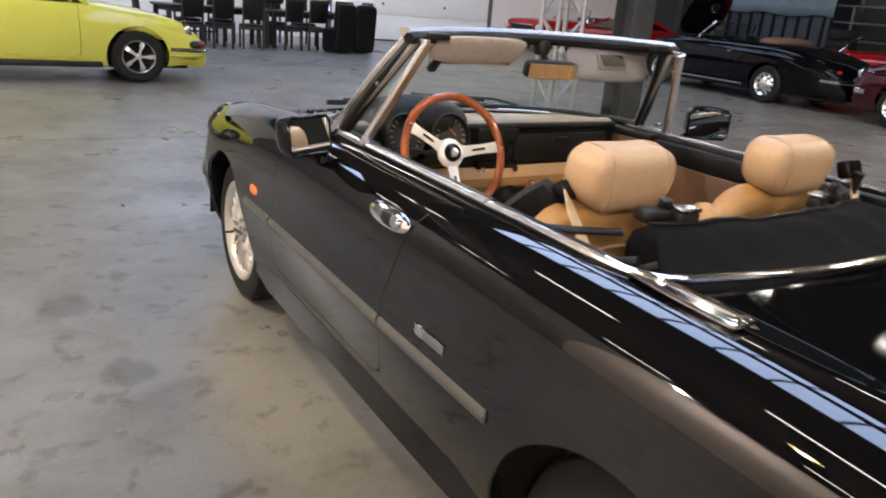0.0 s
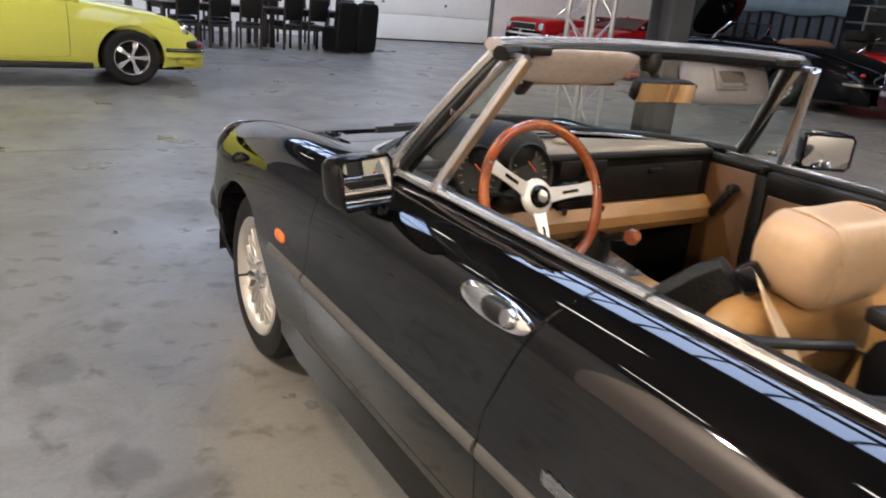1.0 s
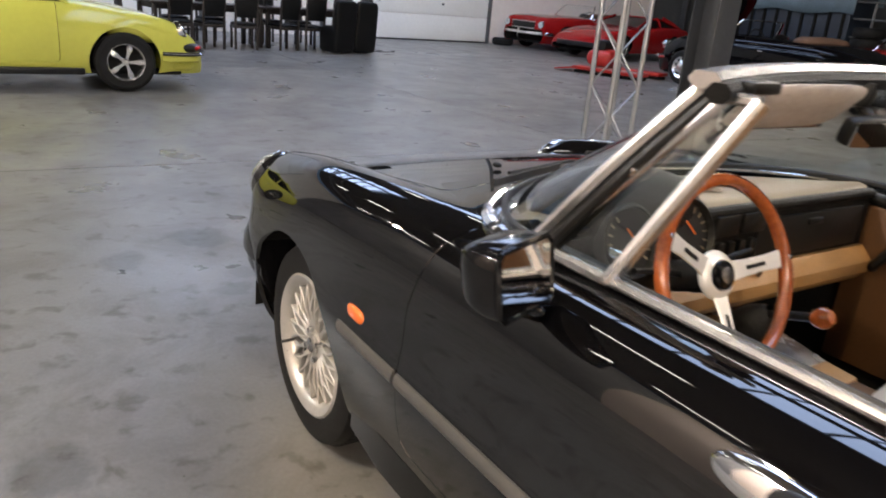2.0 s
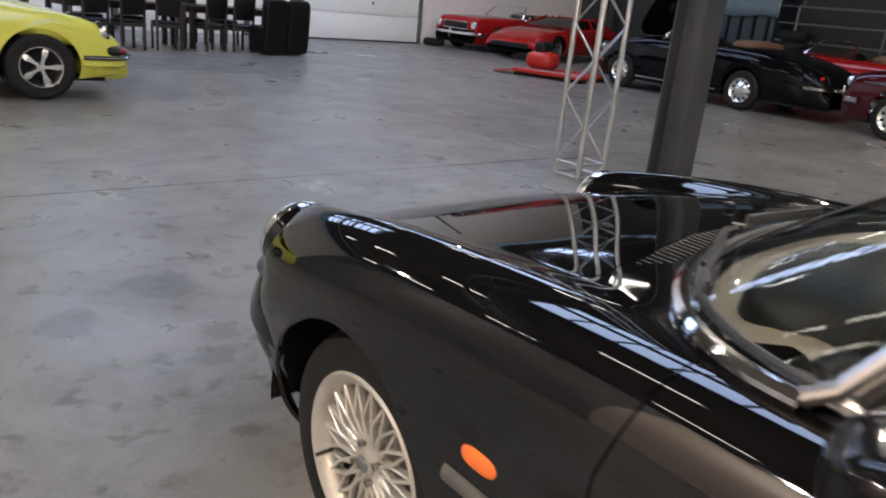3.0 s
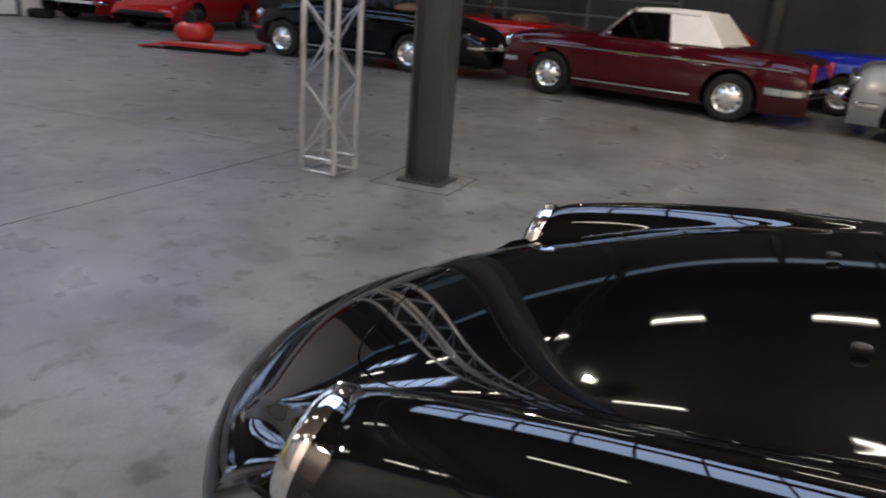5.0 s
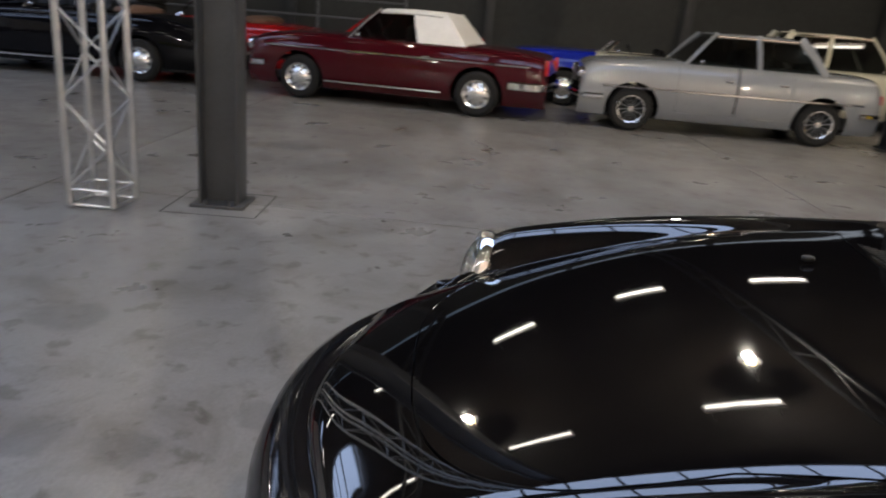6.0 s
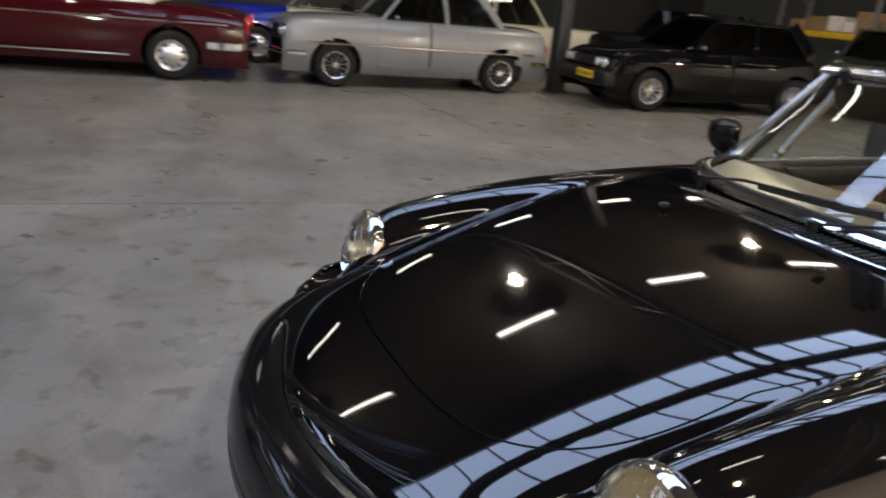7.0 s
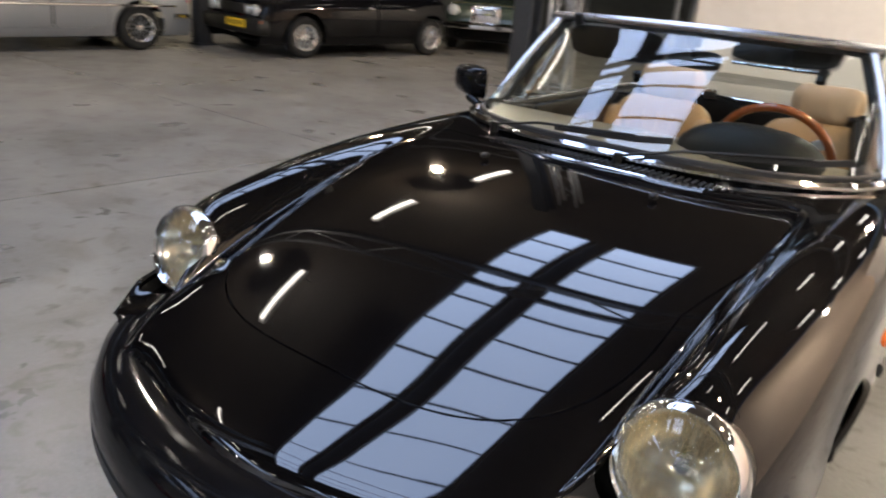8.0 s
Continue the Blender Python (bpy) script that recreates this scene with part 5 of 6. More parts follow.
for xc, w, ya, yb in ROOF_LIGHTS:
    roof_light(xc, w, ya, yb, 0.75)
for y in (-8.95, -1.55, 5.85, 13.25):
    roof_truss(y, X0, X1)
for x, y, al in TUBES:
    tube_lamp(x, y, al)
for x, y, z, watts, tone in SPOTS:
    spot(x, y, z, watts, tone)
spot(*FLOOD[0], FLOOD[3], (1.0, 0.77, 0.48), FLOOD[1], FLOOD[2])

# steel column on its base plate
def column(x, y, turn=0, w=0.20, d=0.22, flange=0.016):
    c = thing("steel_column", "dark grey painted steel column bolted to the floor", "column", "steel columns", m=pose(x, y, 0, 0, 0, turn))
    h = CEIL + 0.15
    for s in (-1, 1):
        part("flange", box(flange, d, h, pose(s * (w / 2 - flange / 2), 0, h / 2), 0.002), COLUMN, c)
    part("web", box(w - 2 * flange, 0.012, h, pose(0, 0, h / 2)), COLUMN, c)
    part("base_plate", box(w + 0.10, d + 0.08, 0.02, pose(0, 0, 0.011), 0.003), COLUMN, c)
    for a in (-1, 1):
        for b in (-1, 1):
            part("anchor_bolt", cyl(0.011, 0.04, pose(a * 0.075, b * (d / 2 + 0.02), 0.035), 6), COLUMN, c)
    return c


column(3.475, 3.325, 90, 0.25, 0.24)
column(9.13, -4.42, 0)
column(3.85, -5.15, 90, 0.25, 0.24)

# aluminium lattice mast
def mast(x, y, side=0.27, turn=0.0, h=CEIL):
    t = thing("truss_tower", "silver aluminium lattice truss tower standing on the floor", "truss", "truss towers", m=pose(x, y, 0, 0, 0, turn))
    a = side / 2
    cs = [(-a, -a), (a, -a), (a, a), (-a, a)]
    for cx, cy in cs:
        part("chord", cyl(0.022, h - 0.03, pose(cx, cy, h / 2 + 0.01), 14), ALU, t)
    for k in range(4):
        p, q = cs[k], cs[(k + 1) % 4]
        for z in (0.022, 0.12):
            part("end_bar", tube([(*p, z), (*q, z)], 0.011, 8), ALU, t)
        n, step = int((h - 0.2) / 0.27), 0.27
        for i in range(n):
            z0 = 0.13 + i * step
            e, f = (p, q) if (i + k) % 2 else (q, p)
            part("brace", tube([(*e, z0), (*f, z0 + step)], 0.008, 6), ALU, t)
    return t


mast(3.226, 4.015, 0.28, -4)
mast(3.56, -5.52, 0.28, 10)

# floor slabs and repair patch
JY = [Y0, -7.2, -1.2, 4.72, 10.6, 15.0, Y1]
JX = [[X0] * 7, [-2.8] * 7, [2.2, 2.45, 3.0, 3.68, 3.45, 3.4, 3.3], [9.2] * 7, [X1] * 7]


def joint_node(i, j):
    """Where joint line i along the hall meets joint line j across it."""
    return Vector((JX[i][j], JY[j] - (0.03 * JX[i][j] if 0 < j < 6 else 0), 0))


for i in range(4):
    for j in range(6):
        q = [joint_node(i, j), joint_node(i + 1, j), joint_node(i + 1, j + 1), joint_node(i, j + 1)]
        mid = sum(q, Vector()) / 4
        q = [p + Vector((math.copysign(0.006, mid.x - p.x), math.copysign(0.006, mid.y - p.y), 0)) for p in q]
        bm = bmesh.new()
        top = [bm.verts.new(p) for p in q]
        low = [bm.verts.new(p - Vector((0, 0, 0.02))) for p in q]
        bm.faces.new(top)
        for k in range(4):
            bm.faces.new((top[k], low[k], low[(k + 1) % 4], top[(k + 1) % 4]))
        part("floor_slab", bm, CONCRETE, floor, smooth=False)
for x, y, w in ((3.465, 3.335, 0.60), (9.13, -4.42, 0.6)):
    bm = sweep([(x - w / 2, y - w / 2, 0.0), (x + w / 2, y - w / 2, 0.0), (x + w / 2, y + w / 2, 0.0), (x - w / 2, y + w / 2, 0.0)], slab(0.012, 0.004, 0.001), closed=True)
    tagged(part("floor_trim", bm, JOINT), "dark joint round a column footing", "floor joint", kind="structure")

# ---- other cars ----
def plain_wheel(m, r, style, w=0.19):
    t = thing("wheel", "", "", m=m)
    h = w / 2
    part("tyre", lathe([(r * 0.62, -h), (r * 0.86, -h - 0.004), (r * 0.97, -h * 0.8), (r, -h * 0.45), (r, h * 0.45), (r * 0.97, h * 0.8), (r * 0.86, h + 0.004), (r * 0.62, h)], 36), TYRE, t)
    if style == "hubcap":
        part("rim", lathe([(r * 0.64, -h * 0.8), (r * 0.66, h * 0.92), (r * 0.62, h * 0.98), (r * 0.56, h * 0.8), (r * 0.50, h * 0.62), (r * 0.36, h * 0.75), (r * 0.30, h * 0.95), (r * 0.18, h * 1.1), (0, h * 1.16)], 36), ALLOYB, t, "chrome hub cap")
        for k in range(10):
            a = 2 * math.pi * k / 10
            part("vent_hole", cyl(r * 0.055, 0.012, pose(r * 0.46 * math.cos(a), r * 0.46 * math.sin(a), h * 0.72), 10), UNDER, t)
    elif style == "five":
        part("rim", lathe([(r * 0.64, -h * 0.8), (r * 0.66, h * 0.92), (r * 0.63, h), (r * 0.58, h * 0.85), (r * 0.55, h * 0.3), (r * 0.54, -h * 0.6)], 36), ALLOYB, t)
        part("dish", cyl(r * 0.56, 0.01, pose(0, 0, 0.0), 30), UNDER, t)
        for k in range(5):
            a = 2 * math.pi * k / 5 + 0.31
            p = [(q * r * math.cos(a), q * r * math.sin(a), z) for q, z in ((0.10, h * 0.75), (0.3, h * 0.72), (0.45, h * 0.7), (0.56, h * 0.6))]
            part("spoke", sweep(p, slab(r * 0.17, 0.02, 0.006), sizes=[0.5, 0.7, 1.25, 0.8]), ALLOYB, t)
        part("hub", lathe([(0, h * 0.9), (r * 0.08, h * 0.88), (r * 0.14, h * 0.7), (r * 0.14, 0)], 20), ALLOYB, t)
    else:
        part("rim", lathe([(r * 0.64, -h * 0.8), (r * 0.66, h * 0.92), (r * 0.62, h * 1.02), (r * 0.57, h * 0.95), (r * 0.53, h * 0.5), (r * 0.52, 0)], 36), ALLOYB, t)
        part("dish", lathe([(r * 0.53, h * 0.3), (r * 0.4, h * 0.35), (r * 0.2, h * 0.6), (0, h * 0.6)], 24), UNDER, t)
        for k in range(12):
            a = 2 * math.pi * k / 12
            part("spoke", sweep([(q * r * math.cos(a + d), q * r * math.sin(a + d), z) for q, z, d in ((0.12, h * 0.72, 0), (0.54, h * 0.55, 0.12))], slab(0.012, 0.012, 0.003)), ALLOYB if style == "lattice" else STEELGREY, t)
        part("hub", lathe([(0, h * 0.85), (r * 0.12, h * 0.8), (r * 0.13, 0)], 16), SATIN, t)
    return t


ALLOYB = mat("bright_wheel", (0.78, 0.78, 0.77), 0.22, 0.9, vary=0.1, scale=20, rvary=0.06)


def paint(name, c, rough=0.25, flake=0.0):
    return mat(name, c, rough, flake, vary=0.06, scale=2.0, coat=0.9, bump=0.01, bscale=150, spec=0.0)


def parked_car(label, m, colour, tops, hw, fa, ra, wr=0.30, arch=0.36, style="hubcap", cabin=None, doorspan=(), chrome=(0.0,), group="", bonnet_colour=None, bonnet_from=9.0, seg=(120, 76)):
    """tops: (y, height, width share) from tail to nose. cabin: kind, y of screen foot, roof front, roof rear, back foot, belt and roof heights."""
    car = thing("parked_car", label, "car", group, m)
    ys = [t[0] for t in tops]
    cols = []
    for f, zf in ((0.88, 0.0), (0.95, 0.16), (1.0, 0.42), (0.995, 0.66), (0.95, 0.86), (0.84, 0.985), (0.5, 1.025), (0.0, 1.04)):
        cols.append([(hw * k * f, y, 0.19 + (z - 0.19) * zf) for y, z, k in tops])
    sk = Skin(ys, cols)

    def arches(x, y, z):
        return np.maximum(arch - np.hypot(y - fa, z - wr), arch - np.hypot(y - ra, z - wr))

    def a_door(x, y, z):
        best = np.full(np.shape(x), -9.0)
        for a, b in doorspan:
            best = np.maximum(best, softmin(y - a, b - y, z - 0.30, np.abs(x) - hw * 0.72, k=50))
        return best

    op = None
    if cabin and cabin[0] == "open":
        _, a, b, c, d, zb, zr = cabin

        def op(x, y, z):
            return softmin(hw * 0.74 - np.abs(x), y - d, a - 0.04 - y, z - 0.6, k=20)

    def hole(x, y, z):
        h = np.maximum(arches(x, y, z), a_door(x, y, z))
        return np.maximum(h, op(x, y, z)) if op else h

    sk.cut("body", lambda x, y, z: -np.maximum(hole(x, y, z), y - bonnet_from), colour, car, nu=seg[0], nv=seg[1], gap=0.003)
    if bonnet_colour:
        sk.cut("bonnet", lambda x, y, z: np.minimum(y - bonnet_from, -arches(x, y, z)), bonnet_colour, car, nu=seg[0], nv=seg[1], gap=0.003)
    for a, b in doorspan:
        for s in (-1, 1):
            def one(x, y, z, a=a, b=b, s=s):
                d = softmin(y - a, b - y, z - 0.30, s * x - hw * 0.72, k=50)
                return np.minimum(d, -op(x, y, z)) if op else d
            dr = sk.cut("door", one, colour, car, nu=seg[0], nv=seg[1], gap=0.003)
            part("door_handle", box(0.022, 0.11, 0.018, pose(s * hw * 0.985, a + 0.12, tops[len(tops) // 2][1] * 0.80, 0, s * 8, 0), 0.005), CHROME, dr)
    sk.cut("inner_shell", lambda x, y, z: -np.maximum(arches(x, y, z) + 0.01, op(x, y, z) if op else -9.0), UNDER, car, nu=60, nv=44, inset=0.02, rim=False)
    part("floor_pan", box(hw * 1.7, ys[-1] - ys[0] - 0.5, 0.04, pose(0, (ys[0] + ys[-1]) / 2, 0.2), 0.01), UNDER, car)
    for yc in (fa, ra):
        part("axle_housing", box(hw * 1.35, 2 * arch * 0.96, arch * 1.05, pose(0, yc, wr + 0.05), 0.03), UNDER, car)
        for s in (-1, 1):
            child(plain_wheel(pose(s * (hw - 0.125), yc, wr, 0, 90 * s, 0), wr, style), car)
    mid = tops[len(tops) // 2][1]
    for zf in chrome:
        if zf:
            z = 0.19 + (mid - 0.19) * zf
            for s in (-1, 1):
                pts = [(s * (np.interp(y, ys, [t[2] for t in tops]) * hw * (1.0 if zf < 0.6 else 0.985) + 0.004), y, z) for y in np.linspace(ys[0] + 0.25, ys[-1] - 0.3, 30) if arch + 0.02 < math.hypot(y - fa, z - wr) and arch + 0.02 < math.hypot(y - ra, z - wr)]
                if zf < 0.5:
                    pts = [p for p in pts if ra + arch < p[1] < fa - arch]
                part("side_trim", sweep(pts, slab(0.018, 0.026, 0.004)), CHROME, car, "chrome side trim")
    if cabin and cabin[0] != "none":
        kind, a, b, c, d, zb, zr = cabin
        wb, wt = hw * 0.86, hw * 0.66

        def pillar(y0, y1, s, w=0.05, mt=colour, z1=zr):
            return sweep([(s * wb, y0, zb - 0.02), (s * (wb * 0.5 + wt * 0.5 + 0.02), (y0 + y1) / 2, (zb + z1) / 2), (s * wt, y1, z1)], slab(w, 0.04, 0.012), up=(s, 0, 0.3))

        def sheet(nm, q, mt):
            o = mesh(nm, q, [(0, 1, 2, 3)], mt, car, smooth=False)
            o.visible_shadow = False
            return o

        frame_mat = CHROME if kind == "open" else colour
        if kind == "open":
            zt, yt = zr, b
            for s in (-1, 1):
                part("pillar", pillar(a, yt, s, 0.035, CHROME, zt), CHROME, car)
            part("screen_rail", sweep([(x, yt + 0.06 * (1 - (x / wt) ** 2), zt) for x in np.linspace(-wt, wt, 13)], slab(0.04, 0.025, 0.006)), CHROME, car)
            sheet("windscreen", [(-wb, a, zb), (wb, a, zb), (wt, yt, zt), (-wt, yt, zt)], CLEAR)
            for x in (-0.33, 0.33):
                part("seat_back", pillow(0.42, 0.14, 0.5, pose(x, (a + d) / 2 - 0.2, zb - 0.12, -14), p=3), VINYL, car)
            part("steering_wheel", tube([pose(-0.33, a - 0.45, zb - 0.0, 65) @ Vector((0.19 * math.cos(q), 0.19 * math.sin(q), 0)) for q in np.linspace(0, 6.28, 25)[:-1]], 0.012, 8, closed=True), PLASTIC, car)
            part("folded_hood", pillow(hw * 1.5, 0.45, 0.2, pose(0, d + 0.02, zb + 0.04), p=3), CANVASB, car, "folded brown fabric roof")
        else:
            soft = kind == "soft"
            skinm = CANVASW if soft else colour
            vs, fs, n, k = [], [], 15, 13
            yy = np.linspace(c - (0.0 if not soft else 0.0), b, n)
            for i, y in enumerate(yy):
                arc = math.sin(math.pi * (0.12 + 0.76 * i / (n - 1))) ** 0.6
                for j in range(k):
                    q = -1 + 2 * j / (k - 1)
                    vs.append((wt * 1.03 * q, y, zr - 0.05 * abs(q) ** 3 + 0.03 * arc - 0.015))
            for i in range(n - 1):
                for j in range(k - 1):
                    fs.append((i * k + j, i * k + j + 1, (i + 1) * k + j + 1, (i + 1) * k + j))
            ro = mesh("roof", vs, fs, skinm, car, "taut white fabric roof" if soft else "")
            sol = ro.modifiers.new("thick", "SOLIDIFY")
            sol.thickness = 0.03
            for s in (-1, 1):
                part("pillar", pillar(a, b, s, 0.045, colour), CHROME if soft else colour, car)
                if soft:
                    q = [(s * wb, c + 0.30, zb), (s * wb, d, zb), (s * wt * 0.96, c - 0.05, zr - 0.01), (s * wt, c + 0.42, zr - 0.045)]
                    sh = mesh("roof_quarter", q, [(0, 1, 2, 3)], CANVASW, car, smooth=False)
                    sh.modifiers.new("thick", "SOLIDIFY").thickness = 0.02
                    sheet("side_window", [(s * wb, a - 0.08, zb), (s * wb, c + 0.32, zb), (s * wt, c + 0.42, zr - 0.05), (s * wt, b, zr - 0.05)], DARKGLASS)
                else:
                    part("pillar", pillar(d, c, s, 0.11 if kind != "hatch" else 0.2), colour, car)
                    bp = (a + d) / 2 - 0.06
                    bt = (b + c) / 2
                    part("pillar", pillar(bp, bt, s, 0.06), colour, car)
                    sheet("side_window", [(s * wb, a - 0.06, zb), (s * wb, bp + 0.03, zb), (s * wt, bt + 0.03, zr - 0.04), (s * wt, b, zr - 0.04)], DARKGLASS)
                    sheet("side_window", [(s * wb, bp - 0.03, zb), (s * wb, d + 0.06, zb), (s * wt, c + 0.04, zr - 0.04), (s * wt, bt - 0.03, zr - 0.04)], DARKGLASS)
                    part("gutter", sweep([(s * wt * 1.05, y, zr - 0.045) for y in np.linspace(c, b, 6)], slab(0.02, 0.02, 0.005)), CHROME if kind == "sedan" else colour, car)
            sheet("windscreen", [(-wb, a, zb), (wb, a, zb), (wt, b, zr - 0.02), (-wt, b, zr - 0.02)], DARKGLASS)
            if soft:
                sh = mesh("roof_back", [(-wb, d, zb), (wb, d, zb), (wt * 0.96, c - 0.05, zr - 0.01), (-wt * 0.96, c - 0.05, zr - 0.01)], [(0, 1, 2, 3)], CANVASW, car, smooth=False)
                sh.modifiers.new("thick", "SOLIDIFY").thickness = 0.02
            else:
                sheet("back_window", [(-wb, d, zb), (wb, d, zb), (wt, c, zr - 0.02), (-wt, c, zr - 0.02)], DARKGLASS)
            part("cabin_floor", box(wb * 1.7, a - d, 0.02, pose(0, (a + d) / 2, zb - 0.06)), UNDER, car)
            for x in (-0.33, 0.33):
                part("seat_back", pillow(0.44, 0.14, 0.42, pose(x, (a + d) / 2, zb + 0.02, -12), p=3), VINYL, car)
    for s in (-1, 1):
        if kindof(cabin) != "none":
            mr = part("door_mirror", pillow(0.09, 0.05, 0.07, pose(s * hw * 0.98, cabin[1] - 0.2, cabin[5] + 0.05), p=3), CHROME, car)
    return car


def kindof(c):
    return c[0] if c else "none"


def bumper(car, y, hw, z, mt, depth=0.12, bow=0.14, h=0.09, wrap=0.35):
    s = math.copysign(1, y)
    pts = curve_pts([(-hw, y - s * wrap, z), (-hw * 0.96, y - s * depth, z), (-hw * 0.6, y - s * 0.02, z), (0, y + s * 0.03, z), (hw * 0.6, y - s * 0.02, z), (hw * 0.96, y - s * depth, z), (hw, y - s * wrap, z)], 30)
    return part("bumper", sweep(pts, slab(0.045, h, 0.018)), mt, car)


def round_lamp(car, x, y, z, r, front=True):
    m = pose(x, y, z, -90 if front else 90, 0, 0)
    lm = part("headlamp" if front else "tail_lamp", lathe([(r * 1.12, -0.05), (r * 1.16, 0.0), (r * 1.05, 0.02), (r, 0.01)], 24, m), CHROME, car)
    part("lens", lathe([(r, 0.008), (r * 0.7, 0.025), (0, 0.035)], 24, m), LENSW if front else REDLENS, lm)


LENSW = mat("pale_lamp_glass", (0.75, 0.77, 0.78), 0.08, 0.4, vary=0.15, scale=30, coat=0.8)
CANVASW = mat("white_canvas", (0.70, 0.69, 0.66), 0.75, vary=0.1, scale=4, bump=0.15, bscale=120)
CANVASB = mat("brown_canvas", (0.13, 0.075, 0.05), 0.8, vary=0.2, scale=5, bump=0.2, bscale=120)
YELLOW = paint("yellow_paint", (0.55, 0.545, 0.10))
MAROON = paint("maroon_paint", (0.045, 0.003, 0.006))
RED = paint("red_paint", (0.30, 0.009, 0.010))
SILVER = paint("silver_grey_paint", (0.205, 0.215, 0.225), 0.32, 0.2)
CREAMP = paint("cream_paint", (0.52, 0.50, 0.40))
BLUE = paint("blue_paint", (0.008, 0.02, 0.30))
BLACKP = mat("dark_black_paint", (0.003, 0.003, 0.004), 0.3, 0.0, vary=0.06, scale=2.0, coat=0.55, bump=0.01, bscale=150, spec=0.0)
GREEN = paint("dark_green_paint", (0.04, 0.055, 0.045))
PLATE = mat("yellow_plate", (0.75, 0.50, 0.02), 0.4, vary=0.1, scale=20)

# yellow rear-engined coupe
T = ((-2.12, 0.48, 0.78), (-2.0, 0.68, 0.92), (-1.5, 0.86, 1.0), (-0.6, 0.93, 1.0), (0.5, 0.92, 0.98), (1.0, 0.87, 0.98), (1.45, 0.79, 0.96), (1.75, 0.68, 0.90), (1.93, 0.53, 0.80), (1.98, 0.40, 0.72))
yc = parked_car("bright yellow rear-engined coupe parked on the concrete", pose(-1.082, 8.87, 0, 0, 0, -90), YELLOW, T, 0.80, 1.135, -1.135, 0.315, 0.36, "five", ("coupe", 0.62, 0.08, -0.75, -1.75, 0.90, 1.30), ((-0.55, 0.50),))
for s in (-1, 1):
    fl = part("front_wing", pillow(0.30, 1.0, 0.30, pose(s * 0.60, 1.30, 0.68, -8), p=2.4, puff=2.2), YELLOW, yc)
    lm = part("headlamp", lathe([(0.09, -0.10), (0.108, -0.02), (0.112, 0.0), (0.10, 0.014), (0.09, 0.01)], 28, pose(s * 0.60, 1.755, 0.665, -62, 0, 0)), CHROME, yc)
    part("lens", lathe([(0.09, 0.008), (0.06, 0.024), (0, 0.032)], 24, pose(s * 0.60, 1.755, 0.665, -62, 0, 0)), LENSW, lm)
    part("lamp_surround", pillow(0.26, 0.20, 0.105, pose(s * 0.63, 1.845, 0.478, 0, 0, -s * 34), p=4), PLASTIC, yc)
    part("turn_lamp", pillow(0.22, 0.215, 0.072, pose(s * 0.632, 1.848, 0.482, 0, 0, -s * 34), p=4), AMBER if s < 0 else REDLENS, yc, "amber-red front turn lamp")
bumper(yc, 2.00, 0.80, 0.375, YELLOW, 0.14, 0.1, 0.09, 0.50)
strip = curve_pts([(-0.835, 1.50, 0.425), (-0.81, 1.88, 0.425), (-0.48, 2.015, 0.425), (0, 2.065, 0.425), (0.48, 2.015, 0.425), (0.81, 1.88, 0.425), (0.835, 1.50, 0.425)], 24)
part("bumper_strip", sweep(strip, slab(0.035, 0.040, 0.008)), RUBBER, yc, "black rubber bumper strip")
part("bumper_blade", sweep([(x * 1.008, y + 0.008, 0.428) for x, y, z in strip], slab(0.030, 0.014, 0.004)), CHROME, yc)
part("front_apron", pillow(1.45, 0.5, 0.24, pose(0, 1.72, 0.29), p=3), YELLOW, yc)
for s in (-1, 1):
    part("sill", box(0.06, 1.45, 0.07, pose(s * 0.76, 0, 0.215), 0.015), PLASTIC, yc)

# maroon convertible with a white roof
T = ((-2.28, 0.62, 0.90), (-2.2, 0.86, 0.94), (-1.6, 0.92, 0.98), (-0.6, 0.94, 1.0), (0.6, 0.95, 1.0), (1.4, 0.93, 0.98), (2.0, 0.86, 0.94), (2.12, 0.74, 0.90), (2.15, 0.58, 0.88))
mc = parked_car("dark maroon four-seat convertible with its white fabric roof up", pose(10.114, 2.613, 0, 0, 0, -12.9), MAROON, T, 0.83, 1.325, -1.325, 0.315, 0.37, "hubcap", ("soft", 0.62, 0.18, -0.72, -1.12, 0.93, 1.36), ((-0.70, 0.55),), (0.14, 0.72))
bumper(mc, 2.2, 0.84, 0.48, CHROME)
bumper(mc, -2.32, 0.84, 0.48, CHROME, h=0.11, wrap=0.55)
for s in (-1, 1):
    round_lamp(mc, s * 0.64, 2.13, 0.72, 0.09)
    part("tail_lamp", box(0.12, 0.05, 0.22, pose(s * 0.68, -2.26, 0.74), 0.02), REDLENS, mc)

# silver saloon
T = ((-2.02, 0.60, 0.92), (-1.98, 0.84, 0.95), (-1.88, 0.93, 0.96), (-1.0, 0.95, 1.0), (0.6, 0.96, 1.0), (1.3, 0.94, 0.98), (1.78, 0.90, 0.96), (1.93, 0.82, 0.94), (1.98, 0.62, 0.92))
sc = parked_car("silver grey four-door saloon with bright-ringed dark wheels", pose(9.532, -1.94, 0, 0, 0, -4.2), SILVER, T, 0.775, 1.255, -1.255, 0.30, 0.36, "dark", ("sedan", 0.62, 0.22, -0.88, -1.25, 0.95, 1.38), ((-0.82, -0.12), (-0.10, 0.68)), (0.52,), seg=(190, 120))
bumper(sc, 2.02, 0.78, 0.44, CHROME, h=0.07)
bumper(sc, -2.08, 0.78, 0.46, CHROME, h=0.07)
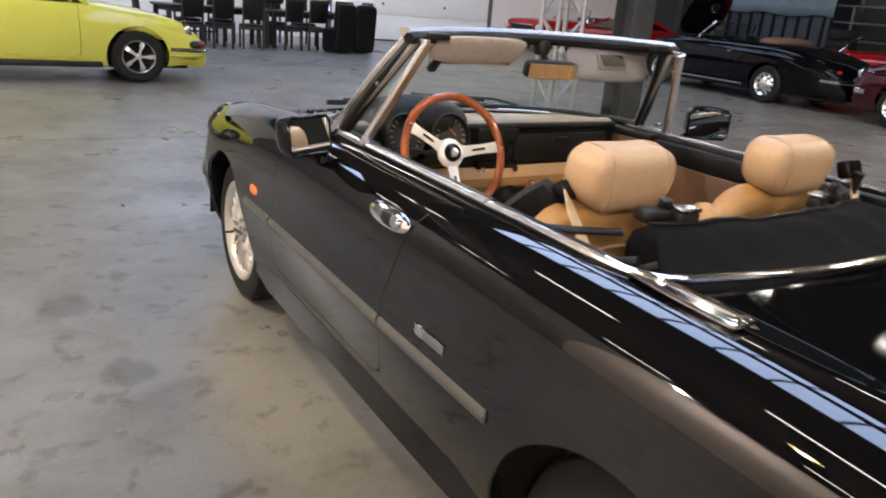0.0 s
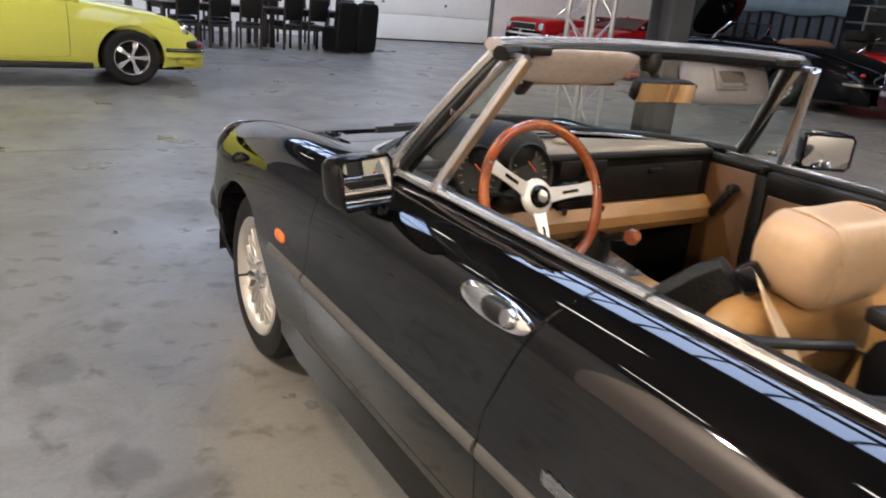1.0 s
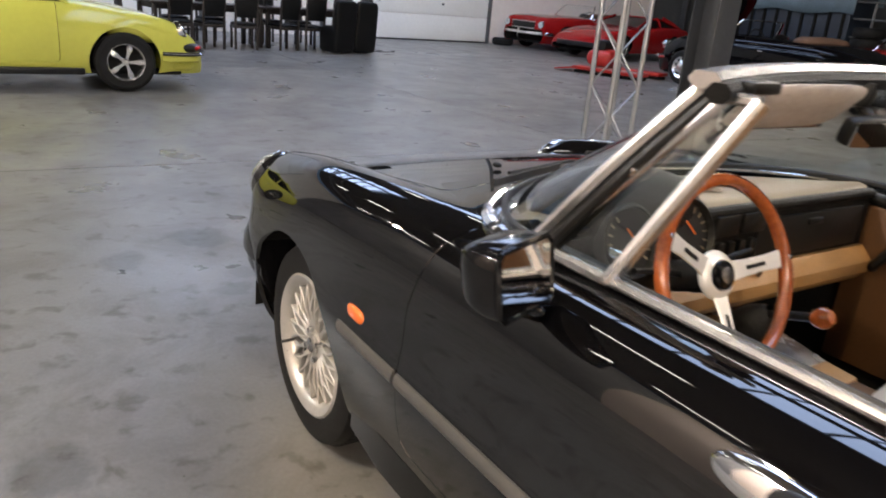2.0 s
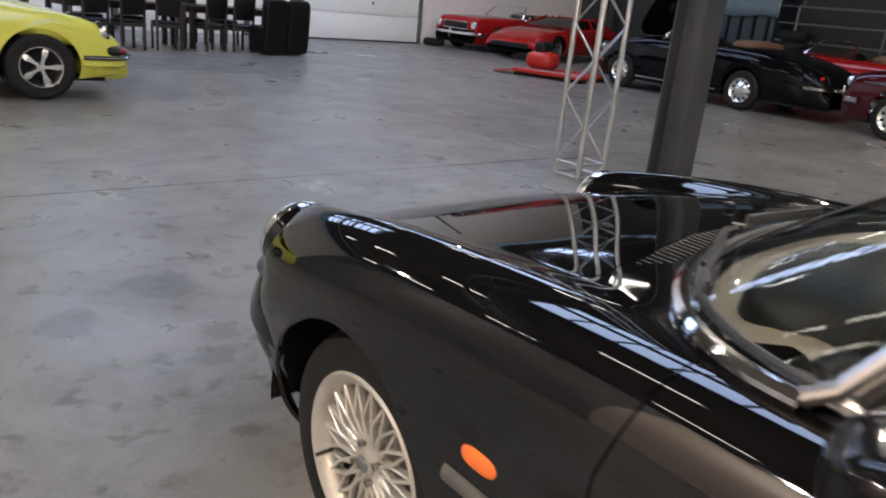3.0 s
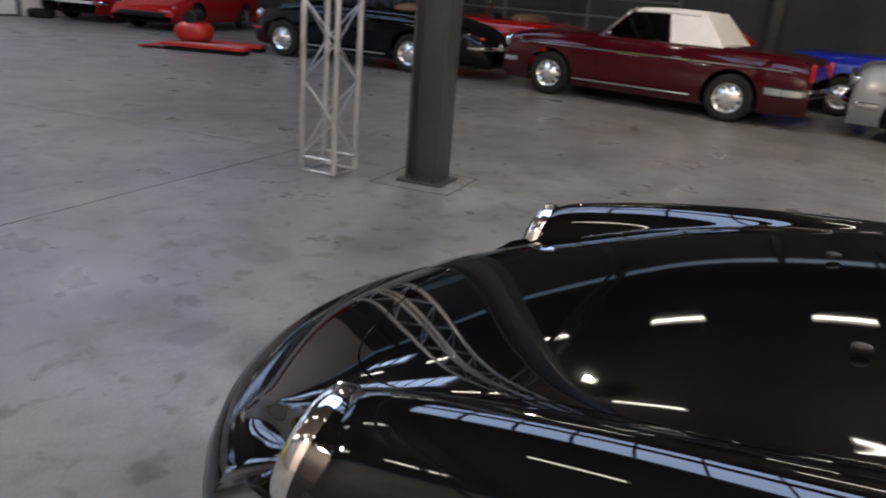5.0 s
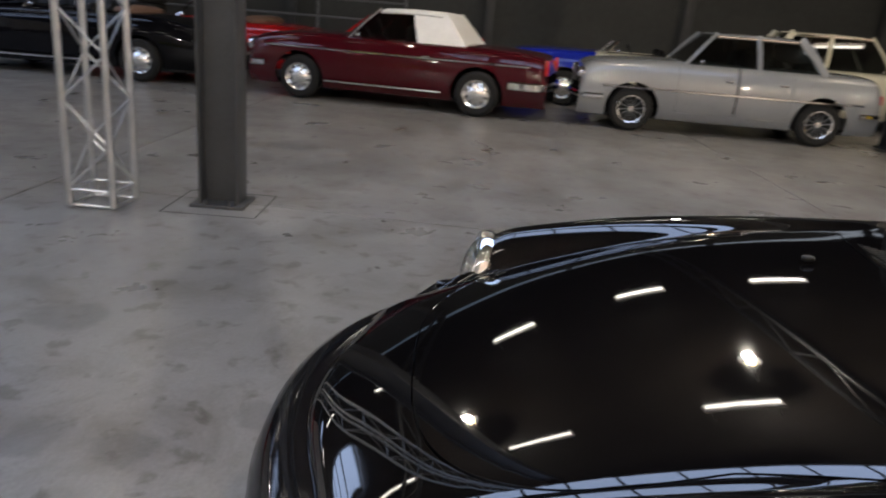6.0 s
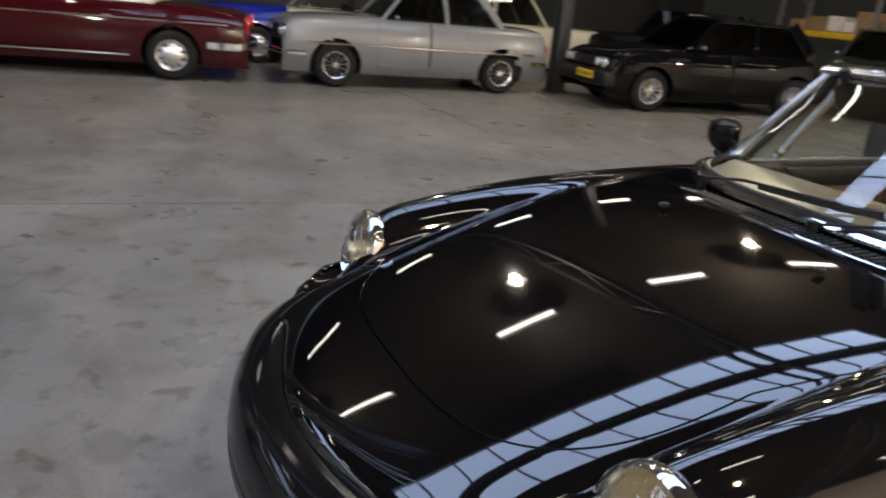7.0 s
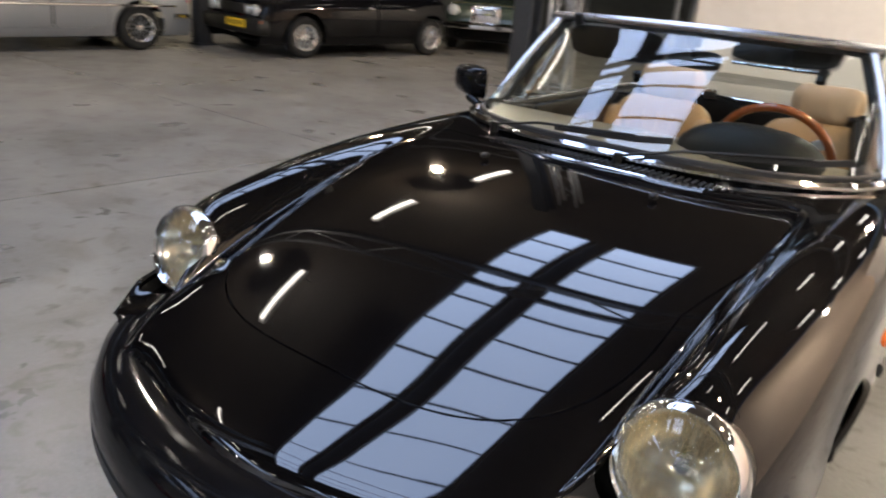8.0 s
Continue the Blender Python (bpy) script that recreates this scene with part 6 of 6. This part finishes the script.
for s in (-1, 1):
    round_lamp(sc, s * 0.60, 1.965, 0.72, 0.075)
    round_lamp(sc, s * 0.42, 1.975, 0.70, 0.06)
    part("tail_lamp", box(0.14, 0.04, 0.12, pose(s * 0.60, -2.02, 0.68), 0.01), REDLENS, sc)
part("grille", box(0.62, 0.03, 0.20, pose(0, 1.985, 0.68), 0.02), PLASTIC, sc)
part("quarter_bubble", pillow(1.16, 0.34, 0.30, pose(0, -1.0, 1.20), p=3), SILVER, sc)

# black open classic with its lid up
T = ((-2.68, 0.46, 0.62), (-2.5, 0.68, 0.78), (-2.1, 0.85, 0.90), (-1.3, 0.98, 0.98), (-0.4, 1.0, 1.0), (0.6, 0.99, 1.0), (1.3, 0.93, 0.97), (1.8, 0.78, 0.88), (2.05, 0.55, 0.74))
bc = parked_car("black rounded open classic car with its front lid raised", pose(10.94, 7.86, 0, 0, 0, -3), BLACKP, T, 0.83, 1.30, -1.30, 0.32, 0.37, "hubcap", ("open", 0.50, 0.25, -0.9, -1.0, 0.97, 1.28), ((-0.55, 0.42),), (0.10,))
bumper(bc, -2.72, 0.80, 0.52, CHROME, h=0.06)
bumper(bc, 2.1, 0.78, 0.48, CHROME, h=0.06)
part("raised_lid", pillow(1.15, 0.95, 0.07, pose(0, 1.05, 1.42, -62), p=3), BLACKP, bc, "raised black front lid")
for s in (-1, 1):
    part("bumper_guard", pillow(0.05, 0.06, 0.16, pose(s * 0.35, -2.76, 0.54), p=3), CHROME, bc)
    part("tail_lamp", pillow(0.10, 0.06, 0.06, pose(s * 0.55, -2.50, 0.66), p=2), REDLENS, bc)
    round_lamp(bc, s * 0.58, 1.95, 0.70, 0.085)

# black hatchback with a yellow plate
T = ((-1.62, 0.55, 0.94), (-1.58, 0.84, 0.96), (-1.45, 0.90, 0.97), (-0.8, 0.90, 1.0), (0.6, 0.90, 1.0), (1.3, 0.86, 0.98), (1.82, 0.78, 0.96), (1.92, 0.68, 0.95), (1.95, 0.52, 0.94))
hb = parked_car("black five-door hatchback with a yellow plate and amber side lamp", pose(7.86, -6.17, 0, 0, 0, -8.6), BLACKP, T, 0.81, 1.235, -1.235, 0.295, 0.35, "lattice", ("hatch", 0.72, 0.12, -1.15, -1.50, 0.90, 1.36), ((-0.85, -0.08), (-0.05, 0.78)), (0.0,))
part("front_bumper", box(1.58, 0.2, 0.22, pose(0, 1.92, 0.42), 0.05), PLASTIC, hb)
part("number_plate", box(0.50, 0.012, 0.11, pose(-0.2, 2.028, 0.45), 0.003), PLATE, hb, "yellow plate with dark bars")
for k in range(6):
    part("plate_bar", box(0.035, 0.004, 0.06, pose(-0.40 + k * 0.075, 2.036, 0.45)), PLASTIC, hb)
for s in (-1, 1):
    part("turn_lamp", box(0.10, 0.14, 0.075, pose(s * 0.72, 1.93, 0.47, 0, 0, -s * 20), 0.012), AMBER, hb)
    round_lamp(hb, s * 0.60, 1.935, 0.64, 0.07)
    round_lamp(hb, s * 0.42, 1.945, 0.64, 0.06)
part("grille", box(0.7, 0.03, 0.13, pose(0, 1.955, 0.64), 0.01), PLASTIC, hb)

# red cars at the far end and behind
TR = ((-2.2, 0.60, 0.92), (-2.1, 0.86, 0.95), (-1.2, 0.93, 1.0), (0.3, 0.93, 1.0), (1.3, 0.92, 0.98), (2.1, 0.88, 0.96), (2.22, 0.78, 0.94), (2.25, 0.55, 0.93))
r1 = parked_car("red open-top coupe with a wide chrome grille", pose(14.25, 16.6, 0, 0, 0, 95), RED, TR, 0.87, 1.37, -1.37, 0.32, 0.37, "hubcap", ("open", 0.35, 0.05, -1.0, -1.1, 0.93, 1.27), ((-0.8, 0.3),), (0.0,))
bumper(r1, 2.3, 0.87, 0.45, CHROME, h=0.08)
part("grille", box(0.9, 0.05, 0.18, pose(0, 2.245, 0.66), 0.02), PLASTIC, r1)
part("grille_frame", sweep([(x, 2.27, z) for x, z in ((-0.46, 0.57), (0.46, 0.57), (0.48, 0.75), (-0.48, 0.75))], slab(0.02, 0.02, 0.004), closed=True, up=(0, 1, 0.01)), CHROME, r1)
for s in (-1, 1):
    round_lamp(r1, s * 0.68, 2.25, 0.68, 0.085)
TW = ((-2.0, 0.60, 0.95), (-1.9, 0.86, 0.98), (-1.0, 0.90, 1.0), (0.2, 0.82, 1.0), (1.2, 0.76, 1.0), (1.8, 0.62, 0.96), (2.12, 0.46, 0.90), (2.16, 0.34, 0.88))
r2 = parked_car("low red wedge-shaped sports car", pose(14.0, 14.45, 0, 0, 0, 100), RED, TW, 0.86, 1.17, -1.17, 0.31, 0.36, "five", ("coupe", 0.55, -0.25, -0.85, -1.55, 0.86, 1.12), ((-0.55, 0.4),), (0.0,))
part("grille", box(1.2, 0.06, 0.12, pose(0, 2.14, 0.36), 0.02), PLASTIC, r2)
r3 = parked_car("bright red coupe standing behind the maroon convertible", pose(12.25, 3.0, 0, 0, 0, -14), RED, T, 0.80, 1.2, -1.2, 0.30, 0.35, "hubcap", ("coupe", 0.55, 0.0, -0.75, -1.55, 0.93, 1.34), ((-0.6, 0.5),), (0.0,))
r4 = parked_car("dark red open car with its cabin stripped", pose(13.3, 6.4, 0, 0, 0, -12), RED, TR, 0.80, 1.25, -1.25, 0.30, 0.35, "hubcap", ("open", 0.45, 0.2, -0.9, -1.0, 0.93, 1.22), ((-0.6, 0.4),), (0.0,))
b1 = parked_car("low cream open car with a blue bonnet", pose(12.1, -1.4, 0, 0, 0, -8), CREAMP, TR, 0.80, 1.25, -1.25, 0.30, 0.35, "hubcap", ("open", 0.6, 0.4, -0.9, -1.0, 0.93, 1.14), ((-0.8, 0.5),), (0.0,), "", BLUE, 0.75)
for s in (-1, 1):
    round_lamp(b1, s * 0.62, 2.24, 0.70, 0.085)
c1 = parked_car("cream saloon parked in the second row", pose(12.0, -5.0, 0, 0, 0, 172), CREAMP, TR, 0.82, 1.3, -1.3, 0.31, 0.36, "hubcap", ("sedan", 0.55, 0.15, -1.1, -1.5, 0.95, 1.52), ((-0.9, -0.1), (-0.08, 0.6)), (0.0,))
d1 = parked_car("black saloon parked in the second row", pose(11.2, -8.6, 0, 0, 0, -10), BLACKP, TR, 0.84, 1.3, -1.3, 0.31, 0.36, "lattice", ("sedan", 0.6, 0.15, -1.0, -1.5, 0.95, 1.45), ((-0.9, -0.1), (-0.08, 0.6)), (0.0,))
g1 = parked_car("dark green rounded classic saloon with chrome front", pose(7.7, -10.4, 0, 0, 0, 28), GREEN, T, 0.80, 1.25, -1.25, 0.32, 0.37, "hubcap", ("sedan", 0.5, 0.15, -0.8, -1.4, 0.93, 1.42), ((-0.75, -0.1), (-0.08, 0.55)), (0.5,))
bumper(g1, 2.05, 0.8, 0.46, CHROME)
for s in (-1, 1):
    round_lamp(g1, s * 0.58, 2.0, 0.72, 0.09)
part("grille", box(0.5, 0.05, 0.34, pose(0, 2.0, 0.66), 0.05), CHROME, g1)

# ---- far end: sectional doors, tables, lift ----
DARKWOOD = mat("dark_stained_wood", (0.022, 0.016, 0.013), 0.4, vary=0.3, scale=8, bump=0.1, bscale=60)
JACKPALE = mat("pale_red_plate", (0.40, 0.17, 0.16), 0.45, vary=0.3, scale=5, bump=0.1, bscale=60)
JACKRED = mat("red_enamel", (0.40, 0.018, 0.012), 0.35, vary=0.15, scale=8, bump=0.05, bscale=60)
RACKY = mat("yellow_rack_steel", (0.70, 0.44, 0.02), 0.4, vary=0.15, scale=6)
SCREENBLUE = glow("lit_screen", (0.35, 0.55, 1.0), 3.0)
CARTON = mat("brown_cardboard", (0.30, 0.20, 0.11), 0.85, vary=0.2, scale=4)


def sectional_door(name, x0, x1, h):
    d = thing(name, "white sectional overhead door with ribbed panels", "door", kind="structure")
    rows = 6
    for k in range(rows):
        part("door_panel", box(x1 - x0 - 0.06, 0.05, h / rows - 0.012, pose((x0 + x1) / 2, Y1 - 0.04, (k + 0.5) * h / rows), 0.008), DOORPANEL, d)
    for x in (x0, x1):
        part("guide_rail", box(0.10, 0.12, h + 0.1, pose(x, Y1 - 0.07, h / 2), 0.008), STEELGREY, d)
    part("floor_seal", box(x1 - x0, 0.06, 0.04, pose((x0 + x1) / 2, Y1 - 0.05, 0.022), 0.008), RUBBER, d)
    for x in (x0 + 1.6, x1 - 1.6):
        part("door_knob", lathe([(0, 0.05), (0.03, 0.04), (0.035, 0)], 14, pose(x, Y1 - 0.066, 1.0, 90)), STEELGREY, d)
    return d


sectional_door("door_1", 6.45, 11.65, 4.2)
sectional_door("door_2", -1.5, 3.4, 4.2)


def dark_table(m, L, w=0.9):
    t = thing("table", "long dark-stained wooden table", "table", "tables at the far end", m)
    part("tabletop", box(L, w, 0.045, pose(0, 0, 0.745), 0.008), DARKWOOD, t)
    part("apron", box(L - 0.2, w - 0.16, 0.09, pose(0, 0, 0.68), 0.004), DARKWOOD, t)
    for a in (-1, 1):
        for b in (-1, 1):
            part("leg", box(0.08, 0.08, 0.72, pose(a * (L / 2 - 0.09), b * (w / 2 - 0.09), 0.362), 0.006), DARKWOOD, t)
    return t


def dark_chair(m):
    t = thing("dining_chair", "dark high-backed dining chair", "chair", "chairs round the tables", m)
    part("seat", pillow(0.46, 0.46, 0.08, pose(0, 0, 0.455), p=5), VINYL, t)
    part("seat_frame", box(0.44, 0.44, 0.05, pose(0, 0, 0.405), 0.006), DARKWOOD, t)
    for a in (-1, 1):
        part("leg", box(0.042, 0.042, 0.40, pose(a * 0.195, 0.195, 0.201), 0.004), DARKWOOD, t)
        part("leg", sweep([(a * 0.195, -0.20, 0.002), (a * 0.195, -0.195, 0.42), (a * 0.195, -0.25, 1.02)], slab(0.042, 0.042, 0.006), up=(1, 0, 0)), DARKWOOD, t)
    part("backrest", box(0.40, 0.03, 0.42, pose(0, -0.235, 0.78, 6), 0.01), VINYL, t)
    part("top_rail", box(0.43, 0.04, 0.06, pose(0, -0.258, 1.01, 6), 0.01), DARKWOOD, t)
    return t


dark_table(pose(2.45, 14.03, 0, 0, 0, 8), 2.2)
dark_table(pose(4.6, 14.3, 0, 0, 0, 8), 2.2)
first = dark_chair(pose(1.82, 13.35, 0, 0, 0, 8))
for x, y, r in ((2.41, 13.42, 10), (3.08, 13.49, -6), (3.89, 13.58, 12), (4.47, 13.65, 5), (5.05, 13.74, 9), (2.09, 14.65, 186), (2.81, 14.74, 190), (4.07, 14.97, 184), (4.78, 15.06, 191), (5.73, 14.21, 96), (1.2, 13.94, -86)):
    copy_thing(first, pose(x, y, 0, 0, 0, r))
mon = thing("monitor", "dark computer screen standing on the table", "monitor", m=pose(3.75, 14.21, 0.768, 0, 0, 12))
part("screen", box(0.52, 0.03, 0.32, pose(0, 0, 0.28), 0.008), PLASTIC, mon)
part("stand", box(0.06, 0.05, 0.16, pose(0, 0.01, 0.08), 0.006), PLASTIC, mon)
part("foot", box(0.22, 0.16, 0.015, pose(0, 0, 0.008), 0.004), PLASTIC, mon)
lap = thing("laptop", "open laptop with a lit pale blue screen on the table", "laptop", m=pose(5.01, 14.3, 0.768, 0, 0, 10))
part("base", box(0.34, 0.23, 0.016, pose(0, 0, 0.009), 0.004), PLASTIC, lap)
part("lid", box(0.34, 0.01, 0.22, pose(0, 0.13, 0.125, -12), 0.003), PLASTIC, lap)
part("display", box(0.31, 0.003, 0.19, pose(0, 0.1225, 0.125, -12)), SCREENBLUE, lap, "lit screen", smooth=False)
cab = thing("cable", "thin black cable loop lying on the floor", "cable")
part("wire", tube([(5.95 + 0.28 * math.cos(a) + 0.05 * a, 13.9 + 0.18 * math.sin(a), 0.008) for a in np.linspace(0, 7, 40)], 0.007, 6), RUBBER, cab)

# chairs under black slip covers
def covered_chair(m):
    t = thing("covered_chair", "dining chair under a black slip cover", "chair", "covered chairs", m)
    part("seat_cover", pillow(0.52, 0.54, 0.50, pose(0, 0, 0.27), p=7, puff=6), VINYL, t)
    part("back_cover", pillow(0.50, 0.14, 0.98, pose(0, -0.22, 0.52, 4), p=6, puff=7), VINYL, t)
    return t


covered_chair(pose(4.83, 13.17, 0, 0, 0, 14))
covered_chair(pose(5.37, 13.31, 0, 0, 0, 8))

# red workshop lift
lift = thing("car_lift", "low red scissor lift with flat ramps on the floor", "vehicle lift", m=pose(9.8, 10.35, 0, 0, 0, 16))
for s in (-1, 1):
    part("platform", box(0.42, 1.5, 0.06, pose(s * 0.42, 0, 0.10), 0.01), JACKRED, lift)
    part("ramp", box(0.42, 0.45, 0.03, pose(s * 0.42, 0.94, 0.06, -9), 0.006), JACKRED, lift)
    part("base_frame", box(0.34, 1.45, 0.05, pose(s * 0.42, 0, 0.026), 0.006), UNDER, lift)
part("tread_plate", box(0.36, 1.1, 0.012, pose(-0.42, -0.15, 0.137), 0.004), JACKPALE, lift, "pale tread plate")
part("power_unit", pillow(0.58, 0.62, 0.38, pose(-0.1, 0.35, 0.31), p=3.4, puff=2.6), JACKRED, lift)
part("motor", cyl(0.12, 0.4, pose(-0.1, 0.35, 0.55, 0, 90, 0), 20, bevel=0.02), PLASTIC, lift)
ty = thing("spare_tyre", "black tyre lying on the floor by the wall", "tyre", m=pose(12.0, 17.3, 0.1))
part("tyre", lathe([(0.19, -0.09), (0.26, -0.1), (0.31, -0.05), (0.31, 0.05), (0.26, 0.1), (0.19, 0.09), (0.19, -0.09)], 28), TYRE, ty)

# steel racks with yellow beams, and a white partition
def rack(m, bays=2, h=3.0, bay=2.4):
    t = thing("pallet_rack", "grey pallet rack with yellow beams and mixed goods", "rack", "pallet racks", m)
    for k in range(bays + 1):
        for d in (0, 0.9):
            part("upright", box(0.09, 0.07, h, pose(k * bay, d, h / 2), 0.006), ALU, t)
        for z in np.arange(0.4, h - 0.4, 0.7):
            part("lattice_bar", tube([(k * bay, 0, z), (k * bay, 0.9, z + 0.6)], 0.015, 6), ALU, t)
    for k in range(bays):
        for z in (1.25, 2.45):
            for d in (0, 0.9):
                part("beam", box(bay - 0.1, 0.05, 0.12, pose((k + 0.5) * bay, d, z), 0.006), RACKY, t)
            part("shelf", box(bay - 0.1, 0.88, 0.03, pose((k + 0.5) * bay, 0.45, z + 0.076), 0.003), CARTON, t)
    return t


rack(pose(4.6, -13.0, 0), 3)
rng = random.Random(4)
tints = [CARTON, PLASTIC, GREEN, WALLWHITE, STEELGREY, RACKY]
for k in range(3):
    for z in (1.342, 2.542):
        x = 4.75 + k * 2.4
        while x < 4.6 + (k + 1) * 2.4 - 0.4:
            w, d, h = rng.uniform(0.25, 0.6), rng.uniform(0.3, 0.6), rng.uniform(0.15, 0.6)
            b = part("storage_box", box(w, d, h, pose(0, 0, h / 2), 0.012), rng.choice(tints), m=pose(x + w / 2, -12.55, z, 0, 0, rng.uniform(-6, 6)))
            tagged(b, "storage box on a rack shelf", "box", "boxes on the rack")
            x += w + 0.05
wall("wall_partition", -9.0, -11.5, 4.0, -11.5, 0, 3.4, WALLWHITE, "plain white partition wall", 0.1)

# rails and frames along the far side
rl = thing("guard_rail", "grey tubular guard rail along the far wall", "rail", m=pose(16.2, 3.0, 0))
for y in np.arange(0, 10.1, 2.0):
    part("post", cyl(0.03, 1.9, pose(0, y, 0.95), 10), STEELGREY, rl)
for z in (1.1, 1.5, 1.88):
    part("bar", tube([(0, 0, z), (0, 10, z)], 0.024, 8), STEELGREY, rl)
for k, y in enumerate(np.arange(Y0 + 2, Y1, 5.0)):
    column(X1 - 0.35, float(y), 0)

# blue steel container and a stack of tyres by the far wall
TARP = mat("grey_blue_tarpaulin", (0.11, 0.16, 0.20), 0.5, vary=0.25, scale=3, rvary=0.1, bump=0.3, bscale=14)
STEELBLUE = mat("blue_painted_steel", (0.011, 0.019, 0.034), 0.45, vary=0.25, scale=3, rvary=0.1, bump=0.08, bscale=40)
cont = thing("storage_container", "dark blue ribbed steel storage container", "container", m=pose(16.55, 11.0, 0))
part("body", box(1.0, 3.1, 1.95, pose(0, 0, 1.02), 0.02), STEELBLUE, cont)
for k in range(9):
    part("rib", box(0.05, 0.07, 1.8, pose(-0.52, -1.4 + k * 0.35, 1.02), 0.01), UNDER, cont)
part("top_rail", box(1.06, 3.16, 0.1, pose(0, 0, 2.05), 0.01), STEELBLUE, cont)
for y in (-1.3, 1.3):
    part("skid", box(0.9, 0.14, 0.05, pose(0, y, 0.025), 0.006), UNDER, cont)
for k in range(6):
    tyre = thing("stacked_tyre", "worn black tyre in a stack by the wall", "tyre", "tyre stack", m=pose(14.9 + 0.03 * math.sin(k * 2.1), 8.3 + 0.03 * math.cos(k * 1.7), 0.111 + 0.222 * k))
    part("tyre", lathe([(0.19, -0.09), (0.24, -0.11), (0.30, -0.10), (0.33, -0.05), (0.33, 0.05), (0.30, 0.10), (0.24, 0.11), (0.19, 0.09), (0.18, 0.0), (0.19, -0.09)], 28), TYRE, tyre)

# slack tarpaulin thrown over the container
tarp = thing("tarpaulin", "slack grey-blue tarpaulin over the steel container", "tarpaulin", m=pose(16.55, 11.0, 2.105))
drape = [(-0.60, -0.52), (-0.585, -0.30), (-0.575, -0.12), (-0.54, -0.01), (-0.40, 0.03), (0.0, 0.06), (0.40, 0.03), (0.54, -0.01), (0.57, -0.30)]
vs, fs = [], []
for i in range(41):
    y = -1.66 + 3.32 * i / 40
    for j, (x, z) in enumerate(drape):
        fold = 0.03 * noise.noise((y * 2.1, x * 1.5, 3.1)) + 0.012 * noise.noise((y * 7.0, z * 3.0, 1.4))
        edge = 0.10 * noise.noise((y * 1.3, 5.0, 0.2)) if j in (0, 8) else 0.0
        vs.append((x - abs(fold) - 0.008 if j < 4 else x + (abs(fold) if j > 6 else 0), y, z + edge + (abs(fold) if 3 < j < 7 else 0)))
for i in range(40):
    for j in range(8):
        fs.append((i * 9 + j, i * 9 + j + 1, (i + 1) * 9 + j + 1, (i + 1) * 9 + j))
mesh("sheet", vs, fs, TARP, tarp).modifiers.new("thick", "SOLIDIFY").thickness = 0.004
